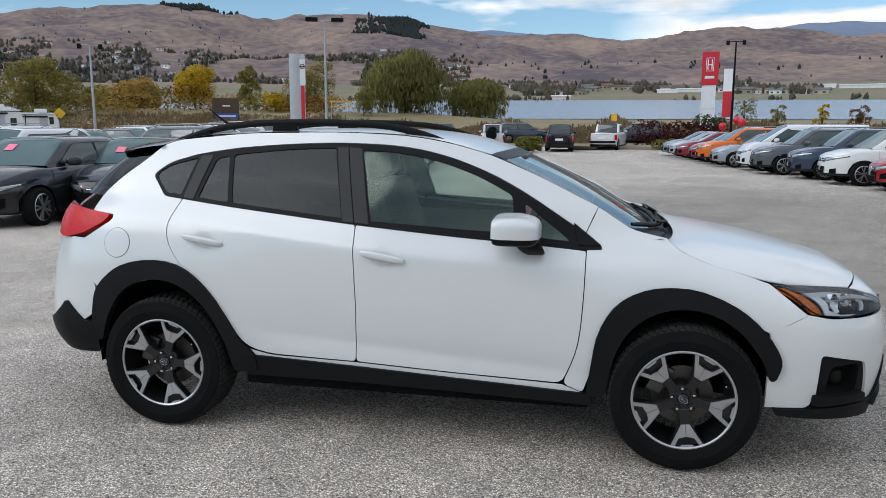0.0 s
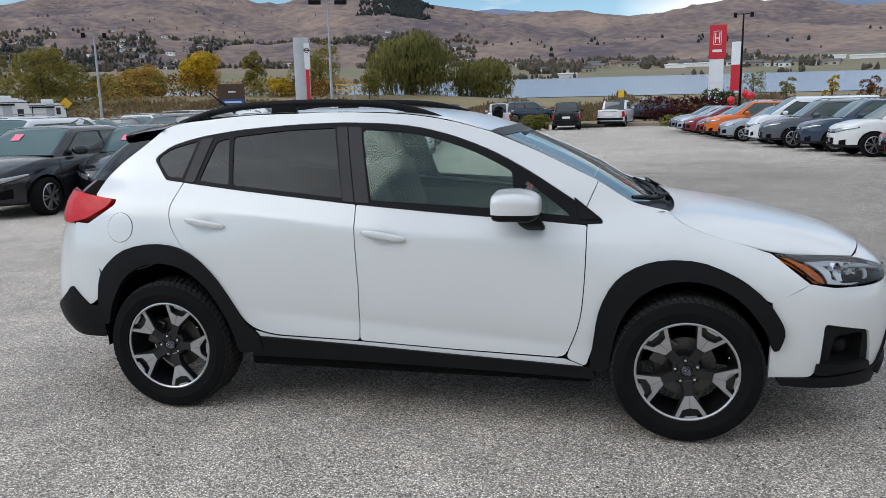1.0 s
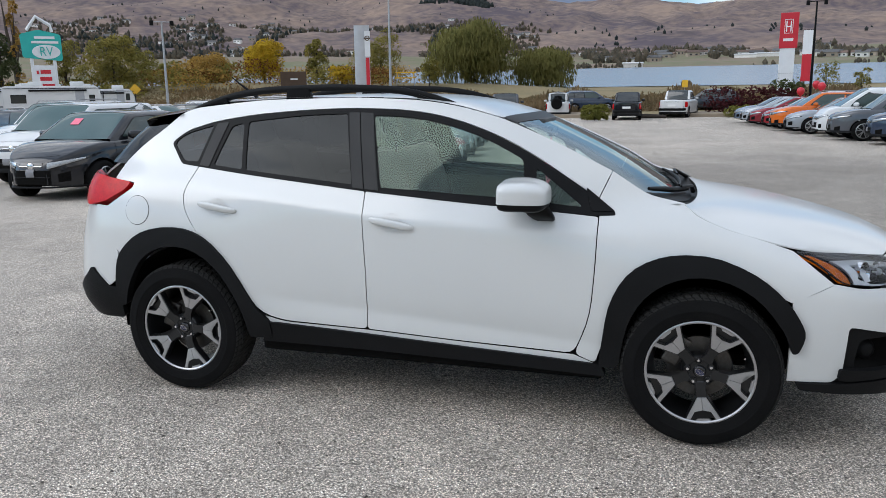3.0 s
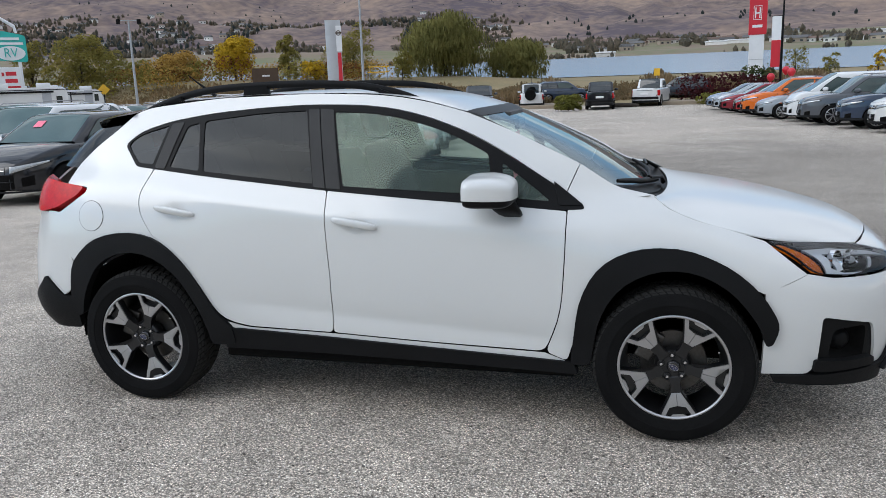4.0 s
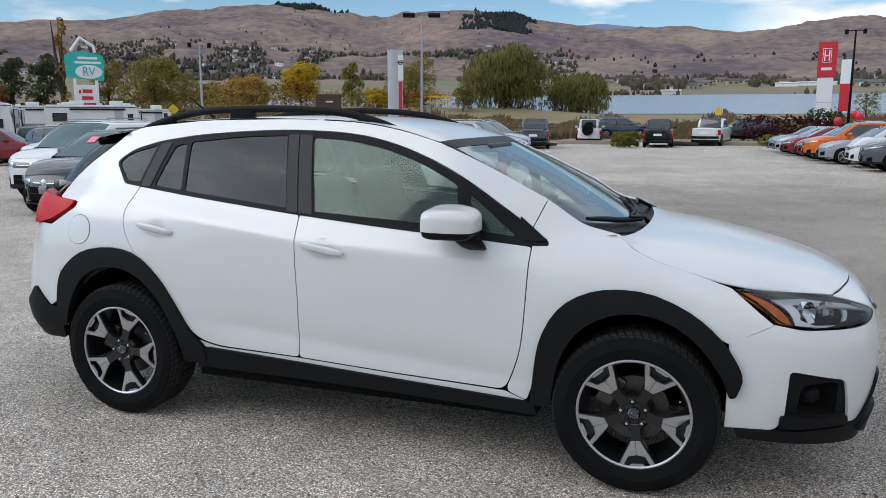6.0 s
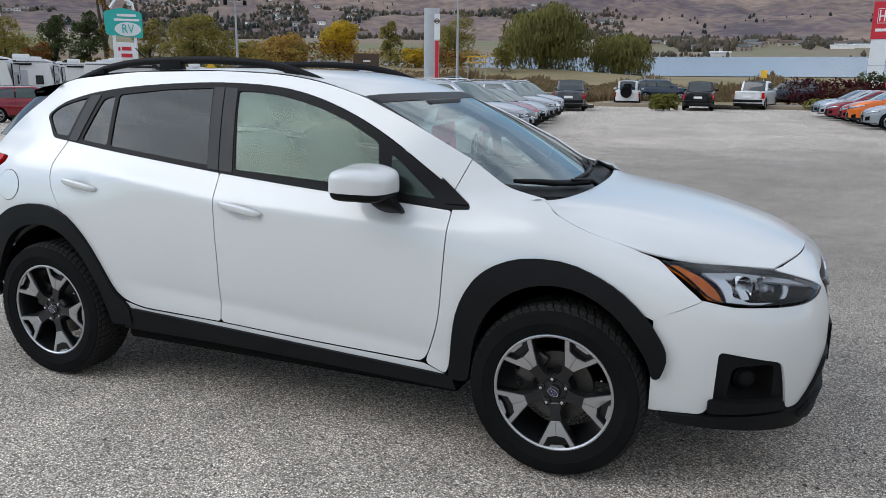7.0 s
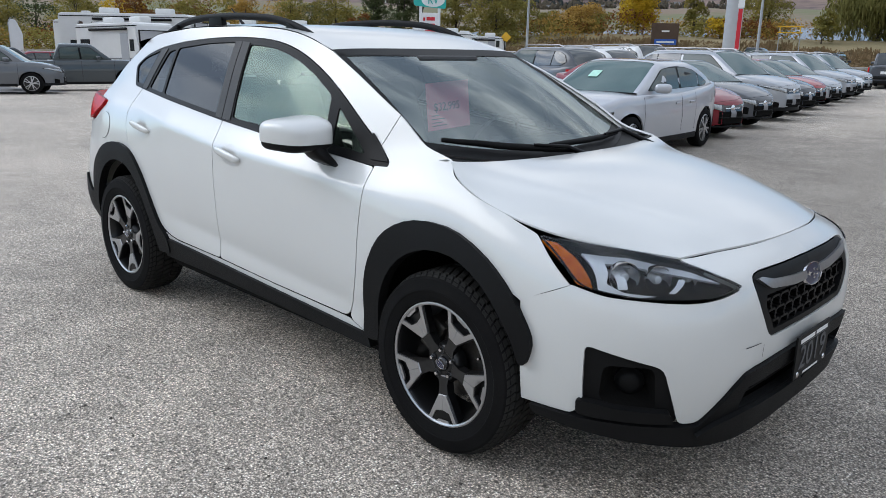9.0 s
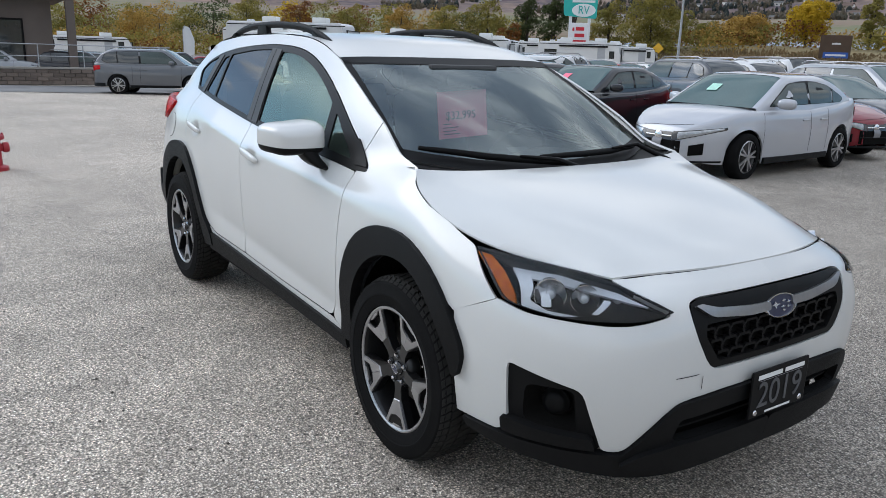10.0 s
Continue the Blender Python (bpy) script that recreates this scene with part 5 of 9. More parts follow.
hl_patch("lamp_fin", ((1.955, -0.745, 0.838), (1.985, -0.725, 0.834), (1.995, -0.735, 0.782), (1.975, -0.75, 0.778)), M_LAMPTRIM, -0.020, r=0.005)
hl_patch("lamp_fin", ((2.105, -0.625, 0.822), (2.118, -0.612, 0.820), (2.102, -0.645, 0.778), (2.09, -0.655, 0.778)), M_LAMPTRIM, -0.014, r=0.004)

for ob in hero.children:
    if ob.name.split(".")[0] in ("windscreen", "front_door_glass", "front_quarter_glass"):
        ob.visible_shadow = False

# ---- tail ----
TL = on_shell((-1.632, -0.70, 1.128), (-1.80, -0.66, 1.146), (-1.95, -0.45, 1.145), (-1.99, -0.45, 1.01), (-1.90, -0.70, 0.995), (-1.80, -0.78, 1.025), (-1.68, -0.78, 1.085))


def lamp_field(q):
    """The tail lamp stands out more towards its top and rear than the body does."""
    pos, nor = shell_field(q)
    out = 0.022 * np.clip((q[:, 1] - 1.0) / 0.14, 0, 1) * np.clip((q[:, 0] - q[:, 0].min()) / 0.22, 0, 1)
    return pos + nor * out[:, None], nor


hero_side("tail_lamp", rounded([(p[0], p[1]) for p in TL], 0.02, 0.02), M_REDLENS, "red tail lamp", field=lamp_field, off=0.012, lip=0.09, res=0.025)
RB = on_shell((-1.775, -0.80, 0.855), (-1.725, -0.85, 0.74), (-1.735, -0.85, 0.60), (-1.80, -0.83, 0.56), (-1.93, -0.76, 0.52), (-2.12, -0.2, 0.52), (-2.13, 0, 0.52), (-2.05, 0, 0.98), (-2.03, -0.3, 0.98), (-1.93, -0.68, 1.01), (-1.85, -0.76, 0.985))
hero_side("rear_bumper", rounded([(p[0], p[1]) for p in RB], 0.02, 0.03), M_WHITE, "white rear bumper", field=shell_field, off=-0.003, lip=0.015, res=0.03)
RL = on_shell((-1.715, -0.85, 0.56), (-1.80, -0.83, 0.553), (-1.90, -0.77, 0.66), (-1.925, -0.75, 0.62), (-2.0, -0.65, 0.515), (-2.12, -0.2, 0.515), (-2.13, 0, 0.515), (-2.1, 0, 0.37), (-2.05, -0.4, 0.37), (-1.88, -0.75, 0.37), (-1.72, -0.83, 0.38))
hero_side("rear_lower_bumper", rounded([(p[0], p[1]) for p in RL], 0.02, 0.03), M_CLAD, "black plastic rear bumper", field=shell_field, off=0.012, lip=0.03, res=0.03)
HT = on_shell((-2.055, 0, 0.985), (-2.03, -0.3, 0.985), (-1.99, -0.46, 0.985), (-1.965, -0.45, 1.03), (-1.93, -0.45, 1.165), (-1.88, -0.46, 1.225), (-1.94, 0, 1.225))
hero_side("tailgate", rounded([(p[0], p[1]) for p in HT], 0.02, 0.03), M_WHITE, field=shell_field, lip=0.01, res=0.03)
edge_x, edge_z = (-1.752, -1.660, -1.520, -1.43), (1.222, 1.310, 1.412, 1.478)
rows = []
for t in np.linspace(0, 1, 14):
    ex = float(np.interp(t, (0, 0.3, 0.72, 1.0), edge_x))
    ez = float(np.interp(t, (0, 0.3, 0.72, 1.0), edge_z))
    ey = -float(side_field(np.array([[ex, ez]]))[0][0][1]) - 0.003
    c = Vector((-1.995, 0, 1.226)).lerp(Vector((-1.66, 0, 1.500)), t) + Vector((-0.02, 0, 0.02)) * math.sin(math.pi * t)
    rows.append([(c.x + (ex - c.x) * abs(u) ** 7, u * ey, c.z + (ez - c.z) * abs(u) ** 4) for u in np.linspace(-1, 1, 33)])
part("rear_window", loft("rear_window", rows, M_DARKGLASS), hero, "dark tinted rear window")
rows = []
for x, z, w, drop, pull in ((-1.430, 1.535, 0.602, 0.040, 0.0), (-1.55, 1.525, 0.585, 0.044, 0.0), (-1.72, 1.503, 0.545, 0.040, 0.05), (-1.835, 1.478, 0.508, 0.026, 0.11), (-1.85, 1.466, 0.502, 0.022, 0.12), (-1.825, 1.438, 0.505, 0.020, 0.11), (-1.72, 1.420, 0.535, 0.028, 0.06), (-1.58, 1.428, 0.57, 0.035, 0.0)):
    rows.append([(x + pull * abs(u) ** 3, u * w, z - drop * abs(u) ** 2.5) for u in np.linspace(-1, 1, 25)])
part("spoiler", loft("spoiler", rows, M_GLOSSBLACK), hero, "black roof spoiler")

# ---- rails, mirrors, aerial ----
rail_line = smooth_line([(0.175, 0, 1.496), (0.05, 0, 1.547), (-0.13, 0, 1.592), (-0.42, 0, 1.616), (-0.75, 0, 1.617), (-0.99, 0, 1.606), (-1.17, 0, 1.578), (-1.29, 0, 1.545), (-1.42, 0, 1.502)], 0.06)
for s in (-1, 1):
    pts = [(x, s * (0.518 - 0.02 * max(0, (-0.6 - x))), z) for x, _, z in rail_line]
    rail = part("roof_rail", tube("roof_rail", pts, [0.009] + [0.0125] * (len(pts) - 2) + [0.009], M_CLAD, 10, 1.5), hero, "black raised roof rail")
    for x0, x1 in ((-0.10, 0.10), (-0.83, -0.66), (-1.36, -1.16)):
        z1 = float(np.interp((x0 + x1) / 2, rail_line[::-1, 0], rail_line[::-1, 2]))
        zr0, zr1 = (float(hermite(RX, np.array(RZ), [x])[0]) - 0.048 for x in (x0, x1))
        bm = bmesh.new()
        box(bm, x0, x1, s * 0.518 - 0.016, s * 0.518 + 0.016, min(zr0, zr1) - 0.02, z1, 0.006)
        for v in bm.verts:
            zt = float(np.interp(v.co.x, rail_line[::-1, 0], rail_line[::-1, 2]))
            if v.co.z > z1 - 0.02:
                v.co.z = zt - 0.004
                v.co.x = (x0 + x1) / 2 + (v.co.x - (x0 + x1) / 2) * 0.75
        part("rail_foot", finish(bm, "rail_foot", M_TRIM, True), rail)
bm = bmesh.new()
bmesh.ops.create_uvsphere(bm, u_segments=48, v_segments=32, radius=1.0)
for v in bm.verts:
    c = v.co.copy()
    c = Vector([math.copysign(abs(a) ** e, a) for a, e in zip(c, (0.42, 0.5, 0.42))])
    x = 0.105 * c.x if c.x > 0 else max(0.125 * c.x, -0.108)
    slim = 1 - 0.22 * max(0.0, c.x) ** 2
    z = 0.065 * c.z * slim + 0.008 * c.z * max(0.0, c.y)
    v.co = Vector((x + 0.02 * c.y, 0.118 * c.y * (1 - 0.18 * max(0.0, c.x)), z - 0.012 * max(0.0, c.x) + 0.006 * c.y))
m_white, m_black = bm.copy(), bm
for b, above in ((m_white, True), (m_black, False)):
    bmesh.ops.bisect_plane(b, geom=b.verts[:] + b.edges[:] + b.faces[:], plane_co=(0, 0, -0.032), plane_no=(0.03, 0.0, 1), clear_inner=above, clear_outer=not above)
at = Matrix.Translation((0.553, -0.918, 1.131)) @ Matrix.Rotation(radians(8), 4, "Z")
for bmx, mtl, nm in ((m_white, M_WHITE, "mirror_shell"), (m_black, M_TRIM, "mirror_base_cap")):
    me = finish(bmx, nm, mtl, True, 60)
    if nm == "mirror_base_cap":
        me.transform(Matrix.Diagonal((0.975, 0.975, 1, 1)))
    me.transform(at)
    part(nm, me, hero, "white door mirror" if mtl is M_WHITE else "black lower mirror shell")
    part(nm, mirrored(me), hero, "white door mirror" if mtl is M_WHITE else "black lower mirror shell")
glass_back = rounded([(-0.095, -0.048), (0.090, -0.048), (0.098, 0.055), (-0.085, 0.050)], 0.03, 0.02)
me = mesh_of("mirror_glass", [(-0.112, q[0], q[1]) for q in glass_back], [tuple(range(len(glass_back)))], M_CHROME, False)
me.transform(at)
part("mirror_glass", me, hero, "mirror glass")
part("mirror_glass", mirrored(me), hero, "mirror glass")
# The foot leans in from under the shell to the door skin.
bm = bmesh.new()
rings = []
for x, y, z, a, b in ((0.585, -0.880, 1.085, 0.062, 0.044), (0.595, -0.870, 1.060, 0.062, 0.044), (0.612, -0.850, 1.030, 0.060, 0.046), (0.622, -0.835, 1.012, 0.052, 0.040), (0.626, -0.815, 0.998, 0.034, 0.026)):
    rings.append([bm.verts.new((x + a * math.copysign(abs(math.cos(t)) ** 0.6, math.cos(t)), y + b * math.copysign(abs(math.sin(t)) ** 0.6, math.sin(t)), z - 0.012 * math.sin(t))) for t in np.linspace(0, 2 * math.pi, 20, endpoint=False)])
for p, q in zip(rings, rings[1:]):
    for k in range(20):
        bm.faces.new((p[k], p[(k + 1) % 20], q[(k + 1) % 20], q[k]))
bm.faces.new(rings[-1])
bmesh.ops.recalc_face_normals(bm, faces=bm.faces[:])
me = finish(bm, "mirror_arm", M_TRIM, True, 60)
part("mirror_arm", me, hero, "black mirror arm")
part("mirror_arm", mirrored(me), hero, "black mirror arm")
part("aerial", tube("aerial", [(-1.30, 0, 1.575), (-1.42, 0, 1.66), (-1.47, 0, 1.70)], [0.012, 0.005, 0.003], M_TRIM), hero, "short black roof aerial")

# ---- wheels ----
SPOKE_R = 0.2385


def spoke_slab(name, outline, a0, material, lift, depth, dish=0.016):
    """A slab across the wheel's face: outline as (along, across) in rim radii, turned to a0, with bevelled edges."""
    bm = bmesh.new()
    face, lip, back = [], [], []
    cu, cw = sum(p[0] for p in outline) / len(outline), sum(p[1] for p in outline) / len(outline)
    for u, w in outline:
        for ring, grow, down in ((face, 0.965, 0.0), (lip, 1.0, 0.003), (back, 1.02, depth)):
            uu, ww = (cu + (u - cu) * grow) * SPOKE_R, (cw + (w - cw) * grow) * SPOKE_R
            y = -0.083 - dish * (u - 0.25) / 0.7 - lift + down
            ring.append(bm.verts.new((uu * math.cos(a0) - ww * math.sin(a0), y, uu * math.sin(a0) + ww * math.cos(a0))))
    n = len(outline)
    for p, q in ((face, lip), (lip, back)):
        for k in range(n):
            bm.faces.new((p[k], p[(k + 1) % n], q[(k + 1) % n], q[k]))
    bmesh.ops.triangulate(bm, faces=[bm.faces.new(face)])
    bmesh.ops.recalc_face_normals(bm, faces=bm.faces[:])
    return finish(bm, name, material)


def build_wheel():
    w = new("wheel")
    prof = [(0.236, -0.095), (0.243, -0.108), (0.262, -0.113), (0.285, -0.1165), (0.288, -0.1185), (0.296, -0.1185), (0.300, -0.117), (0.325, -0.113), (0.335, -0.111), (0.345, -0.104), (0.352, -0.095), (0.352, 0.095), (0.345, 0.104), (0.31, 0.113), (0.262, 0.112), (0.236, 0.095)]
    prof = [(0.24 + (r - 0.24) * 0.91 if r > 0.24 else r, y) for r, y in prof]
    part("tyre", lathe("tyre", prof, M_RUBBER, 72, "y", True, 25), w, "black all-season tyre")
    # Tread: rows of blocks round the tyre.
    vs, fs = [], []
    rows = [(-0.108, -0.078, 66, 0.345, 0.0), (-0.072, -0.030, 66, 0.3635, 0.4), (-0.024, 0.024, 60, 0.3655, 0.2), (0.030, 0.072, 66, 0.3635, 0.6), (0.078, 0.108, 66, 0.345, 0.3)]
    for y0, y1, cnt, r1, ph in rows:
        for k in range(cnt):
            a0 = 2 * math.pi * (k + ph) / cnt
            a1 = a0 + 2 * math.pi / cnt * 0.74
            skew = 0.05 if y0 < 0 else -0.05
            base = len(vs)
            for r_in, r_a, r_b in ((0.346, 0, 0), (1, r1, r1)):
                for (a, y) in ((a0, y0), (a1, y0), (a1 + skew, y1), (a0 + skew, y1)):
                    r = 0.334 if r_in == 0.346 else (0.3515 if abs(y) < 0.075 else (0.349 if abs(y) < 0.09 else 0.336))
                    vs.append((r * math.cos(a), y, r * math.sin(a)))
            fs += [(base + 4, base + 5, base + 6, base + 7), (base, base + 1, base + 5, base + 4), (base + 1, base + 2, base + 6, base + 5), (base + 2, base + 3, base + 7, base + 6), (base + 3, base, base + 4, base + 7)]
    me = mesh_of("tread", vs, fs, M_TREAD, False)
    bm = bmesh.new()
    bm.from_mesh(me)
    bmesh.ops.recalc_face_normals(bm, faces=bm.faces[:])
    bm.to_mesh(me)
    bm.free()
    part("tread", me, w, "tyre tread blocks")
    rim = part("rim", lathe("rim", [(0.239, -0.090), (0.241, -0.101), (0.234, -0.104), (0.229, -0.098), (0.226, -0.080), (0.205, -0.030), (0.200, 0.06), (0.236, 0.09)], M_RIMBLACK, 72), w, "black alloy wheel with machined spokes")
    part("rim_edge", lathe("rim_edge", [(0.2400, -0.1000), (0.2385, -0.1048), (0.2335, -0.1060), (0.2275, -0.1030), (0.2265, -0.0990)], M_ALLOY, 72), rim, "machined rim edge")
    for k in range(5):
        a0 = math.pi / 2 + 2 * math.pi * k / 5
        # The dark stem spreads into a fork whose arms are cut bright; a dark pocket lies between them.
        stem = [(0.20, -0.12), (0.34, -0.085), (0.50, -0.105), (0.74, -0.235), (0.955, -0.36), (0.985, -0.20), (0.985, 0.20), (0.955, 0.36), (0.74, 0.235), (0.50, 0.105), (0.34, 0.085), (0.20, 0.12)]
        part("spoke", spoke_slab("spoke", stem[:5] + [(0.955, -0.22), (0.90, -0.205), (0.775, -0.13), (0.775, 0.13), (0.90, 0.205), (0.955, 0.22)] + stem[7:], a0, M_RIMBLACK, 0.0, 0.035), rim)
        for s in (-1, 1):
            arm = [(0.505, 0.0), (0.505, 0.082), (0.60, 0.135), (0.955, 0.335), (0.965, 0.265), (0.905, 0.222), (0.775, 0.148), (0.745, 0.0)]
            arm = [(u, s * w) for u, w in arm]
            part("spoke_face", spoke_slab("spoke_face", arm if s > 0 else arm[::-1], a0, M_ALLOY, 0.0045, 0.008), rim, "machined spoke face")
        part("rim_tab", spoke_slab("rim_tab", [(0.905, -0.10), (0.905, 0.10), (0.965, 0.17), (0.965, -0.17)], a0, M_ALLOY, 0.001, 0.008), rim, "machined tab at the rim")
        part("pocket", spoke_slab("pocket", [(0.76, -0.15), (0.76, 0.15), (0.97, 0.24), (0.97, -0.24)], a0, M_RIMBLACK, -0.022, 0.006), rim)
        a = a0 + math.pi / 5
        well = lathe("nut_well", [(0.0, -0.0795), (0.013, -0.0795), (0.0155, -0.0835), (0.0175, -0.0795)], M_RIMBLACK, 16)
        part("nut_well", well, rim, "", Matrix.Translation((0.053 * math.cos(a), 0, 0.053 * math.sin(a))))
        nut = lathe("wheel_nut", [(0.0, -0.092), (0.0065, -0.091), (0.0095, -0.084), (0.0095, -0.070)], M_CHROME, 6)
        part("wheel_nut", nut, rim, "chrome wheel nut", Matrix.Translation((0.053 * math.cos(a), 0, 0.053 * math.sin(a))))
    part("valve", lathe("valve", [(0.0, -0.094), (0.004, -0.093), (0.005, -0.085), (0.005, -0.06)], M_CHROME, 8), rim, "tyre valve", Matrix.Translation((0.2 * math.cos(0.9), 0, 0.2 * math.sin(0.9))))
    part("hub", lathe("hub", [(0.0, -0.078), (0.066, -0.077), (0.075, -0.068), (0.08, -0.03)], M_RIMBLACK, 30), rim)
    part("hub_cap", lathe("hub_cap", [(0.0, -0.094), (0.022, -0.093), (0.027, -0.088), (0.030, -0.075)], M_GLOSSBLACK, 26), rim, "black hub cap")
    oval_badge(Matrix.Translation((0, -0.094, 0)) @ Matrix.Rotation(radians(-90), 4, "Z"), 0.023, 0.013, rim)
    part("brake_disc", lathe("brake_disc", [(0.05, -0.01), (0.142, -0.012), (0.145, 0.0), (0.142, 0.012)], M_DISC, 40), w, "worn steel brake disc")
    part("brake_caliper", boxes("brake_caliper", M_DISC, (-0.165, -0.085, -0.035, 0.04, -0.06, 0.085), bevel=0.012), w)
    return w


# Each wheel is a part; its pieces hang on the tyre so that nothing lies deeper than two levels.
def flat_wheel(m, flip, proto):
    turn = m @ (Matrix.Diagonal((1, -1, 1, 1)) if flip else Matrix())
    tyre = next(o for o in proto.children if o.name.startswith("tyre"))
    root = part("wheel", tyre.data, hero, "black tyre on a two-tone alloy wheel", turn)
    for o in proto.children_recursive:
        if o is not tyre:
            part(o.name.split(".")[0], o.data, root, o.get("label", ""), o.matrix_basis.copy())


proto = build_wheel()
for x in (1.3325, -1.3325):
    spin = radians(29 if x > 0 else 19)
    flat_wheel(Matrix.Translation((x, -0.772, 0.3515)) @ Matrix.Rotation(spin, 4, "Y"), False, proto)
    flat_wheel(Matrix.Translation((x, 0.772, 0.3515)) @ Matrix.Rotation(spin, 4, "Y"), True, proto)
for o in list(proto.children_recursive):
    bpy.data.objects.remove(o)
bpy.data.objects.remove(proto)
# Wheel housings and floor.
for x in (1.3325, -1.3325):
    for s in (-1, 1):
        bm = bmesh.new()
        rows = []
        for y in (s * 0.79, s * 0.42):
            rows.append([bm.verts.new((x + 0.43 * math.cos(a), y, 0.36 + 0.43 * math.sin(a))) for a in np.linspace(-0.12, math.pi + 0.12, 25)])
        for k in range(24):
            bm.faces.new((rows[0][k], rows[0][k + 1], rows[1][k + 1], rows[1][k]))
        bm.faces.new(rows[1])
        part("wheel_housing", finish(bm, "wheel_housing", M_VOID, True, 60), hero)
    part("axle", tube("axle", [(x, -0.66, 0.34), (x, 0.66, 0.34)], 0.035, M_VOID), hero)
part("underbody", boxes("underbody", M_VOID, (-0.9, 0.9, -0.78, 0.78, 0.24, 0.40), (0.9, 2.22, -0.42, 0.42, 0.24, 0.45), (-2.02, -0.9, -0.44, 0.44, 0.30, 0.50), bevel=0.02), hero)
part("engine_bay", boxes("engine_bay", M_VOID, (0.95, 2.12, -0.42, 0.42, 0.45, 0.86)), hero)

# ---- cabin ----
part("cabin_floor", boxes("cabin_floor", M_DASH, (-1.85, 1.1, -0.70, 0.70, 0.40, 0.46)), hero)
rows = []
for t, (x, z) in enumerate(((1.20, 1.035), (1.05, 1.045), (0.90, 1.05), (0.74, 1.035), (0.66, 0.98), (0.64, 0.85), (0.72, 0.60))):
    rows.append([(x - 0.10 * abs(u) ** 2, u * 0.69, z + (0.022 * math.exp(-(((u - 0.5) / 0.22) ** 2)) if t in (2, 3) else 0)) for u in np.linspace(-1, 1, 31)])
part("dashboard", loft("dashboard", rows, M_DASH), hero, "dark grey dashboard")
wheel = lathe("steering_wheel", [(0.172, 0.0), (0.185, 0.012), (0.195, 0.0), (0.185, -0.012), (0.172, 0.0)], M_DASH, 36, "x")
steer = Matrix.Translation((0.50, 0.36, 0.98)) @ Matrix.Rotation(radians(24), 4, "Y")
sw = part("steering_wheel", wheel, hero, "black steering wheel", steer)
part("wheel_hub", boxes("wheel_hub", M_DASH, (-0.02, 0.03, -0.07, 0.07, -0.05, 0.05), (-0.008, 0.01, -0.18, 0.18, -0.018, 0.018), (-0.008, 0.01, -0.02, 0.02, -0.18, 0), bevel=0.008), sw)


def seat(x, y, w):
    """A car seat with cushion, backrest and head restraint."""
    bm = bmesh.new()
    box(bm, -0.26, 0.26, -w / 2, w / 2, -0.09, 0.07, 0.05)
    base = finish(bm, "seat_cushion", M_SEAT, True, 60)
    bm = bmesh.new()
    box(bm, -0.07, 0.07, -w / 2, w / 2, 0.0, 0.62, 0.055)
    for v in bm.verts:
        v.co.y *= 1 - 0.22 * max(0, (v.co.z - 0.35) / 0.3)
    back = finish(bm, "seat_back", M_SEAT, True, 60)
    bm = bmesh.new()
    box(bm, -0.05, 0.05, -0.13, 0.13, 0.65, 0.83, 0.045)
    head = finish(bm, "head_restraint", M_SEAT, True, 60)
    s = part("seat", base, hero, "dark grey cloth seat", Matrix.Translation((x, y, 0.66)))
    tilt = Matrix.Translation((-0.22, 0, 0.02)) @ Matrix.Rotation(radians(-18), 4, "Y")
    part("seat_back", back, s, "", tilt)
    part("head_restraint", head, s, "", tilt)


for y in (-0.36, 0.36):
    seat(0.02, y, 0.50)
for y in (-0.40, 0.0, 0.40):
    seat(-0.86, y, 0.40)
rows = [[(x, u * 0.52, float(hermite(RX, np.array(RZ), [x])[0]) - 0.05 - 0.03 * abs(u) ** 2) for u in np.linspace(-1, 1, 9)] for x in np.linspace(-1.5, 0.36, 12)]
part("headlining", loft("headlining", rows, M_LINER), hero)
part("cargo_cover", boxes("cargo_cover", M_DASH, (-1.85, -1.15, -0.60, 0.60, 1.02, 1.04)), hero)
part("rear_view_mirror", boxes("rear_view_mirror", M_GLOSSBLACK, (0.52, 0.545, -0.115, 0.115, 1.345, 1.405), bevel=0.015), hero, "rear view mirror")
part("camera_housing", boxes("camera_housing", M_DASH, (0.40, 0.52, -0.20, 0.20, 1.40, 1.445), bevel=0.015), hero)
for s in (-1, 1):
    part("door_card", boxes("door_card", M_DASH, (-1.15, 0.66, s * 0.75 - 0.02, s * 0.75 + 0.0, 0.45, 1.04), bevel=0.01), hero)
sheet_ob = part("price_sheet", boxes("price_sheet", M_PINK, (-0.001, 0.001, -0.148, 0.148, -0.113, 0.113)), hero, "pink paper price sheet", Matrix.Translation((0.512, -0.002, 1.210)) @ Matrix.Rotation(radians(-4), 4, "Y") @ Matrix.Rotation(radians(3), 4, "X"))
FACE_X = Matrix(((0, 0, 1, 0), (1, 0, 0, 0), (0, 1, 0, 0), (0, 0, 0, 1)))
part("price_figures", text_mesh("price_figures", "$32,995", 0.056, M_INK, 0.0004), sheet_ob, "handwritten price", Matrix.Translation((0.0016, -0.012, -0.005)) @ FACE_X)
for z, w in ((-0.045, 0.05), (-0.062, 0.09), (-0.079, 0.075), (-0.094, 0.10)):
    part("print_bar", boxes("print_bar", M_INK, (0.0011, 0.0016, -0.12, -0.12 + w, z, z + 0.004)), sheet_ob)

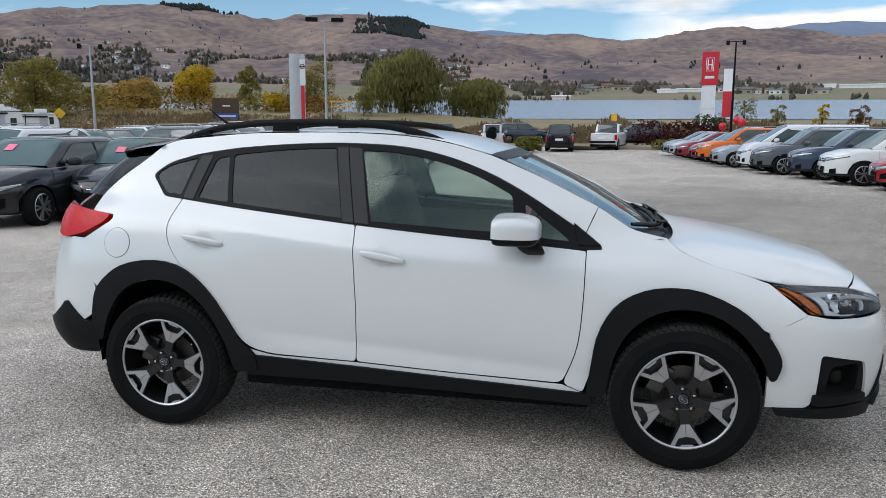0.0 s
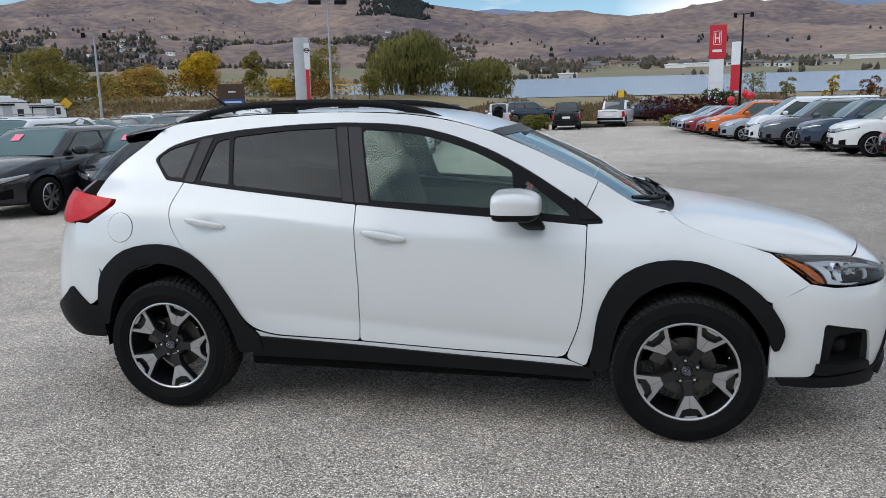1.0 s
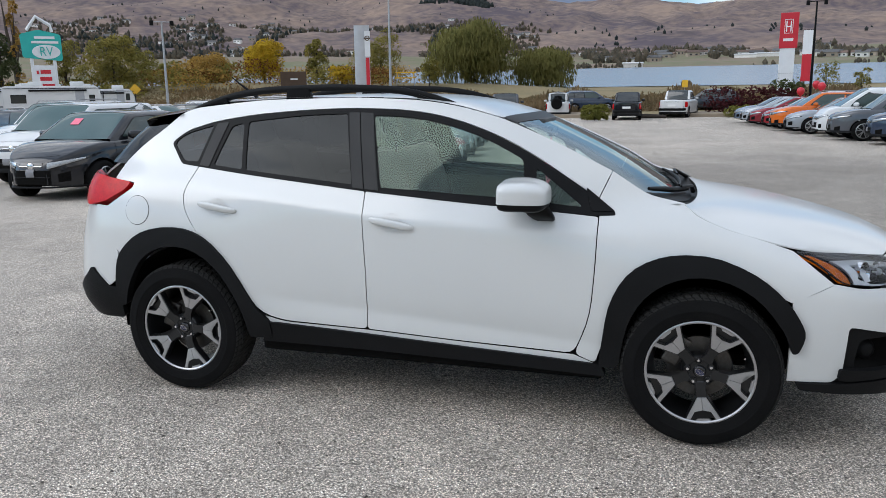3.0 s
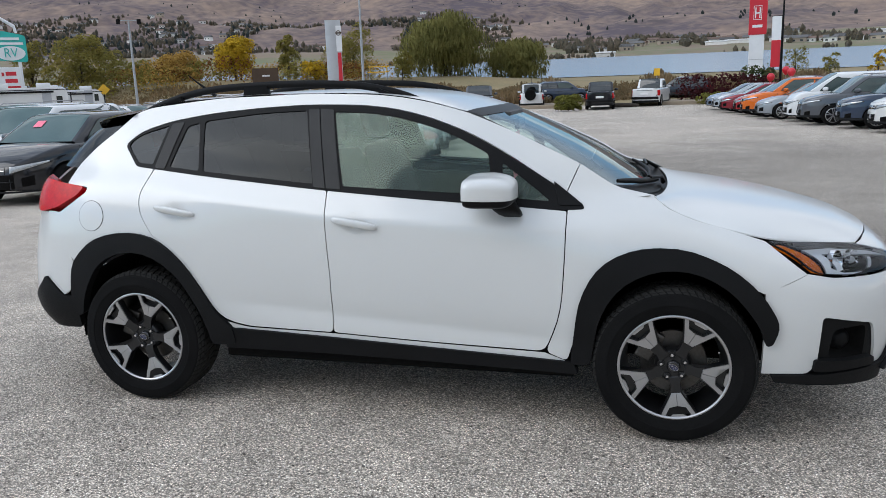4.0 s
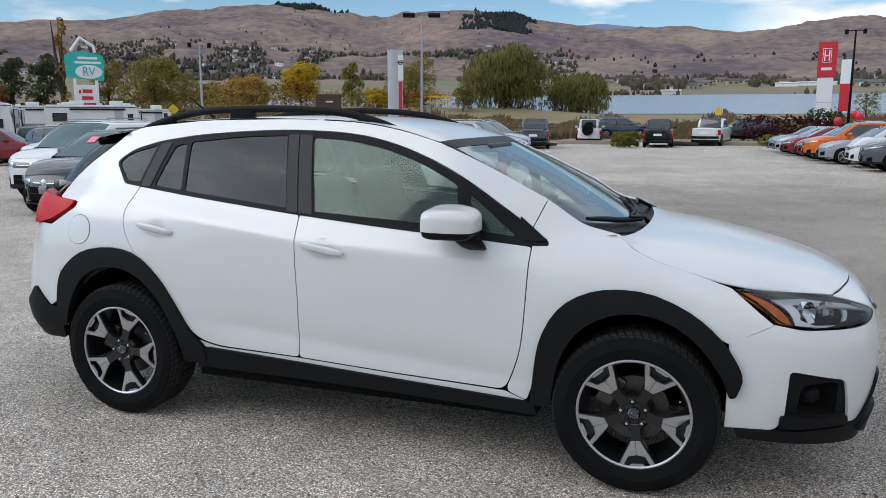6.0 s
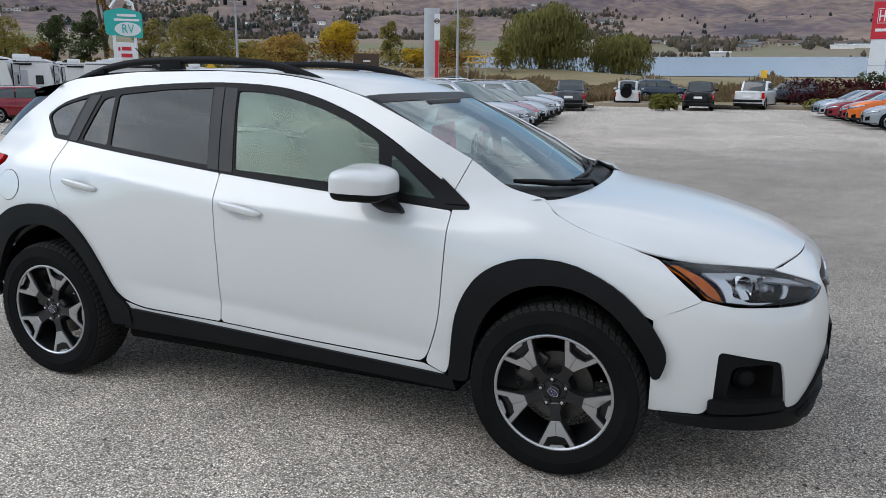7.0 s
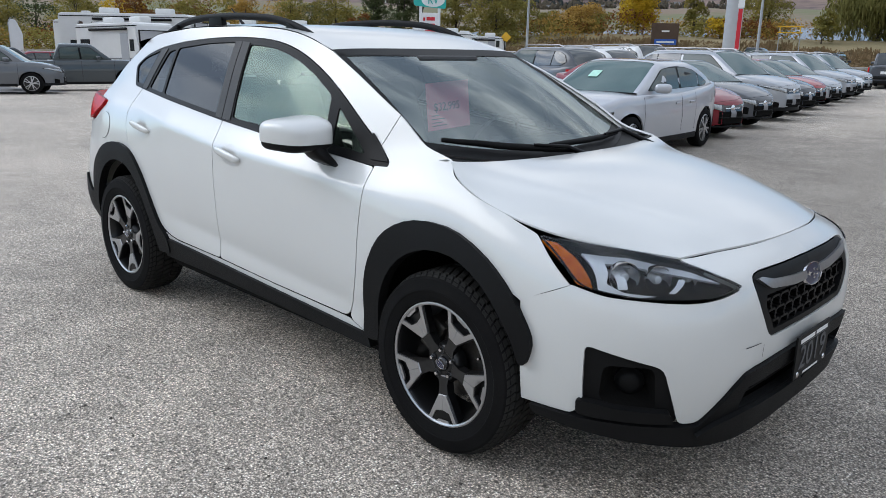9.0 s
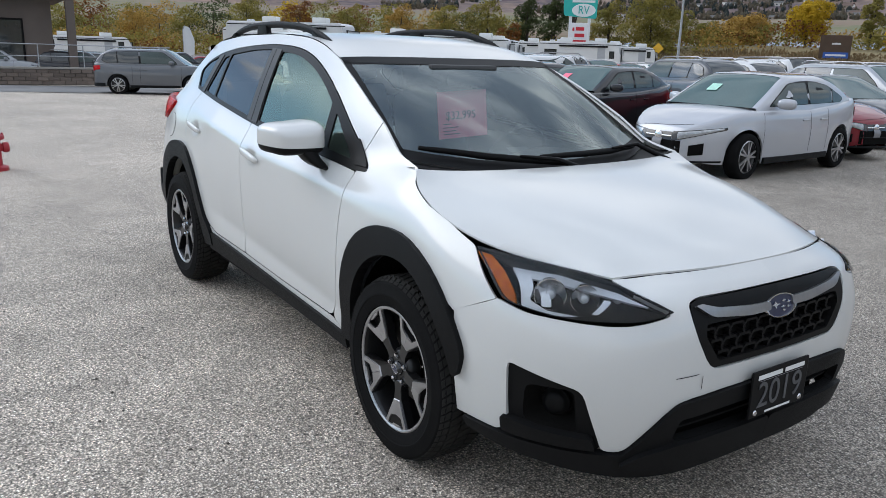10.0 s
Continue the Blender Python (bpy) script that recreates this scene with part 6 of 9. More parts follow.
# ---- parked vehicles ----
M_TINT = surf("dark_car_glass", (0.020, 0.026, 0.027), (0.03, 0.036, 0.037), 3, 0.04, 0, 0, 60, 0.0, spec=0.9)
# Opaque green glass; its paler tone stands for brightness seen through the cabin.
M_TINT2 = surf("green_car_glass", (0.030, 0.045, 0.042), (0.075, 0.10, 0.095), 1.2, 0.03, 0, 0, 60, 0.0, spec=0.4)
# The teal base has sky reflection painted into the windscreens.
M_CARSCREEN = surf("car_windscreen", (0.045, 0.085, 0.085), (0.075, 0.13, 0.125), 1.2, 0.03, 0, 0, 60, 0.0, spec=0.45)
M_LAMP = surf("bright_lamp_glass", (0.55, 0.57, 0.58), (0.25, 0.26, 0.27), 25, 0.08, 0.6, 0.2, 90, 0.5)
M_SILVERRIM = surf("silver_wheel", (0.50, 0.50, 0.51), (0.40, 0.40, 0.41), 8, 0.32, 0.9)
PAINTS = {}


def car_paint(c, metal=0.0):
    key = (c, metal)
    if key not in PAINTS:
        PAINTS[key] = paint("car_paint", c, metal, 0.35)
    return PAINTS[key]


# Shapes: length, width, height, wheel radius, wheelbase, nose height, cowl, belt, tail height, foot and head of the screen, head and foot of the back light.
SHAPES = {
    "sedan": (4.64, 1.78, 1.455, 0.325, 2.70, 0.74, 0.96, 0.955, 1.06, 1.14, 0.28, -0.95, -1.72),
    "hatch": (4.25, 1.80, 1.47, 0.325, 2.63, 0.75, 0.97, 0.97, 1.04, 1.02, 0.25, -1.50, -1.98),
    "coupe": (4.55, 1.80, 1.44, 0.325, 2.70, 0.72, 0.96, 0.97, 1.10, 1.12, 0.25, -0.90, -2.02),
    "suv": (4.65, 1.86, 1.69, 0.360, 2.70, 0.90, 1.09, 1.08, 1.16, 1.16, 0.40, -1.72, -2.18),
    "boxy": (4.20, 1.80, 1.62, 0.345, 2.57, 0.90, 1.06, 1.05, 1.10, 1.14, 0.50, -1.74, -2.00),
    "bigsuv": (4.95, 1.98, 1.80, 0.385, 2.87, 1.00, 1.17, 1.15, 1.18, 1.22, 0.50, -1.97, -2.34),
    "van": (4.75, 1.80, 1.84, 0.330, 3.00, 0.86, 1.14, 1.10, 1.12, 1.62, 0.70, -2.36, -2.44),
    "pickup": (5.60, 1.95, 1.84, 0.400, 3.45, 1.06, 1.20, 1.18, 1.18, 1.24, 0.50, -0.62, -0.88),
    "jeep": (4.30, 1.88, 1.86, 0.415, 2.95, 1.10, 1.18, 1.15, 1.15, 0.64, 0.34, -1.96, -2.06),
}


def spoked(r):
    """A wheel's bright face: rim ring, five double spokes and a cap."""
    bm = bmesh.new()
    n = 40
    for a, b in ((r, r * 0.90),):
        ring = [[bm.verts.new((q * math.cos(2 * math.pi * k / n), -0.004 if q == a else -0.016, q * math.sin(2 * math.pi * k / n))) for k in range(n)] for q in (a, b)]
        for k in range(n):
            bm.faces.new((ring[0][k], ring[0][(k + 1) % n], ring[1][(k + 1) % n], ring[1][k]))
    for k in range(10):
        t = 2 * math.pi * (k // 2) / 5 + (0.20 if k % 2 else -0.20)
        u = 2 * math.pi * (k // 2) / 5 + (0.10 if k % 2 else -0.10)
        p0, p1 = Vector((math.cos(u), 0, math.sin(u))) * r * 0.16, Vector((math.cos(t), 0, math.sin(t))) * r * 0.93
        w = (p1 - p0).normalized().cross(Vector((0, 1, 0))) * r * 0.055
        vs = [bm.verts.new(q) for q in (p0 - w + Vector((0, -0.022, 0)), p1 - w + Vector((0, -0.012, 0)), p1 + w + Vector((0, -0.012, 0)), p0 + w + Vector((0, -0.022, 0)))]
        vb = [bm.verts.new(v.co + Vector((0, 0.02, 0))) for v in vs]
        bm.faces.new(vs)
        for i in range(4):
            bm.faces.new((vs[i], vs[(i + 1) % 4], vb[(i + 1) % 4], vb[i]))
    cap = [bm.verts.new((r * 0.2 * math.cos(2 * math.pi * k / 12), -0.026, r * 0.2 * math.sin(2 * math.pi * k / 12))) for k in range(12)]
    bm.faces.new(cap)
    bmesh.ops.recalc_face_normals(bm, faces=bm.faces[:])
    return bm


CAR_MESHES, SCREENS = {}, {}


def car_meshes(kind):
    """All meshes of one shape of car, built once."""
    if kind in CAR_MESHES:
        return CAR_MESHES[kind]
    L, W, H, R, WB, zn, zc, zb, zt, xf, xh, xr, xe = SHAPES[kind]
    out = {}
    a, b = L / 2, W / 2
    fw, rw = WB / 2 + 0.03, -WB / 2 + 0.03

    pf, pr = (2.9, 4.2) if kind not in ("jeep", "pickup", "van", "boxy", "bigsuv") else (5.0, 6.0)
    tallish = kind in ("suv", "bigsuv", "pickup", "jeep")

    def wide(x):
        q = pf if x > 0 else pr
        return b * (1 - min(1, abs(x / a)) ** q) ** (1 / q)

    if kind in ("pickup", "jeep"):
        line = [(-a, zt - 0.06), (-a + 0.04, zt - 0.01), (-a + 0.12, zt), (-a + 0.5, zt), (xe, zt), (xe + 0.5, (zt + zc) / 2), (xf - 0.1, zc), (a - 0.35, zn + 0.035), (a - 0.10, zn - 0.03), (a, zn - 0.20)]
    else:
        line = [(-a, zt - 0.26), (-a + 0.05, zt - 0.07), (-a + 0.16, zt - 0.005), (max(xe, -a + 0.34), zt), ((xe + xr) / 2 + 0.25, (zt + zb) / 2 + 0.005), ((xr + xh) / 2 + 0.1, zb), (xf - 0.12, zc - 0.005),
                (xf + 0.30 * (a - xf), zc - 0.12 * (zc - zn)), (xf + 0.66 * (a - xf), zn + 0.42 * (zc - zn)), (a - 0.16, zn + 0.0), (a - 0.055, zn - 0.09), (a, zn - 0.26)]
    line_x = [q[0] for q in line]
    tops = {}

    def top(x):
        x = round(min(a, max(-a, x)), 4)
        if x not in tops:
            tops[x] = float(hermite(line_x, [q[1] for q in line], [x])[0])
        return tops[x]

    def low(x):
        z = 0.21 + 0.07 * tallish + 0.10 * min(1, abs(x / a)) ** 9
        for xw in (fw, rw):
            d = abs(x - xw)
            ra = R + 0.05
            if d < ra:
                z = max(z, R + math.sqrt(ra * ra - d * d))
        return z

    xs = [a * math.copysign(abs(math.sin(t)) ** 0.75, t) for t in np.linspace(-math.pi / 2, math.pi / 2, 45)]
    for xw in (fw, rw):
        xs += [xw + (R + 0.05) * math.cos(t) for t in np.linspace(0, math.pi, 15)] + [xw - R - 0.054, xw + R + 0.054]
    xs = sorted(set(round(x, 4) for x in xs))
    xs[0], xs[-1] = -a + 0.001, a - 0.001
    bm = bmesh.new()
    rows = []
    lower = 0.21 + 0.07 * tallish
    for x in xs:
        w, zl, zh = max(wide(x), 0.34 * b), low(x), top(x)
        zl = min(zl, zh - 0.08)
        sec = []
        for yy, f in ((0.965, 0.0), (0.985, 0.14), (0.992, 0.34), (1.0, 0.50), (0.997, 0.64), (0.984, 0.735), (0.979, 0.80), (0.965, 0.90), (0.945, 0.955), (0.915, 0.988), (0.86, 1.0)):
            sec.append((yy * w, max(zl, lower + f * (zh - lower)) if f else zl))
        sec += [(0.55 * w, zh + 0.022), (0.25 * w, zh + 0.03), (0.0, zh + 0.032)]
        rows.append([bm.verts.new((x, -y, z)) for y, z in sec] + [bm.verts.new((x, y, z)) for y, z in sec[-2::-1]])
    for r0, r1 in zip(rows, rows[1:]):
        for j in range(len(r0) - 1):
            bm.faces.new((r0[j], r0[j + 1], r1[j + 1], r1[j]))
    bm.faces.new(rows[0])
    bm.faces.new(rows[-1][::-1])
    bmesh.ops.remove_doubles(bm, verts=bm.verts[:], dist=1e-4)
    bmesh.ops.recalc_face_normals(bm, faces=bm.faces[:])
    tree_of = BVHTree.FromBMesh(bm)
    if kind == "pickup":
        # The load bed is open.
        for f in [f for f in bm.faces if f.normal.z > 0.8 and f.calc_center_median().x < xe - 0.12 and f.calc_center_median().x > -a + 0.12 and abs(f.calc_center_median().y) < 0.8 * b]:
            bm.faces.remove(f)
    out["body"] = finish(bm, "body", M_WHITE, True, 50)
    # Upper body: arched sections from the foot of the back light to the foot of the screen.
    square = kind in ("van", "jeep", "boxy", "pickup", "bigsuv")
    zr, rwid = H, b * (0.80 if square else 0.72)
    belt_w = {"jeep": 0.86, "pickup": 0.84}.get(kind, 0.915)
    mid_r, front_r = H - 0.012 - 0.03 * (not square), H - 0.05
    crest = [(xe, top(xe)), (xe + 0.45 * (xr - xe), top(xe) + 0.56 * (mid_r - top(xe))), (xr, mid_r - (0.06 if kind in ("suv", "hatch") else 0.01)), ((2 * xr + xh) / 3, H - (0.014 if kind in ("suv", "hatch") else 0.002)), ((xr + 2 * xh) / 3, H), (xh, front_r), (xh + 0.5 * (xf - xh), zc + 0.53 * (front_r - zc)), (xf, zc)]
    cx = [q[0] for q in crest]
    gx = list(np.linspace(xe, xr, 9)) + list(np.linspace(xr, xh, 14))[1:] + list(np.linspace(xh, xf, 11))[1:]
    xb = (xf + xe) / 2 + (0.02 if kind != "pickup" else -0.05)
    def arch(x):
        zbase = top(x) - 0.012
        h = max(0.004, min(H - 0.03, float(hermite(cx, [q[1] for q in crest], [x])[0])) + 0.03 - zbase)
        wb = wide(x) * belt_w * (1 - 0.03 * (x > xh) * (x - xh))
        lean = min(1.0, h / (H - zb))
        wt = wb - (b * belt_w - rwid) * lean
        sec = [(wb + (wt - wb) * f + 0.022 * math.sin(math.pi * f) * lean, zbase + h * f * 0.93) for f in (0.0, 0.22, 0.45, 0.68, 0.84)]
        return sec + [(wt * yy + (wb - wt) * 0.16 * yy * (f < 0.9), zbase + h * f) for yy, f in ((0.972, 0.875), (0.925, 0.925), (0.84, 0.958), (0.6, 0.984), (0.3, 0.997), (0.0, 1.0))]

    grid = []
    for x in gx:
        row = [Vector((x, -y, z)) for y, z in arch(x)]
        grid.append(row + [Vector((q.x, -q.y, q.z)) for q in row[-2::-1]])
    grid = np.array([[tuple(q) for q in r] for r in grid])
    du, dv = np.gradient(grid, axis=0), np.gradient(grid, axis=1)
    nrm = np.cross(dv, du)
    nrm /= np.maximum(np.linalg.norm(nrm, axis=2, keepdims=True), 1e-9)
    ni, nj = grid.shape[:2]
    if nrm[ni // 2, nj // 2, 2] < 0:
        nrm = -nrm
    groups = {}
    last = nj - 2
    inset = 7 if kind in ("pickup", "jeep", "bigsuv") else 6
    for i in range(ni - 1):
        x = (gx[i] + gx[i + 1]) / 2
        for j in range(nj - 1):
            k = min(j, last - j)
            if k >= 6 and x > xh + 0.02:
                key = "windscreen"
            elif k >= inset and x < xr - 0.01 and kind != "van":
                key = "rear_window"
            else:
                key = "roof"
            groups.setdefault(key, []).append((i, j))
    for key, cells in groups.items():
        ids, vs, ns, fs = {}, [], [], []
        sink = 0.006 if "window" in key or key == "windscreen" else 0.0
        for i, j in cells:
            face = []
            for c in ((i, j), (i, j + 1), (i + 1, j + 1), (i + 1, j)):
                if c not in ids:
                    ids[c] = len(vs)
                    vs.append(tuple(grid[c] - nrm[c] * sink * (0.6 if 0 < c[1] < nj - 1 else 0.0)))
                    ns.append(tuple(nrm[c]))
                face.append(ids[c])
            fs.append(face)
        me = mesh_of(key, vs, fs, M_WHITE if key == "roof" else (M_CARSCREEN if key == "windscreen" else M_TINT))
        n0 = Vector(np.cross(np.subtract(vs[fs[0][1]], vs[fs[0][0]]), np.subtract(vs[fs[0][2]], vs[fs[0][0]])))
        if n0.dot(Vector(ns[fs[0][0]])) < 0:
            me.flip_normals()
        me.normals_split_custom_set_from_vertices(ns)
        out[key] = me

    def flank(q):
        """The upper body's side, by length and height."""
        def width(x, z):
            sec = arch(min(xf, max(xe, x)))
            return float(np.interp(z, [p[1] for p in sec], [p[0] for p in sec]))
        pos, nor = [], []
        for x, z in q:
            y, e = width(x, z), 0.02
            pos.append((x, -y, z))
            nor.append((-(width(x + e, z) - width(x - e, z)) / (2 * e), -1.0, -(width(x, z + e) - width(x, z - e)) / (2 * e)))
        nor = np.array(nor)
        return np.array(pos), nor / np.linalg.norm(nor, axis=1, keepdims=True)

    def crest_z(x):
        return float(hermite(cx, [q[1] for q in crest], [x])[0])

    def clipped(poly, x0, x1):
        """The part of an outline between two uprights that lean with the screen."""
        for lim, side in ((x0, 1), (x1, -1)):
            out_p = []
            for (ax, az), (bx, bz) in zip(poly, poly[1:] + poly[:1]):
                fa, fb = side * (ax - lim - 0.10 * (zb - az)), side * (bx - lim - 0.10 * (zb - bz))
                if fa >= 0:
                    out_p.append((ax, az))
                if fa * fb < 0:
                    t = fa / (fa - fb)
                    out_p.append((ax + t * (bx - ax), az + t * (bz - az)))
            poly = out_p
            if len(poly) < 3:
                return []
        return poly

    # The window line: up the screen pillar, along under the roof and down the rear pillar to the belt.
    rail_d = 0.10 if not square else 0.13
    a_line = [(xf - 0.30, zb + 0.045)] + [(x - 0.13, crest_z(x) - 0.045) for x in np.linspace(xh + 0.62 * (xf - xh), xh + 0.12, 4)]
    roof_line = [(x, crest_z(x) - rail_d) for x in np.linspace(xh - 0.12, xr + 0.35, 4)]
    rear = {"sedan": [(xr + 0.02, H - 0.155), (xr - 0.25, H - 0.26), (xr - 0.47, zb + 0.15), (xr - 0.36, zb + 0.085)],
            "coupe": [(xr - 0.05, H - 0.165), (xr - 0.35, H - 0.27), (xr - 0.62, zb + 0.17), (xr - 0.45, zb + 0.10)],
            "hatch": [(xr + 0.22, H - 0.135), (xr + 0.02, H - 0.22), (xr - 0.10, zb + 0.16), (xr + 0.12, zb + 0.07)],
            "pickup": [(xr + 0.06, H - 0.17), (xr - 0.02, H - 0.22), (xr - 0.04, zb + 0.06)],
            "van": [(xh - 0.72, H - 0.25), (xh - 0.80, zb + 0.06)]}.get(kind, [(xr + 0.10, H - 0.15), (xr - 0.10, H - 0.24), (xr - 0.20, zb + 0.17), (xr - 0.02, zb + 0.075)])
    if kind == "van":
        roof_line = [(xh - 0.12, H - 0.22)]
    dlo = a_line + roof_line + rear
    mid_d = np.mean(dlo, 0)
    shrunk = [tuple(np.array(p) + (mid_d - p) / np.linalg.norm(mid_d - p) * 0.028) for p in dlo]
    cut_x = xb if kind != "van" else -9.0
    panes = [clipped(shrunk, cut_x + 0.035, 9.0)]
    if kind != "van":
        back_cut = {"sedan": xr - 0.06, "coupe": xr - 0.05, "suv": xr + 0.42, "bigsuv": xr + 0.62, "boxy": xr + 0.45, "hatch": xr + 0.42}.get(kind, -9.0)
        panes += [clipped(shrunk, back_cut + 0.02, cut_x - 0.035), clipped(shrunk, -9.0, back_cut - 0.02)]
    for s, flip in ((1, False), (-1, True)):
        out[f"window_trim{s}"] = sheet_mesh("window_trim", rounded(dlo, 0.05, 0.08), flank, M_TRIM, mirror=flip, off=0.003, lip=0.006, res=0.16)
        for k, pane in enumerate(panes):
            if len(pane) > 2 and max(p[0] for p in pane) - min(p[0] for p in pane) > 0.08:
                out[f"side_window{k}{s}"] = sheet_mesh("side_window", rounded(pane, 0.03, 0.08), flank, M_TINT if k and kind in ("suv", "bigsuv", "jeep") else M_TINT2, mirror=flip, off=0.0065, lip=0.002, res=0.16)

    def band(t0, t1, z0a, z0b, z1a, z1b, off, mtl, name, n=9):
        """A patch laid on the body; angles round the plan from the nose."""
        bm = bmesh.new()
        cols = []
        for i, t in enumerate(np.linspace(t0, t1, n)):
            c, s = math.cos(t), math.sin(t)
            q = pf if c > 0 else pr
            x, y = a * math.copysign(abs(c) ** (2 / q), c), b * math.copysign(abs(s) ** (2 / q), s)
            nx, ny = math.copysign(abs(x / a) ** (q - 1), x) / a, math.copysign(abs(y / b) ** (q - 1), y) / b
            k = math.hypot(nx, ny)
            d = Vector((nx / k, ny / k, 0))
            f = i / (n - 1)
            za, zz = z0a + (z0b - z0a) * f, z1a + (z1b - z1a) * f
            col = []
            for g, o in ((0.0, -0.02), (0.0, off * 0.7), (0.33, off), (0.67, off), (1.0, off * 0.6), (1.0, -0.02)):
                p = Vector((x, y, za + (zz - za) * g))
                hit = tree_of.ray_cast(p + d * 0.4, -d, 1.2)[0] or p
                col.append(bm.verts.new(hit + d * o))
            cols.append(col)
        for q0, q1 in zip(cols, cols[1:]):
            for j in range(5):
                bm.faces.new((q0[j], q0[j + 1], q1[j + 1], q1[j]))
        bmesh.ops.recalc_face_normals(bm, faces=bm.faces[:])
        return finish(bm, name, mtl, True, 60)

    hz = zn - 0.05
    tall = 0.5 if kind in ("pickup", "jeep", "bigsuv") else 0.0
    car_like = kind in ("sedan", "coupe", "hatch")
    for s in (1, -1):
        if kind == "jeep":
            out[f"headlamp{s}"] = band(s * 0.10, s * 0.24, hz - 0.22, hz - 0.22, hz - 0.06, hz - 0.06, 0.03, M_LAMP, "headlamp")
        else:
            out[f"lamp_surround{s}"] = band(s * 0.13, s * 0.84, hz - 0.16, hz + 0.01, hz - 0.03, hz + 0.045, 0.008, M_GLOSSBLACK, "lamp_surround", 14)
            out[f"headlamp{s}"] = band(s * 0.20, s * 0.80, hz - 0.135, hz + 0.010, hz - 0.035, hz + 0.036, 0.013, M_LAMP, "headlamp", 12)
        if kind in ("pickup", "jeep"):
            out[f"tail_lamp{s}"] = band(s * (math.pi - 0.62), s * (math.pi - 1.05), zt - 0.46, zt - 0.46, zt - 0.10, zt - 0.10, 0.014, M_REDLENS, "tail_lamp", 6)
        else:
            out[f"tail_lamp{s}"] = band(s * (math.pi - 0.16), s * (math.pi - 0.80), zt - 0.33 - 0.1 * tall, zt - 0.24, zt - 0.12, zt - 0.10, 0.012, M_REDLENS, "tail_lamp", 12)
        # A near-black patch on the body paints in a recess's shade.
        out[f"fog_recess{s}"] = band(s * 0.36, s * 0.56, 0.34 + 0.1 * tall, 0.36, 0.48 + 0.1 * tall, 0.52 + 0.1 * tall, 0.008, M_VOID, "fog_recess")
    out["grille"] = band(-0.125, 0.125, hz - 0.15 - 0.25 * tall, hz - 0.15 - 0.25 * tall, hz - 0.04, hz - 0.04, 0.012, M_GLOSSBLACK, "grille")
    out["grille_bar"] = band(-0.12, 0.12, hz - 0.105, hz - 0.105, hz - 0.085, hz - 0.085, 0.020, M_CHROME, "grille_bar")
    lg = (0.25, 0.31, 0.54) if car_like else (0.20, 0.36, 0.56 + 0.1 * tall)
    out["lower_grille"] = band(-lg[0], lg[0], lg[1], lg[1], lg[2], lg[2], 0.010, M_VOID, "lower_grille", 15)
    out["grille_slat"] = band(-lg[0] * 0.95, lg[0] * 0.95, (lg[1] + lg[2]) / 2 - 0.012, (lg[1] + lg[2]) / 2 - 0.012, (lg[1] + lg[2]) / 2 + 0.012, (lg[1] + lg[2]) / 2 + 0.012, 0.016, M_CLAD, "grille_slat", 15)
    out["number_plate"] = band(-0.028, 0.028, 0.43, 0.43, 0.56, 0.56, 0.03, M_GREYPRINT, "number_plate", 4)
    out["rear_plate"] = band(math.pi - 0.018, math.pi + 0.018, zt - 0.42, zt - 0.42, zt - 0.28, zt - 0.28, 0.03, M_PAPER, "rear_plate", 4)
    out["bonnet_joint"] = band(-0.42, 0.42, hz + 0.012, hz + 0.075, hz + 0.016, hz + 0.079, 0.003, M_VOID, "bonnet_joint", 20)
    badge = lathe("badge", [(0.0, 0.012), (0.05, 0.010), (0.062, 0.0)], M_CHROME, 18, "x")
    badge.transform(Matrix.Translation((tree_of.ray_cast(Vector((a + 0.5, 0, hz - 0.095)), Vector((-1, 0, 0)))[0] or Vector((a, 0, hz))) + Vector((0.016, 0, 0))))
    out["badge"] = badge
    if kind in ("suv", "bigsuv", "jeep", "boxy", "pickup"):
        out["front_skirt"] = band(-0.95, 0.95, 0.28, 0.29, 0.37, 0.36, 0.014, M_CLAD, "front_skirt", 24)
        out["rear_skirt"] = band(math.pi - 0.95, math.pi + 0.95, 0.29, 0.29, 0.44, 0.42, 0.014, M_CLAD, "rear_skirt", 24)
    else:
        out["front_skirt"] = band(-0.8, 0.8, 0.235, 0.25, 0.27, 0.275, 0.012, M_CLAD, "front_skirt", 24)
        out["rear_skirt"] = band(math.pi - 0.7, math.pi + 0.7, 0.27, 0.28, 0.40, 0.36, 0.012, M_CLAD, "rear_skirt", 24)
    # Sill, door joints and handles.
    zl = 0.22 + 0.06 * (kind in ("suv", "bigsuv", "pickup", "jeep"))
    x0, x1 = rw + R + 0.08, fw - R - 0.08
    for s in (1, -1):
        y0, y1 = sorted((s * b * 0.93, s * b * 0.985))
        out[f"sill{s}"] = boxes("sill", M_CLAD, (x0, x1, y0, y1, zl - 0.02, zl + 0.075), bevel=0.012)
    joints = [x1 + 0.05, xb] + ([x0 + 0.10] if kind not in ("pickup",) else [xe + 0.05])
    for i, xj in enumerate(joints):
        w = wide(xj)
        for s in (1, -1):
            bm = bmesh.new()
            prev = None
            for f, y in ((0.14, 0.985), (0.34, 0.992), (0.50, 1.0), (0.64, 0.997), (0.735, 0.984), (0.80, 0.979), (0.90, 0.965), (0.955, 0.945)):
                z = lower + f * (top(xj) - lower)
                cur = [bm.verts.new((xj + d, s * (y * w + 0.0025), z)) for d in (-0.004, 0.004)]
                if prev:
                    bm.faces.new((prev[0], prev[1], cur[1], cur[0]))
                prev = cur
            bmesh.ops.recalc_face_normals(bm, faces=bm.faces[:])
            out[f"door_joint{i}{s}"] = finish(bm, "door_joint", M_VOID)
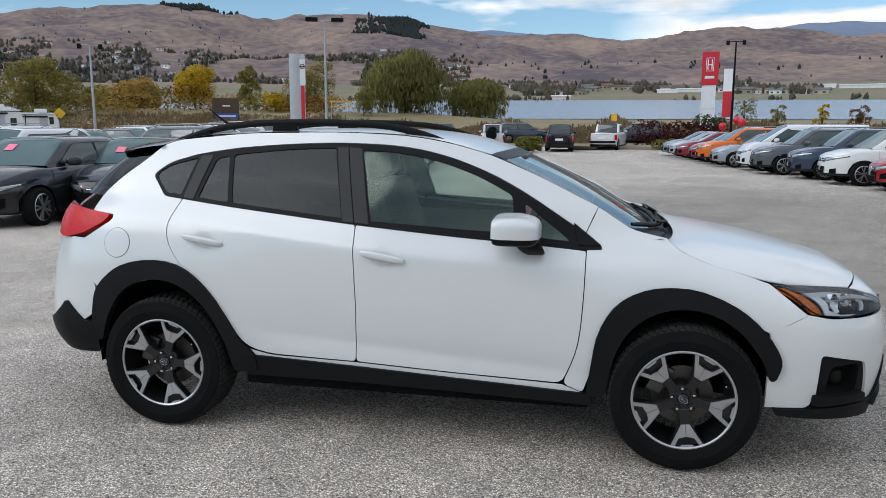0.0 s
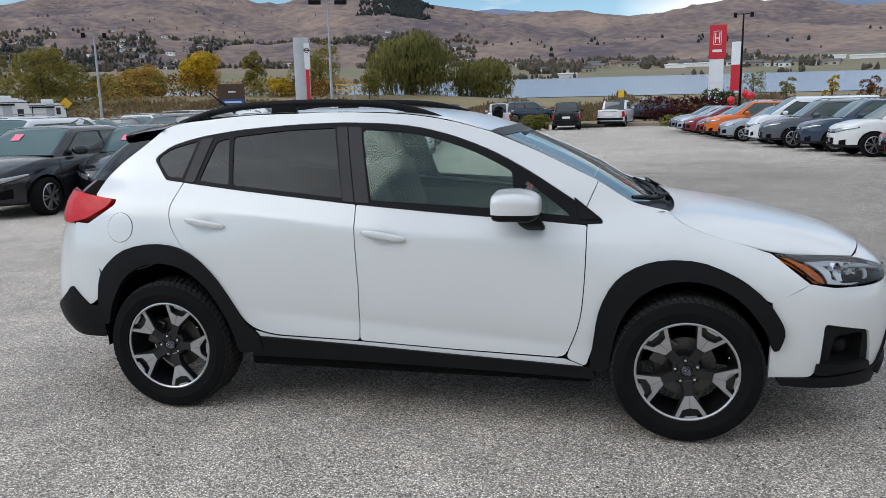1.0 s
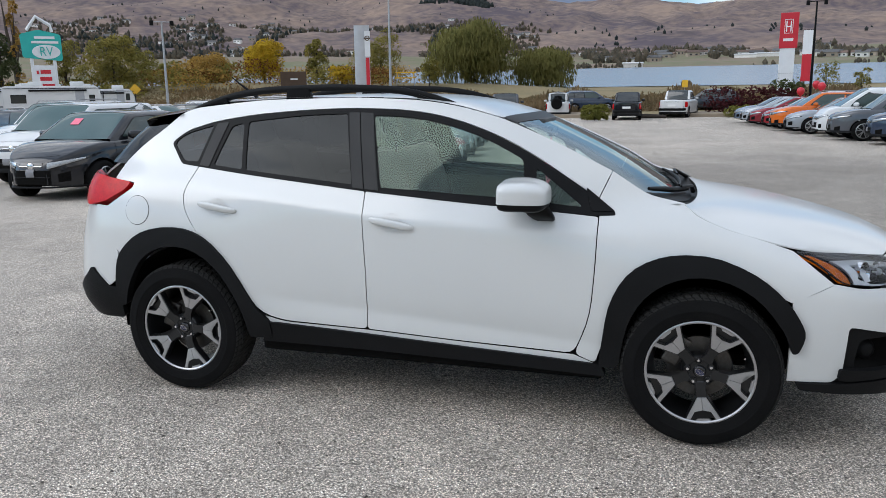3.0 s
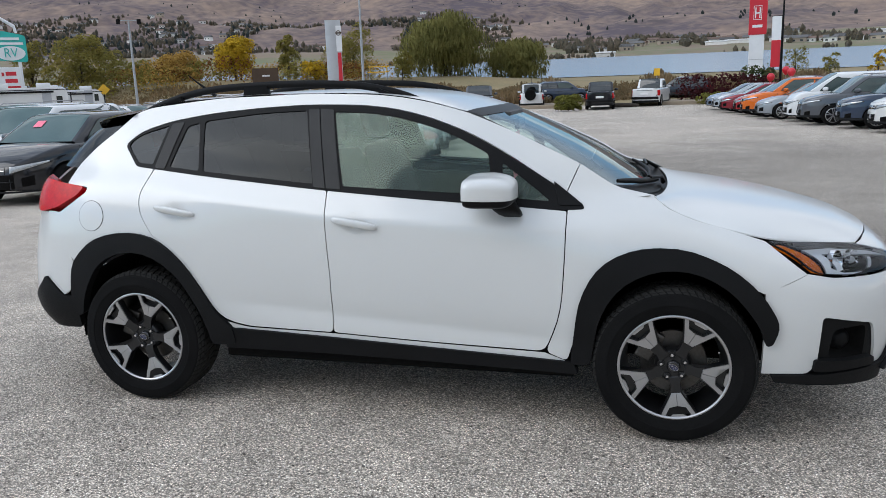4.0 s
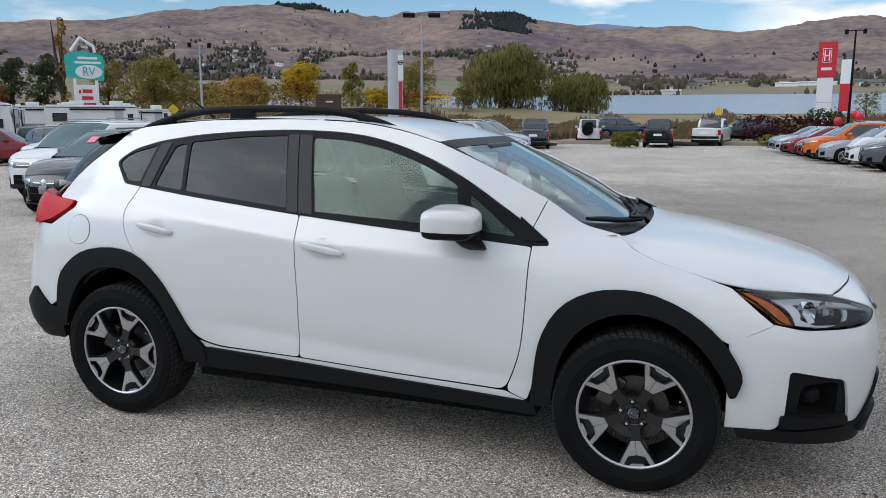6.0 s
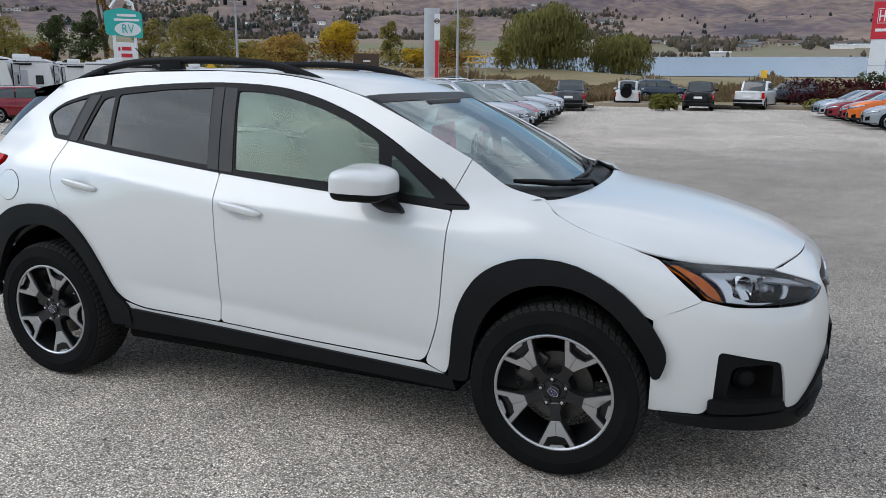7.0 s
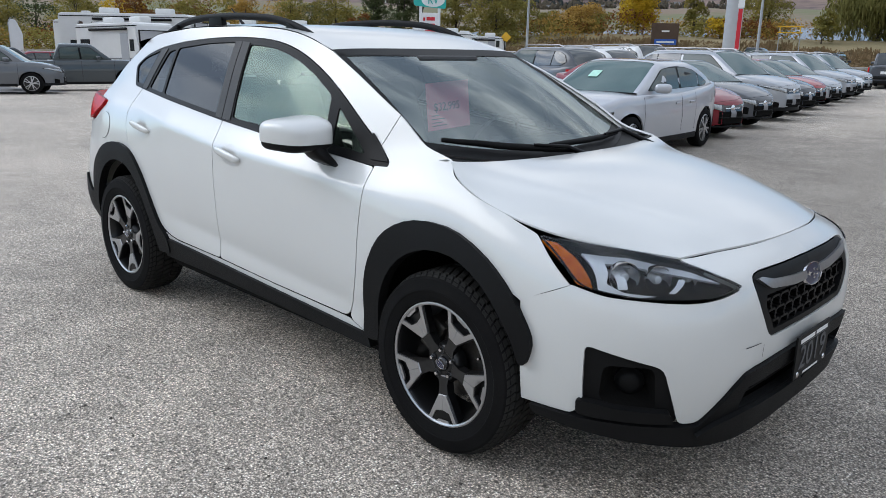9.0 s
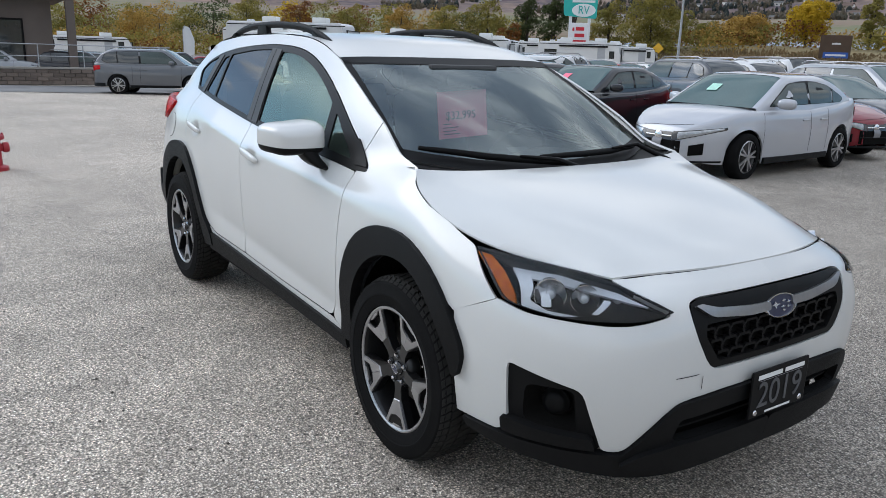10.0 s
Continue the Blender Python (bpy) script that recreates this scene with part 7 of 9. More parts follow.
    for i, xj in enumerate(joints[1:]):
        zh = lower + 0.79 * (zb - lower)
        for s in (1, -1):
            y = s * (wide(xj + 0.15) * 0.979 - 0.012)
            out[f"door_handle{i}{s}"] = boxes("door_handle", M_WHITE, (xj + 0.06, xj + 0.26, min(y, y + s * 0.035), max(y, y + s * 0.035), zh - 0.015, zh + 0.015), bevel=0.012, smooth=True)
    for s in (1, -1):
        bm = bmesh.new()
        bmesh.ops.create_uvsphere(bm, u_segments=14, v_segments=9, radius=1)
        for v in bm.verts:
            c = Vector([math.copysign(abs(q) ** 0.7, q) for q in v.co])
            v.co = Vector((xf - 0.50 + (0.075 - 0.03 * s * c.y) * c.x - 0.03 * s * c.y, s * (b + 0.05) + 0.12 * c.y, zc + 0.085 + 0.075 * c.z))
        out[f"mirror{s}"] = finish(bm, "mirror", M_WHITE, True, 60)
    if kind in ("suv", "bigsuv"):
        for s in (1, -1):
            out[f"roof_rail{s}"] = tube("roof_rail", [(xh - 0.12, s * rwid * 0.86, zr - 0.03), (xh - 0.3, s * rwid * 0.88, zr + 0.045), (xr + 0.3, s * rwid * 0.88, zr + 0.045), (xr + 0.12, s * rwid * 0.86, zr - 0.02)], 0.018, M_SATIN, 6)
    if kind == "pickup":
        out["load_bed"] = boxes("load_bed", M_CLAD, (-a + 0.10, xe - 0.10, -b * 0.80, b * 0.80, 0.72, 0.76))
        out["tailgate_line"] = band(math.pi - 0.13, math.pi + 0.13, zt - 0.12, zt - 0.12, zt - 0.10, zt - 0.10, 0.012, M_VOID, "tailgate_line")
        out["rear_bumper"] = band(math.pi - 0.7, math.pi + 0.7, 0.50, 0.50, 0.66, 0.66, 0.06, M_CLAD, "rear_bumper", 16)
    if kind == "jeep":
        out["spare_wheel"] = lathe("spare_wheel", [(0.0, -0.13), (0.22, -0.13), (0.24, -0.16), (0.36, -0.17), (0.40, -0.13), (0.41, 0.0), (0.36, 0.06), (0.0, 0.06)], M_RUBBER, 30, "x")
        out["spare_wheel"].transform(Matrix.Translation((-a - 0.07, 0.08, 1.05)))
        for s in (1, -1):
            for xw in (fw, rw):
                out[f"mudguard{s}{xw > 0}"] = boxes("mudguard", M_CLAD, (xw - 0.56, xw + 0.56, min(s * b * 0.8, s * (b + 0.10)), max(s * b * 0.8, s * (b + 0.10)), 0.86, 0.92), bevel=0.03)
    out["underside"] = boxes("underside", M_VOID, (rw - R - 0.1, fw + R + 0.0, -b * 0.78, b * 0.78, zl + 0.01, 0.58), (-a + 0.3, a - 0.35, -b * 0.5, b * 0.5, zl + 0.02, 0.5), bevel=0.03)
    tw = 0.105
    out["_tyre"] = lathe("tyre", [(R * 0.70, -tw * 0.8), (R * 0.74, -tw), (R * 0.88, -tw * 1.04), (R * 0.97, -tw * 0.9), (R, -tw * 0.7), (R, tw * 0.7), (R * 0.97, tw * 0.9), (R * 0.7, tw), (R * 0.66, tw * 0.8)], M_RUBBER, 36)
    out["_disc"] = lathe("wheel_dish", [(0.0, -tw * 0.35), (R * 0.6, -tw * 0.35), (R * 0.67, -tw * 0.75)], M_RIMBLACK, 30)
    sp = spoked(R * 0.73)
    out["_rim"] = finish(sp, "rim", M_SILVERRIM)
    out["_rim"].transform(Matrix.Translation((0, -tw * 0.78, 0)))
    i0 = min(range(ni), key=lambda i: abs(gx[i] - (xh + 0.45 * (xf - xh))))
    SCREENS[kind] = (Vector(grid[i0, nj // 2 - 1]), Vector(nrm[i0, nj // 2 - 1]))
    CAR_MESHES[kind] = (out, (fw, rw, R, b * 0.965 - tw))
    return CAR_MESHES[kind]


PAINTED = ("body", "roof", "mirror", "door_handle")


def parked_car(kind, x, y, heading, colour, label, category="car", name="parked_car", metal=0.0, group="", sheet_colour=None, z=0.0, s=1.0, roof_colour=None):
    """A parked vehicle that stands at (x, y) and faces heading, in degrees from +x."""
    meshes, (fw, rw, R, wy) = car_meshes(kind)
    ob = thing(name, label, category, on_lot(x, y, heading, z) @ Matrix.Scale(s, 4), group)
    mtl = car_paint(colour, metal)
    for key, me in meshes.items():
        if key.startswith("_"):
            continue
        base = me.name.split(".")[0]
        if base in PAINTED:
            m2 = car_paint(roof_colour, 0.0) if roof_colour and base == "roof" else mtl
            pk = (kind, key, m2.name)
            if pk not in PAINTS:
                PAINTS[pk] = me.copy()
                PAINTS[pk].name = base
                PAINTS[pk].materials.clear()
                PAINTS[pk].materials.append(m2)
            me = PAINTS[pk]
        part(base, me, ob)
    for xw in (fw, rw):
        for sd in (-1, 1):
            turn = Matrix.Translation((xw, sd * wy * (1.0 if xw > 0 else 1.02), R)) @ (Matrix() if sd < 0 else Matrix.Rotation(math.pi, 4, "Z")) @ Matrix.Rotation(xw * 1.7 + x, 4, "Y")
            w = part("wheel", meshes["_tyre"], ob, "", turn)
            part("wheel_dish", meshes["_disc"], w)
            part("rim", meshes["_rim"], w)
    L, W, H, _, _, zn, zc, zb, zt, xf, xh, xr, xe = SHAPES[kind]
    if sheet_colour:
        at, n = SCREENS[kind]
        side = Vector((0, 1, 0))
        up = n.cross(side).normalized()
        m = Matrix.Translation(at + n * 0.008) @ Matrix((n, side, up)).transposed().to_4x4()
        part("price_sheet", boxes("price_sheet", sheet_colour, (-0.001, 0.001, -0.085, 0.085, -0.10, 0.10)), ob, "price sheet on the windscreen", m)
    return ob


WHITE, SILVER, GREY, DARK, BLACK = (0.66, 0.66, 0.655), (0.36, 0.375, 0.40), (0.085, 0.09, 0.10), (0.030, 0.034, 0.042), (0.010, 0.011, 0.014)
RED, NAVY, ORANGE, MAROON, BLUEGREY = (0.30, 0.012, 0.02), (0.03, 0.045, 0.075), (0.62, 0.13, 0.012), (0.20, 0.012, 0.022), (0.17, 0.21, 0.27)
M_GREENSHEET = surf("pale_green_paper", (0.45, 0.75, 0.62), None, 12, 0.7)

# The two dark and silver cars next to the crossover, nose towards the aisle.
parked_car("sedan", -3.75, 8.65, -85.5, (0.47, 0.48, 0.51), "silver saloon with a price sheet behind its windscreen", metal=0.35, sheet_colour=M_GREENSHEET)
parked_car("sedan", -8.1, 9.6, -78, BLACK, "black saloon parked beside a silver saloon", metal=0.2, sheet_colour=M_PINK)
parked_car("hatch", -9.2, 8.0, -85, BLACK, "black hatchback with a pink price sheet, parked beside others", metal=0.2, sheet_colour=M_PINK)
parked_car("boxy", -11.6, 10.0, -86, WHITE, "white boxy hatchback in a row of parked cars")
parked_car("bigsuv", -17.0, 15.5, -84, WHITE, "white four-wheel drive behind a black hatchback")
parked_car("pickup", -31.8, 27.0, 38, (0.06, 0.065, 0.07), "dark grey pickup truck near the trailers", "pickup truck", metal=0.3)
parked_car("suv", -30.5, 23.5, 30, MAROON, "dark red sport utility car near the trailers")
# Row with noses to the wide aisle.
ROW = [("sedan", MAROON, "dark red saloon in a row of used cars", 0.2), ("coupe", GREY, "dark grey hatchback saloon in a row", 0.3), ("suv", SILVER, "silver estate in a row of used cars", 0.4), ("sedan", DARK, "dark grey saloon in a row of used cars", 0.3), ("hatch", RED, "bright red hatchback in a row of used cars", 0.2),
       ("coupe", SILVER, "silver coupe in a row of used cars", 0.4), ("suv", SILVER, "pale silver crossover in a row of used cars", 0.4), ("sedan", WHITE, "white saloon at the end of a row", 0.0), ("suv", SILVER, "silver crossover at the end of a row", 0.4)]
for i, (kind, col, lab, metal) in enumerate(ROW):
    parked_car(kind, -5.5 - 0.47 * i, 12.2 + 2.62 * i, -11 + (i * 37 % 5 - 2), col, lab, metal=metal, group="row beside the wide aisle")
BACK = [("suv", GREY, 0.3), ("suv", WHITE, 0.0), ("bigsuv", WHITE, 0.0), ("suv", SILVER, 0.4), ("sedan", DARK, 0.3), ("suv", WHITE, 0.0), ("bigsuv", DARK, 0.2), ("suv", MAROON, 0.2), ("suv", SILVER, 0.4)]
NAMES = {WHITE: "white", SILVER: "silver", GREY: "grey", DARK: "dark grey", MAROON: "dark red", RED: "red", NAVY: "navy blue", BLACK: "black"}
for i, (kind, col, metal) in enumerate(BACK):
    parked_car(kind, -11.8 - 0.5 * i, 17.0 + 2.65 * i, 168 + (i * 23 % 5 - 2), col, f"{NAMES[col]} car backed onto another row", metal=metal, group="back row of used cars")
for i, (kind, col, metal) in enumerate([("suv", DARK, 0.2), ("suv", GREY, 0.3), ("bigsuv", BLACK, 0.2), ("suv", RED, 0.2), ("suv", WHITE, 0.0), ("sedan", SILVER, 0.4), ("suv", DARK, 0.2), ("bigsuv", WHITE, 0.0), ("suv", GREY, 0.3)]):
    parked_car(kind, -22.5 - 0.6 * i, 20.0 + 2.7 * i, -10 + (i * 31 % 7 - 3), col, f"{NAMES[col]} car in a far row near the trailers", metal=metal, group="far row of used cars")
# The row across the aisle.
RIGHT = [("hatch", RED, "red hatchback in a long row of cars", 0.2), ("suv", (0.66, 0.65, 0.62), "champagne white crossover in a long row", 0.1), ("suv", NAVY, "navy blue crossover in a long row", 0.2), ("suv", GREY, "grey crossover in a long row of cars", 0.3), ("van", WHITE, "white delivery van in a row of cars", 0.0),
         ("sedan", (0.28, 0.30, 0.32), "grey saloon in a long row of cars", 0.4), ("suv", ORANGE, "bright orange crossover in a long row", 0.2), ("hatch", RED, "red hatchback beside an orange crossover", 0.2), ("sedan", MAROON, "dark red saloon in a long row", 0.2), ("sedan", SILVER, "silver saloon far along a row", 0.4), ("sedan", BLUEGREY, "blue-grey saloon at a row's end", 0.4)]
for i, (kind, col, lab, metal) in enumerate(RIGHT):
    j = i - 1
    back = (0.3, 0.3, 0.4, 0.1, 0.45)[i] if i < 5 else 0.0
    parked_car(kind, 9.5 - 0.5 * j + 0.02 * j * j + back, 21.4 + 2.48 * j, 182 + (i * 29 % 5 - 2), col, lab, metal=metal, group="row across the aisle")
# Far side of the car park.
parked_car("jeep", -7.6, 55.5, 97, WHITE, "white off-road car with a spare wheel behind", "off-road car", metal=0.0, roof_colour=(0.6, 0.6, 0.6))
parked_car("suv", -5.9, 60.5, 20, NAVY, "navy blue car behind a green bush", metal=0.3)
parked_car("pickup", -2.15, 50.8, 92, BLACK, "black pickup truck seen from behind", "pickup truck", metal=0.2)
parked_car("pickup", 1.25, 55.0, 80, WHITE, "white pickup truck on a gravel verge", "pickup truck", s=1.05)
parked_car("pickup", -9.4, 44.8, 100, GREY, "dark grey pickup truck with red tail lamps", "pickup truck", metal=0.3)
parked_car("bigsuv", -15.2, 52.5, 98, DARK, "dark sport utility car by the verge", metal=0.2)
parked_car("pickup", -24.0, 61.5, 10, DARK, "dark pickup truck beyond the verge", "pickup truck", metal=0.2)
parked_car("sedan", 12.5, 63.0, 175, WHITE, "white saloon beyond a red hedge")
parked_car("suv", 3.6, 62.5, 170, DARK, "dark crossover beyond a red hedge", metal=0.2)
# Towards the trailers.
parked_car("suv", -27.6, 5.9, 62, (0.13, 0.135, 0.145), "grey crossover standing across the drive", metal=0.3)
parked_car("pickup", -29.8, 9.7, 70, (0.06, 0.07, 0.075), "dark grey-green pickup truck by the trailers", "pickup truck", metal=0.3)
parked_car("suv", -41.5, 5.5, 78, (0.04, 0.04, 0.045), "dark crossover by the stone wall", metal=0.2)
for i, (kind, col, metal) in enumerate([("suv", SILVER, 0.4), ("sedan", WHITE, 0), ("suv", GREY, 0.3), ("pickup", DARK, 0.2), ("suv", MAROON, 0.2), ("sedan", GREY, 0.3), ("suv", DARK, 0.2), ("bigsuv", WHITE, 0)]):
    parked_car(kind, -42 - 1.0 * (i % 3), 1.5 + 3.0 * i, 80 + i * 3, col, f"{NAMES[col]} car far off by the trailers", metal=metal, group="cars by the trailers")

# ---- trees and plants ----
def foliage(name, *cols):
    m = bpy.data.materials.new(name)
    m.use_nodes = True
    n, l = m.node_tree.nodes, m.node_tree.links
    p = n["Principled BSDF"]
    geo, ramp = n.new("ShaderNodeNewGeometry"), n.new("ShaderNodeValToRGB")
    e = ramp.color_ramp.elements
    e[0].color, e[1].color = (*cols[0], 1), (*cols[-1], 1)
    for i, c in enumerate(cols[1:-1]):
        x = e.new((i + 1) / (len(cols) - 1))
        x.color = (*c, 1)
    coord, patch, blend = n.new("ShaderNodeTexCoord"), n.new("ShaderNodeTexNoise"), n.new("ShaderNodeMath")
    patch.inputs["Scale"].default_value, patch.inputs["Detail"].default_value = 0.45, 3.0
    blend.operation, blend.inputs[1].default_value = "MULTIPLY_ADD", 0.35
    spread = n.new("ShaderNodeMapRange")
    spread.inputs["From Min"].default_value, spread.inputs["From Max"].default_value, spread.inputs["To Max"].default_value = 0.3, 0.7, 0.65
    l.new(coord.outputs["Object"], patch.inputs["Vector"])
    l.new(patch.outputs["Fac"], spread.inputs["Value"])
    l.new(geo.outputs["Random Per Island"], blend.inputs[0])
    l.new(spread.outputs["Result"], blend.inputs[2])
    l.new(blend.outputs["Value"], ramp.inputs["Fac"])
    l.new(ramp.outputs["Color"], p.inputs["Base Color"])
    thin, both = n.new("ShaderNodeBsdfTranslucent"), n.new("ShaderNodeMixShader")
    both.inputs["Fac"].default_value = 0.4
    l.new(ramp.outputs["Color"], thin.inputs["Color"])
    l.new(p.outputs["BSDF"], both.inputs[1])
    l.new(thin.outputs["BSDF"], both.inputs[2])
    l.new(both.outputs["Shader"], n["Material Output"].inputs["Surface"])
    p.inputs["Roughness"].default_value, p.inputs["Specular IOR Level"].default_value = 0.8, 0.15
    return m


F_WILLOW = foliage("willow_leaves", (0.115, 0.115, 0.035), (0.16, 0.155, 0.047), (0.215, 0.195, 0.062), (0.14, 0.138, 0.04))
F_OLIVE = foliage("olive_leaves", (0.15, 0.145, 0.04), (0.25, 0.215, 0.055), (0.36, 0.27, 0.06))
F_YELLOW = foliage("yellow_leaves", (0.46, 0.29, 0.02), (0.60, 0.40, 0.03), (0.30, 0.22, 0.025))
F_ORANGE = foliage("orange_leaves", (0.36, 0.20, 0.045), (0.45, 0.28, 0.07), (0.27, 0.18, 0.05))
F_GREEN = foliage("dark_green_leaves", (0.04, 0.058, 0.024), (0.07, 0.088, 0.034), (0.10, 0.105, 0.04))
F_RED = foliage("dark_red_leaves", (0.045, 0.010, 0.014), (0.075, 0.018, 0.02), (0.10, 0.035, 0.025))
F_BUSH = foliage("bush_leaves", (0.13, 0.14, 0.03), (0.21, 0.20, 0.045), (0.09, 0.10, 0.025))
F_REED = foliage("dry_reeds", (0.30, 0.22, 0.12), (0.22, 0.15, 0.08), (0.17, 0.125, 0.07), (0.13, 0.11, 0.05))
F_RUST = foliage("rust_leaves", (0.16, 0.065, 0.02), (0.22, 0.09, 0.025), (0.11, 0.06, 0.025))
M_BARK = surf("grey_bark", (0.07, 0.055, 0.042), (0.04, 0.032, 0.026), 3, 0.95, 0, 0.6, 20)
rng = np.random.default_rng(7)


def leaf_cloud(name, centres, radii, count, size, mtl, droop=0.0):
    """Many small leaves on and in a set of lobes, with gaps between."""
    centres, radii = np.array(centres), np.array(radii)
    w = radii.prod(1) ** 0.66
    pick = rng.choice(len(centres), count, p=w / w.sum())
    d = rng.normal(size=(count, 3))
    d /= np.linalg.norm(d, axis=1)[:, None]
    d[:, 2] = np.where(d[:, 2] < -0.55, -d[:, 2], d[:, 2])
    rad = rng.uniform(0.55, 1.06, count) ** 0.7
    pos = centres[pick] + d * rad[:, None] * radii[pick]
    keep = np.array([noise.noise(Vector(q * (0.9 / max(size * 2.2, 0.3)))) for q in pos]) > -0.12
    pos = pos[keep]
    n = len(pos)
    a = rng.normal(size=(n, 3))
    a[:, 2] *= 0.5
    a /= np.linalg.norm(a, axis=1)[:, None]
    b = np.cross(a, rng.normal(size=(n, 3)))
    b /= np.linalg.norm(b, axis=1)[:, None]
    s = size * rng.uniform(0.6, 1.4, n)[:, None]
    if droop:
        b = b * 0.25 + np.array([0, 0, -1.0])
        verts = np.stack([pos - a * s * 0.35, pos + a * s * 0.35, pos + a * s * 0.2 + b * s * droop, pos - a * s * 0.2 + b * s * droop], 1)
    else:
        verts = np.stack([pos - a * s * 0.6, pos - b * s * 0.42, pos + a * s * 0.6, pos + b * s * 0.42], 1)
    # Leaves face outwards, and shade softly with the lobe that they grow on.
    out = (d / radii[pick])[keep]
    out /= np.linalg.norm(out, axis=1)[:, None]
    mid = pos - centres.mean(0)
    mid /= np.linalg.norm(mid, axis=1)[:, None] + 1e-6
    out = out * 0.6 + mid * 0.6 + rng.normal(size=(n, 3)) * 0.22 + np.array([0, 0, 0.25])
    out /= np.linalg.norm(out, axis=1)[:, None]
    face_n = np.cross(verts[:, 1] - verts[:, 0], verts[:, 3] - verts[:, 0])
    turn = (face_n * out).sum(1) < 0
    verts[turn] = verts[turn][:, ::-1]
    faces = np.arange(n * 4).reshape(n, 4)
    me = mesh_of(name, verts.reshape(-1, 3), faces.tolist(), mtl, True)
    me.normals_split_custom_set_from_vertices(np.repeat(out, 4, 0).tolist())
    return me


def tree(x, y, z, height, spread, mtl, label, lobes=9, count=2600, leaf=0.36, droop=0.0, slim=1.0, trunk=0.08, name="tree"):
    """A tapered trunk with limbs and a crown of many small leaves."""
    ob = thing(name, label, "tree", Matrix.Translation((x, y, z)))
    lean = rng.uniform(-0.04, 0.04, 2) * height
    bm_pts = [(0, 0, -0.3), (lean[0] * 0.3, lean[1] * 0.3, height * 0.25), (lean[0], lean[1], height * 0.6), (lean[0] * 1.3, lean[1] * 1.3, height * 0.88)]
    r0 = height * 0.028
    part("trunk", tube("trunk", bm_pts, [r0, r0 * 0.8, r0 * 0.45, r0 * 0.12], M_BARK, 7), ob)
    centres, radii = [], []
    for k in range(lobes):
        t = 2 * math.pi * k / lobes * 2.4 + rng.uniform(-0.4, 0.4)
        h = height * (trunk + (0.90 - trunk) * ((k + 0.6) / lobes) ** 0.9)
        f = math.sin(math.pi * min(0.97, max(0.2, (h / height) ** 0.85))) ** 0.7
        q = spread * 0.62 * f * rng.uniform(0.55, 1.0) * slim
        c = (q * math.cos(t), q * math.sin(t), h)
        centres.append(c)
        rr = spread * rng.uniform(0.36, 0.55) * (0.6 + 0.5 * f)
        radii.append((rr * slim, rr * slim, rr * rng.uniform(0.75, 1.05)))
        if k % 2 == 0:
            part("limb", tube("limb", [(lean[0] * 0.4, lean[1] * 0.4, h * 0.45), (c[0] * 0.5, c[1] * 0.5, h * 0.75), (c[0] * 0.95, c[1] * 0.95, h)], [r0 * 0.4, r0 * 0.25, r0 * 0.08], M_BARK, 5), ob)
    # Small twigs of leaf break up the outline.
    for k in range(lobes * 3):
        c, r = centres[k % lobes], radii[k % lobes]
        d = rng.normal(size=3)
        d /= np.linalg.norm(d)
        d[2] = abs(d[2]) if k % 3 else d[2]
        centres.append(tuple(np.array(c) + d * np.array(r) * 0.85))
        radii.append(tuple(np.array(r) * rng.uniform(0.28, 0.5)))
    part("crown", leaf_cloud("crown", centres, radii, int(count * 3.6), leaf * 0.46, mtl, droop * 2.2), ob)
    return ob


def out_at(az, d):
    return EYE0[0] + d * math.sin(radians(az)), EYE0[1] + d * math.cos(radians(az))


def z_at(x, y):
    return float(land(np.array([[float(x)]]), np.array([[float(y)]]))[0, 0])


def tree_at(az, d, top, width, mtl, label, **more):
    """A tree whose head stands top degrees high and whose crown is width degrees wide, d metres off."""
    x, y = out_at(az, d)
    z = z_at(x, y)
    h = 1.6 + d * math.tan(radians(top)) - z
    return tree(x, y, z, h, d * math.tan(radians(width / 2)), mtl, label, **more)


tree_at(-14.6, 112, 4.25, 7.0, F_WILLOW, "broad green willow with hanging branches", lobes=22, count=9000, leaf=0.40, droop=1.0, trunk=0.06, name="willow_tree")
tree_at(-9.3, 118, 2.75, 5.2, F_WILLOW, "low green willow by the lake", lobes=18, count=6000, leaf=0.38, droop=1.0, trunk=0.06, name="willow_tree")
tree_at(-21.2, 118, 3.95, 4.4, F_OLIVE, "olive green tree behind a tall sign", lobes=12, count=4200)
tree_at(-17.6, 104, 2.3, 1.9, F_OLIVE, "small yellowing tree by the willow", lobes=7, count=1500, leaf=0.34)
tree_at(-25.8, 116, 4.15, 2.2, F_OLIVE, "tall slim olive tree", lobes=10, count=2600, slim=0.9)
tree_at(-23.9, 108, 1.9, 2.2, F_YELLOW, "low yellow shrub on the bank", lobes=6, count=1200, leaf=0.34, trunk=0.05)
tree_at(-29.4, 112, 3.62, 3.7, F_YELLOW, "bright yellow autumn tree on a grassy bank", lobes=13, count=5200, leaf=0.40)
tree_at(-33.2, 118, 2.55, 3.9, F_ORANGE, "orange autumn shrubs on a grassy bank", lobes=11, count=4200, leaf=0.40, trunk=0.04)
tree_at(-35.8, 124, 2.35, 2.4, F_OLIVE, "olive shrub on a grassy bank", lobes=8, count=2000, trunk=0.05)
tree_at(-39.3, 112, 3.85, 4.4, F_OLIVE, "olive green tree turning yellow", lobes=13, count=5000, leaf=0.42)
tree_at(-37.4, 126, 3.1, 2.6, F_OLIVE, "olive tree behind others", lobes=8, count=2200)
tree_at(-42.2, 116, 3.65, 3.0, F_OLIVE, "rounded olive tree near a road sign", lobes=10, count=3400)
tree_at(-46.0, 108, 4.15, 2.8, F_GREEN, "tall dark green tree behind a sign", lobes=11, count=4200, slim=0.9)
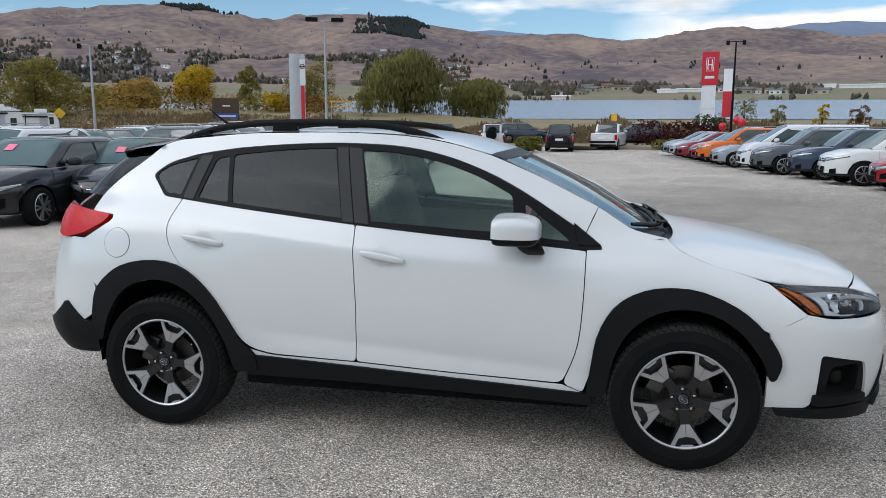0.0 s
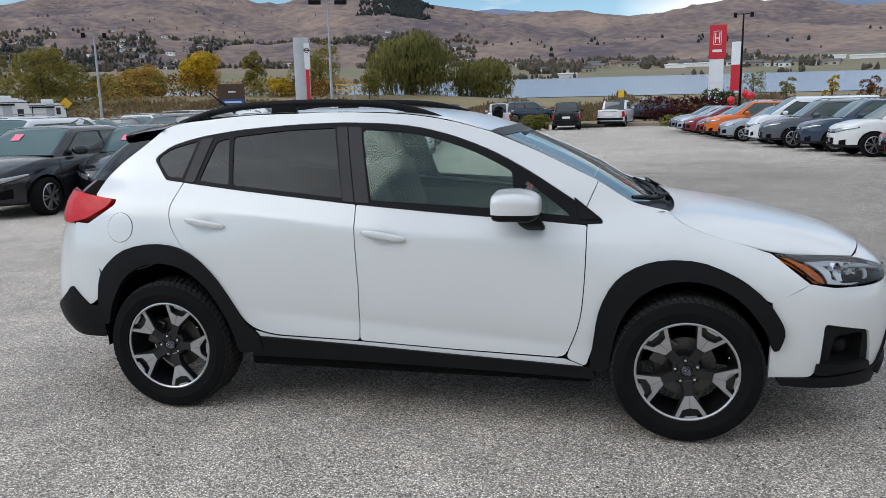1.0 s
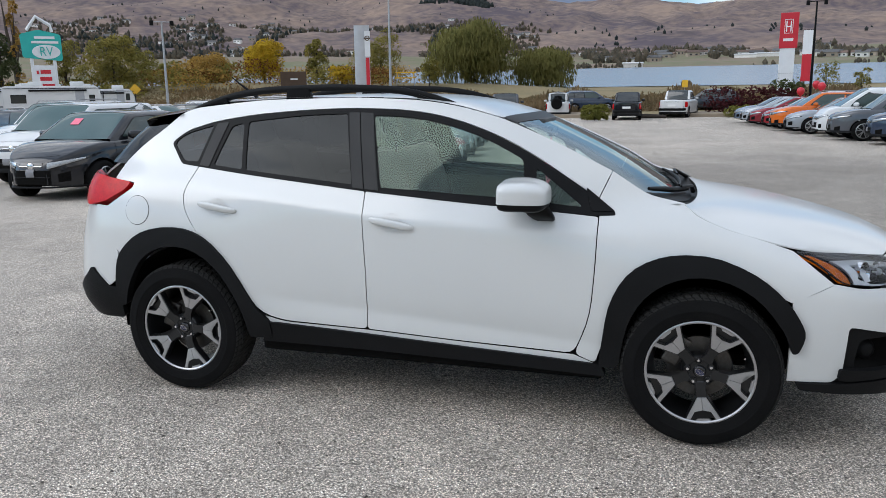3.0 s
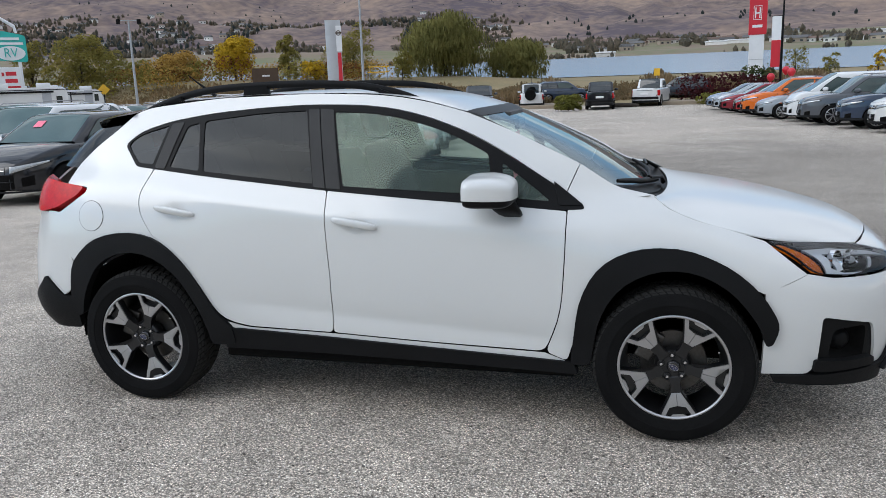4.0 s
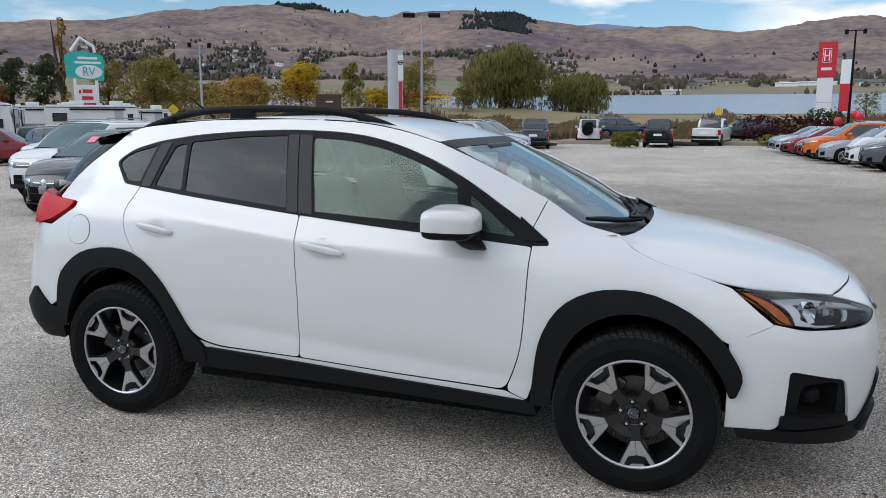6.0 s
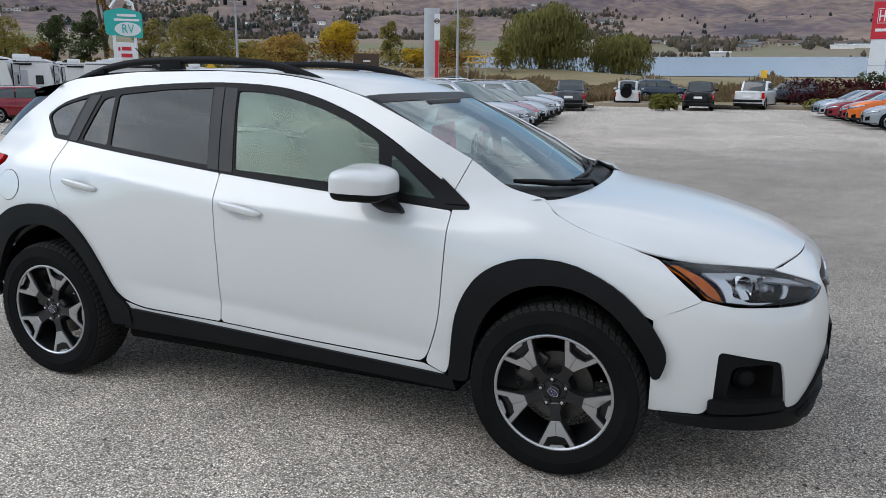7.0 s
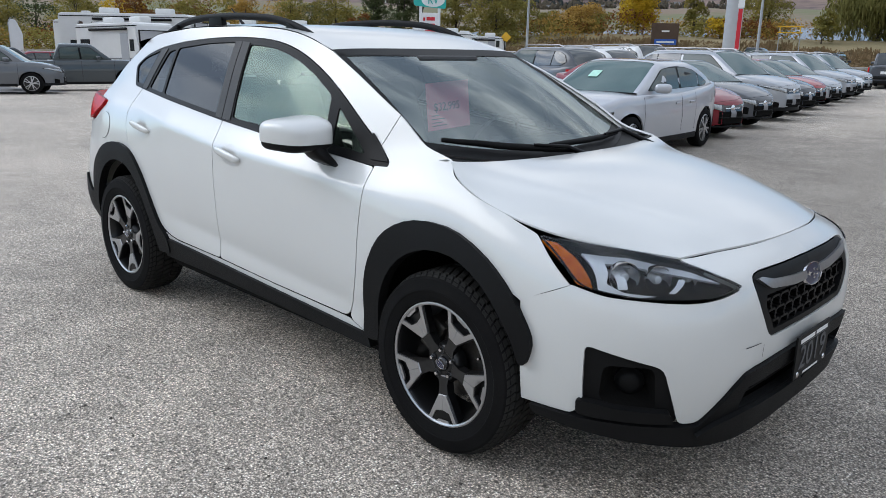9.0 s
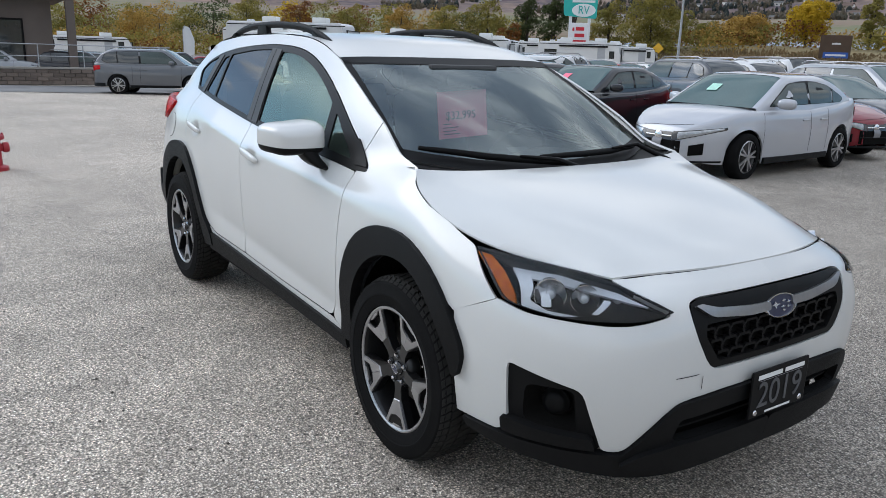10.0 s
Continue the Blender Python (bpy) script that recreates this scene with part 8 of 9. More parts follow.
tree_at(-47.9, 112, 3.95, 2.8, F_GREEN, "tall dark green tree", lobes=11, count=4000)
tree_at(-50.9, 116, 3.55, 3.6, F_OLIVE, "olive tree beyond the trailers", lobes=10, count=3400)
tree_at(-54.0, 118, 3.2, 3.8, F_OLIVE, "broad olive tree beyond the trailers", lobes=10, count=3400)
tree_at(-49.0, 100, 1.9, 2.6, F_RUST, "rust red shrub beyond the trailers", lobes=7, count=1600, trunk=0.05)
tree_at(-57.2, 116, 2.9, 3.6, F_ORANGE, "orange brown tree beyond the trailers", lobes=10, count=3200)
tree_at(-60.8, 120, 2.7, 3.6, F_OLIVE, "dull green tree beyond the trailers", lobes=10, count=3000)
tree_at(-64.2, 114, 3.0, 3.4, F_RUST, "rust coloured tree beyond the trailers", lobes=10, count=3000)
tree_at(-68.0, 120, 3.1, 3.6, F_OLIVE, "dull green tree near a building", lobes=10, count=3000)
tree_at(-72.0, 118, 2.2, 3.4, F_OLIVE, "olive tree far off", lobes=9, count=2200)
tree_at(-75.6, 124, 1.8, 3.6, F_ORANGE, "yellow brown trees far off", lobes=9, count=2200)
tree_at(-79.5, 120, 1.8, 3.6, F_OLIVE, "dull olive trees far off", lobes=9, count=2200)
tree_at(-45.0, 150, 7.0, 1.3, F_ORANGE, "tall narrow orange poplar", lobes=14, count=2600, slim=0.8, trunk=0.1)
belt = (F_OLIVE, F_GREEN, F_ORANGE, F_OLIVE, F_RUST, F_OLIVE, F_YELLOW)
for k in range(17):
    az = -50.0 - 2.6 * k
    tree_at(az + rng.uniform(-0.6, 0.6), 130 + 9 * (k % 3), 2.0 + rng.uniform(0, 0.9), 4.6, belt[k % 7], ("olive green", "dark green", "orange brown", "dull olive", "rust brown", "olive", "yellowing")[k % 7] + " tree in a far belt of trees", lobes=9, count=1500, leaf=0.55, trunk=0.03)
for az, d, top, wid, f, lab in ((11.5, 84, 1.4, 1.5, F_OLIVE, "thin pale shrub by the lake"), (14.2, 86, 1.5, 1.2, F_YELLOW, "young yellow tree by the lake"), (16.4, 84, 1.2, 1.6, F_RUST, "rust shrub by the lake"), (18.6, 86, 1.5, 1.1, F_YELLOW, "young golden tree by the lake"), (21.5, 88, 1.5, 2.2, F_OLIVE, "olive shrub by the lake"), (9.4, 92, 1.7, 2.2, F_OLIVE, "green shrub behind a banner"), (25, 90, 1.8, 2.6, F_OLIVE, "olive shrub by the car park")):
    tree_at(az, d, top, wid, f, lab, lobes=6, count=650, leaf=0.26, trunk=0.15)


# Low scrub fills the ground under the trees on the bank.
for mtl, lab, n_lobes in ((F_OLIVE, "low olive scrub under a belt of trees", 70), (F_RUST, "low rust scrub under a belt of trees", 34), (F_ORANGE, "dry orange undergrowth on a grassy bank", 40)):
    centres, radii = [], []
    for k in range(n_lobes):
        x, y = out_at(rng.uniform(-84, -19), rng.uniform(106, 124))
        r = rng.uniform(1.2, 2.6)
        centres.append((x, y, z_at(x, y) + r * 0.35))
        radii.append((r * 1.7, r * 1.7, r * rng.uniform(0.7, 1.0)))
    tagged(new("scrub", leaf_cloud("scrub", centres, radii, n_lobes * 420, 0.26, mtl)), lab, "scrub", kind="stuff")


def bush(x, y, w, d, h, mtl, label, count=1800, leaf=0.12, name="bush"):
    ob = thing(name, label, "bush", Matrix.Translation((x, y, z_at(x, y) if abs(y) > 59 else float(lot_z(x, y)))))
    k = max(3, int(w * 1.6))
    centres = [((i + 0.5) / k * w - w / 2, rng.uniform(-0.2, 0.2) * d, h * rng.uniform(0.36, 0.5)) for i in range(k)]
    radii = [(max(w / k * 0.9, 0.42 * min(w, d)), d * 0.5, h * 0.5) for _ in range(k)]
    centres += [(q[0] * 0.9, q[1], h * 0.2) for q in centres]
    radii += [(r[0], r[1] * 0.9, h * 0.26) for r in radii]
    part("crown", leaf_cloud("crown", centres, radii, count, leaf, mtl), ob)
    part("stem", tube("stem", [(0, 0, -0.05), (0.02, 0, h * 0.4)], [0.05, 0.02], M_BARK, 6), ob)
    return ob


bush(-4.0, 47.0, 1.25, 1.25, 1.2, F_BUSH, "round clipped yellow-green bush on a kerbed island", 7000, 0.10)
bush(6.6, 57.5, 6.4, 2.4, 2.1, F_RED, "dark red barberry hedge", 5200, 0.16, "hedge")
bush(16.5, 62.0, 6.0, 2.2, 1.7, F_RED, "dull red hedge along the lot", 3600, 0.16, "hedge")
bush(5.6, 53.0, 2.2, 1.2, 0.9, F_BUSH, "low green juniper by a red hedge", 1600)
bush(9.2, 61.5, 2.0, 2.0, 2.6, F_GREEN, "small dark spruce behind a hedge", 1800, 0.16)


# Reeds and dry grass at the edge: uncountable blades.
def reeds(n):
    x = rng.uniform(-75, 60, n)
    y = 61 + 26 * rng.uniform(0, 1, n) ** 1.3 + 3 * np.sin(x * 0.13)
    z = np.array([z_at_fast(a, b) for a, b in zip(x, y)])
    h = rng.uniform(0.4, 1.25, n) * (1 + 0.5 * np.sin(x * 0.21 + y * 0.3)) * (0.8 + 0.5 * np.sin(x * 0.9) * np.sin(x * 0.37 + 1)) * np.where(x < -12, 0.5, 0.85)
    w = rng.uniform(0.03, 0.09, n)
    t = rng.uniform(0, math.pi, n)
    dx, dy = np.cos(t) * w, np.sin(t) * w
    lean = rng.normal(0, 0.18, (n, 2))
    v = np.stack([np.c_[x - dx, y - dy, z], np.c_[x + dx, y + dy, z], np.c_[x + dx * 1.5 + lean[:, 0], y + dy * 1.5 + lean[:, 1], z + h * 0.9], np.c_[x - dx * 0.8 + lean[:, 0], y - dy * 0.8 + lean[:, 1], z + h]], 1)
    return mesh_of("reeds", v.reshape(-1, 3), np.arange(4 * n).reshape(n, 4).tolist(), F_REED, False)


def z_at_fast(a, b):
    return 0.033 * max(0, b - 60) + 2.6 * math.exp(-(((a + 62) / 26) ** 2) - (((b - 92) / 12) ** 2)) + 1.6 * math.exp(-(((a + 30) / 18) ** 2) - (((b - 104) / 12) ** 2))


tagged(new("reeds", reeds(64000)), "dry brown reeds and grass along the shore", "reeds", kind="stuff")

# ---- verge, kerbs ----
def verge(x0, x1, y0, y1, label):
    bm = bmesh.new()
    box(bm, x0, x1, y0, y1, -0.45, 0.02, 0.04)
    tagged(new("verge", finish(bm, "verge", M_DIRT)), label, "verge", kind="structure")


verge(-60, -11.5, 57.2, 60.5, "bare earth verge behind a kerb")
verge(-9.6, -4.6, 52.6, 60.6, "bare earth island under parked cars")
verge(-0.2, 30, 53.6, 60.4, "bare earth verge with hedge")
M_BARRIER = surf("weathered_concrete", (0.34, 0.32, 0.29), (0.26, 0.24, 0.21), 2, 0.9, 0, 0.3, 40)
for i in range(11):
    x = -46 + 3.4 * i
    b = new("road_barrier", boxes("road_barrier", M_BARRIER, (-1.6, 1.6, -0.14, 0.14, 0, 0.55), bevel=0.05))
    b.matrix_basis = Matrix.Translation((x, 60.0, 0.01))
    tagged(b, "low grey concrete road barrier on the verge", "barrier", "barriers on the verge")
for x, y, w, a in ((-10.6, 47.5, 2.2, 32), (-0.6, 52.0, 1.0, 5)):
    m = tube("log", [(-w, 0, 0.14), (-w * 0.4, 0.15, 0.17), (w * 0.3, -0.05, 0.15), (w, 0.05, 0.12)], [0.13, 0.16, 0.15, 0.1], M_BARK, 8)
    ob = new("timber_log", m)
    ob.matrix_basis = Matrix.Translation((x, y, float(lot_z(x, y)))) @ Matrix.Rotation(radians(a), 4, "Z")
    tagged(ob, "dark timber log edging at the car park", "log")

# ---- signs, lamps, banners ----
M_PYLON = surf("silver_panel", (0.50, 0.51, 0.53), (0.44, 0.45, 0.47), 2, 0.4, 0.5)
M_REDPANEL = surf("red_sign_panel", (0.56, 0.016, 0.03), (0.48, 0.012, 0.025), 2, 0.4)
M_WHITEPANEL = surf("white_sign_panel", (0.74, 0.75, 0.76), (0.66, 0.67, 0.68), 2, 0.45)
M_TEAL = surf("teal_sign_panel", (0.02, 0.42, 0.37), (0.015, 0.36, 0.32), 2, 0.45)
M_POLE = surf("galvanised_steel", (0.40, 0.41, 0.42), (0.32, 0.33, 0.34), 4, 0.5, 0.7)
M_DARKSIGN = surf("dark_bronze_panel", (0.105, 0.07, 0.05), (0.08, 0.054, 0.038), 2, 0.8, spec=0.2)
M_BLUE = surf("blue_panel", (0.02, 0.10, 0.42), None, 2, 0.45)
M_YELLOWSIGN = surf("yellow_sign", (0.75, 0.42, 0.02), None, 3, 0.5)


def facing(x, y):
    """A pose at (x, y) whose -y side looks to the crossover."""
    return Matrix.Translation((x, y, float(lot_z(x, y)))) @ Matrix.Rotation(math.atan2(x - 1.2, y + 4) * -1, 4, "Z")


# Curved silver and red pylon.
x, y = -25.4, 59.8
ob = thing("pylon_sign", "tall silver pylon sign with a red stripe and round emblem", "sign", facing(x, y) @ Matrix.Scale(0.86, 4))
rows = []
for z in np.linspace(0, 8.75, 9):
    rows.append([(u * 0.52 - 0.30, 0.12 * (u * u - 1) - 0.15, z) for u in np.linspace(-1, 1, 9)])
part("curved_panel", loft("curved_panel", rows, M_PYLON), ob)
part("panel_core", boxes("panel_core", M_PYLON, (-0.82, 0.72, -0.14, 0.22, 0, 8.75), bevel=0.02), ob)
part("red_stripe", boxes("red_stripe", M_REDPANEL, (0.30, 0.66, -0.19, -0.10, 0, 5.6), bevel=0.01), ob, "red stripe")
part("emblem_panel", boxes("emblem_panel", M_WHITEPANEL, (0.22, 0.78, -0.20, -0.10, 5.7, 8.2), bevel=0.02), ob)
em = lathe("emblem_ring", [(0.18, -0.02), (0.25, -0.03), (0.25, 0.03), (0.18, 0.02)], M_DARKSIGN, 24)
part("emblem_ring", em, ob, "", Matrix.Translation((0.48, -0.22, 7.5)))
part("emblem_bar", boxes("emblem_bar", M_DARKSIGN, (0.18, 0.78, -0.24, -0.21, 7.44, 7.56)), ob)
# Red and white pylon by the hedge.
x, y = EYE0[0] + 76 * math.sin(radians(6.95)), EYE0[1] + 76 * math.cos(radians(6.95))
ob = thing("pylon_sign", "red and white pylon sign beside a red hedge", "sign", facing(x, y))
part("column", boxes("column", M_WHITEPANEL, (-0.62, 0.62, -0.2, 0.2, 0, 5.15), bevel=0.03), ob, "white column")
part("column_joint", boxes("column_joint", M_POLE, (-0.63, 0.63, -0.21, 0.21, 3.0, 3.03), (-0.63, 0.63, -0.21, 0.21, 1.3, 1.33)), ob)
part("red_head", boxes("red_head", M_REDPANEL, (-0.70, 0.78, -0.25, 0.25, 5.15, 8.15), bevel=0.03), ob, "red sign head")
part("emblem_frame", boxes("emblem_frame", M_WHITEPANEL, (-0.22, -0.13, -0.27, -0.25, 6.55, 7.45), (0.13, 0.22, -0.27, -0.25, 6.55, 7.45), (-0.13, 0.13, -0.27, -0.25, 6.93, 7.03), (-0.34, -0.30, -0.27, -0.25, 6.4, 7.6), (0.30, 0.34, -0.27, -0.25, 6.4, 7.6), (-0.34, 0.34, -0.27, -0.25, 7.56, 7.6), (-0.34, 0.34, -0.27, -0.25, 6.4, 6.44)), ob, "white emblem")
part("name_bar", boxes("name_bar", M_WHITEPANEL, (-0.40, 0.42, -0.27, -0.25, 5.75, 5.98)), ob)


def lamp_post(x, y, h, heads, span, mtl, label):
    ob = thing("street_lamp", label, "lamp post", facing(x, y))
    part("pole", tube("pole", [(0, 0, 0), (0, 0, h * 0.5), (0, 0, h)], [0.11, 0.09, 0.06], mtl, 10), ob)
    part("base", boxes("base", M_BARRIER, (-0.22, 0.22, -0.22, 0.22, 0, 0.5), bevel=0.04), ob)
    part("cross_arm", tube("cross_arm", [(-span / 2, 0, h), (0, 0, h + 0.02), (span / 2, 0, h)], 0.035, mtl, 6), ob)
    for k in range(heads):
        u = (k / (heads - 1) - 0.5) * span if heads > 1 else 0
        part("lamp_head", boxes("lamp_head", M_TRIM, (u - span * 0.24, u + span * 0.24, -0.35, 0.15, h - 0.06, h + 0.22), bevel=0.04), ob, "dark floodlight head")
    return ob


x, y = out_at(-20.3, 60)
lamp_post(x, y, 9.4, 2, 1.9, M_POLE, "tall steel lamp post with two floodlights")
x, y = out_at(-35.9, 62)
ob = lamp_post(x, y, 7.4, 0, 1.5, M_POLE, "slim pale lamp post with small spotlights")
for u in (-0.7, 0.7):
    part("spotlight", boxes("spotlight", M_TRIM, (u - 0.14, u + 0.14, -0.2, 0.1, 7.15, 7.5), bevel=0.03), ob, "small spotlight", Matrix.Translation((0, 0, 0)))
x, y = out_at(8.55, 66)
ob = lamp_post(x, y, 8.0, 0, 1.3, M_TRIM, "black lamp post by a red banner")
for u in (-0.6, 0.6):
    part("spotlight", boxes("spotlight", M_TRIM, (u - 0.13, u + 0.13, -0.2, 0.1, 7.75, 8.1), bevel=0.03), ob, "small spotlight")
bm = bmesh.new()
box(bm, -0.75, -0.10, -0.012, 0.012, 2.2, 5.95, 0.004)
ob2 = thing("hanging_banner", "tall red and white cloth banner on a lamp post", "banner", facing(x, y))
part("red_cloth", finish(bm, "red_cloth", M_REDPANEL), ob2)
part("white_cloth", boxes("white_cloth", M_WHITEPANEL, (-0.76, -0.09, -0.018, 0.016, 4.2, 5.96)), ob2, "white upper cloth")
part("banner_rod", tube("banner_rod", [(-0.78, 0, 5.98), (0, 0, 5.98)], 0.02, M_TRIM, 6), ob2)
for az, d, h in ((8.0, 60, 1.45), (9.25, 58, 1.75), (8.9, 62, 1.9)):
    x, y = out_at(az, d)
    ob = thing("balloon", "red balloon on a string above a parked car", "balloon", Matrix.Translation((x, y, 0)))
    b = lathe("balloon_skin", [(0.0, 0.30), (0.14, 0.27), (0.25, 0.14), (0.27, 0.02), (0.20, -0.16), (0.08, -0.28), (0.03, -0.33), (0.0, -0.34)], M_REDPANEL, 18, "z")
    part("balloon_skin", b, ob, "", Matrix.Translation((0, 0, h)))
    part("string", tube("string", [(0, 0, 0.1), (0, 0, h - 0.3)], 0.006, M_WHITEPANEL, 4), ob)
# Recreation vehicle dealer's sign.
x, y = -50.5, 50.0
ob = thing("roadside_sign", "teal roadside sign with a reader board below", "sign", facing(x, y) @ Matrix.Diagonal((0.86, 1, 1.06, 1)))
part("post", boxes("post", M_WHITEPANEL, (-1.15, -0.85, -0.15, 0.15, 0, 5.6), (0.85, 1.15, -0.15, 0.15, 0, 5.6), bevel=0.03), ob, "white post")
board = rounded([(-1.75, 5.0), (1.75, 4.75), (1.75, 6.8), (-0.2, 7.15), (-1.85, 6.8)], 0.25, 0.2)
def flat_field(q):
    return np.c_[q[:, 0], np.full(len(q), -0.2), q[:, 1]], np.tile([0, -1.0, 0], (len(q), 1))
part("teal_board", sheet_mesh("teal_board", board, flat_field, M_TEAL, lip=0.4, res=0.5), ob, "teal board")
part("white_oval", lathe("white_oval", [(0.0, -0.24), (0.98, -0.24), (1.0, -0.2)], M_WHITEPANEL, 30), ob, "", Matrix.Translation((0.35, 0, 5.45)) @ Matrix.Diagonal((1.25, 1, 0.55, 1)))
part("sign_letters", text_mesh("sign_letters", "RV", 1.0, M_TEAL, 0.02), ob, "teal letters", Matrix.Translation((0.35, -0.27, 5.45)) @ Matrix.Rotation(radians(90), 4, "X"))
part("name_bar", boxes("name_bar", M_WHITEPANEL, (-0.6, 1.2, -0.24, -0.2, 6.45, 6.65), (-0.9, 1.5, -0.24, -0.2, 6.1, 6.28)), ob)
part("roof_peak", tube("roof_peak", [(-1.2, -0.1, 7.1), (-0.3, -0.1, 8.15), (0.9, -0.1, 7.5), (1.0, -0.1, 7.0)], 0.16, M_WHITEPANEL, 6), ob)
part("reader_board", boxes("reader_board", M_WHITEPANEL, (-0.95, 0.95, -0.2, 0.1, 1.9, 4.4), bevel=0.04), ob, "white reader board")
part("red_letters", boxes("red_letters", M_REDPANEL, (-0.35, 0.55, -0.23, -0.2, 3.75, 4.05), (-0.45, 0.6, -0.23, -0.2, 3.2, 3.5), (-0.7, 0.8, -0.23, -0.2, 2.6, 2.95), (-0.7, -0.5, -0.23, -0.2, 3.72, 4.0)), ob)
# Dark monolith sign.
x, y = out_at(-27.35, 98)
z = z_at_fast(x, y)
ob = thing("monolith_sign", "dark bronze sign panel with a blue strip", "sign", Matrix.Translation((0, 0, z)) @ facing(x, y) @ Matrix.Scale(1.25, 4))
part("panel", boxes("panel", M_DARKSIGN, (-1.25, 1.25, -0.15, 0.15, 0.2, 2.3), bevel=0.02), ob)
part("blue_strip", boxes("blue_strip", M_BLUE, (-0.9, 1.1, -0.19, -0.15, 0.35, 0.85)), ob, "blue strip")
part("name_bar", boxes("name_bar", M_PAPER, (-0.7, 0.9, -0.205, -0.19, 0.52, 0.68), (-0.3, 0.4, -0.17, -0.15, 1.5, 1.65)), ob)
part("leg", boxes("leg", M_DARKSIGN, (-0.9, -0.7, -0.1, 0.1, -0.5, 0.2), (0.7, 0.9, -0.1, 0.1, -0.5, 0.2)), ob)
x, y = out_at(-38.0, 80)
ob = thing("road_sign", "yellow diamond warning sign on a post", "road sign", Matrix.Translation((0, 0, z_at_fast(x, y))) @ facing(x, y))
part("post", tube("post", [(0, 0, 0), (0, 0, 2.6)], 0.04, M_POLE, 6), ob)
part("diamond", boxes("diamond", M_YELLOWSIGN, (-0.38, 0.38, -0.05, -0.03, -0.38, 0.38)), ob, "yellow diamond", Matrix.Translation((0, 0, 2.5)) @ Matrix.Rotation(radians(45), 4, "Y"))
x, y = out_at(-19.3, 90)
ob = thing("yellow_frame", "yellow steel height frame beside the road", "steel frame", Matrix.Translation((0, 0, z_at_fast(x, y))) @ facing(x, y))
for a, b in (((-1.0, 0, 0), (-1.0, 0, 3.2)), ((1.0, 0, 0), (1.0, 0, 3.2))):
    part("post", tube("post", [a, b], 0.05, M_POLE, 6), ob)
part("beam", boxes("beam", M_YELLOWSIGN, (-1.2, 1.2, -0.06, 0.06, 2.5, 2.62), (-1.2, 1.2, -0.06, 0.06, 3.1, 3.22), (-1.0, -0.9, -0.05, 0.05, 2.5, 3.2), (0.9, 1.0, -0.05, 0.05, 2.5, 3.2)), ob, "yellow beam")
x, y = 1.6, 58.8
ob = thing("road_sign", "small yellow sign behind a white pickup", "road sign", facing(x, y))
part("post", tube("post", [(0, 0, 0), (0, 0, 2.2)], 0.03, M_POLE, 6), ob)
part("plate", boxes("plate", M_YELLOWSIGN, (-0.22, 0.22, -0.04, -0.02, 1.95, 2.5)), ob, "yellow plate")

# ---- trailers and motor homes ----
M_RVWHITE = surf("white_trailer_skin", (0.68, 0.68, 0.67), (0.60, 0.60, 0.59), 1.2, 0.5, 0, 0.05, 20)
M_RVGREY = surf("grey_trailer_graphics", (0.20, 0.21, 0.22), (0.15, 0.155, 0.16), 2, 0.5)


M_RVCAP = surf("pale_grey_trailer_cap", (0.40, 0.41, 0.43), (0.34, 0.35, 0.37), 1.0, 0.4, 0, 0.03, 20)


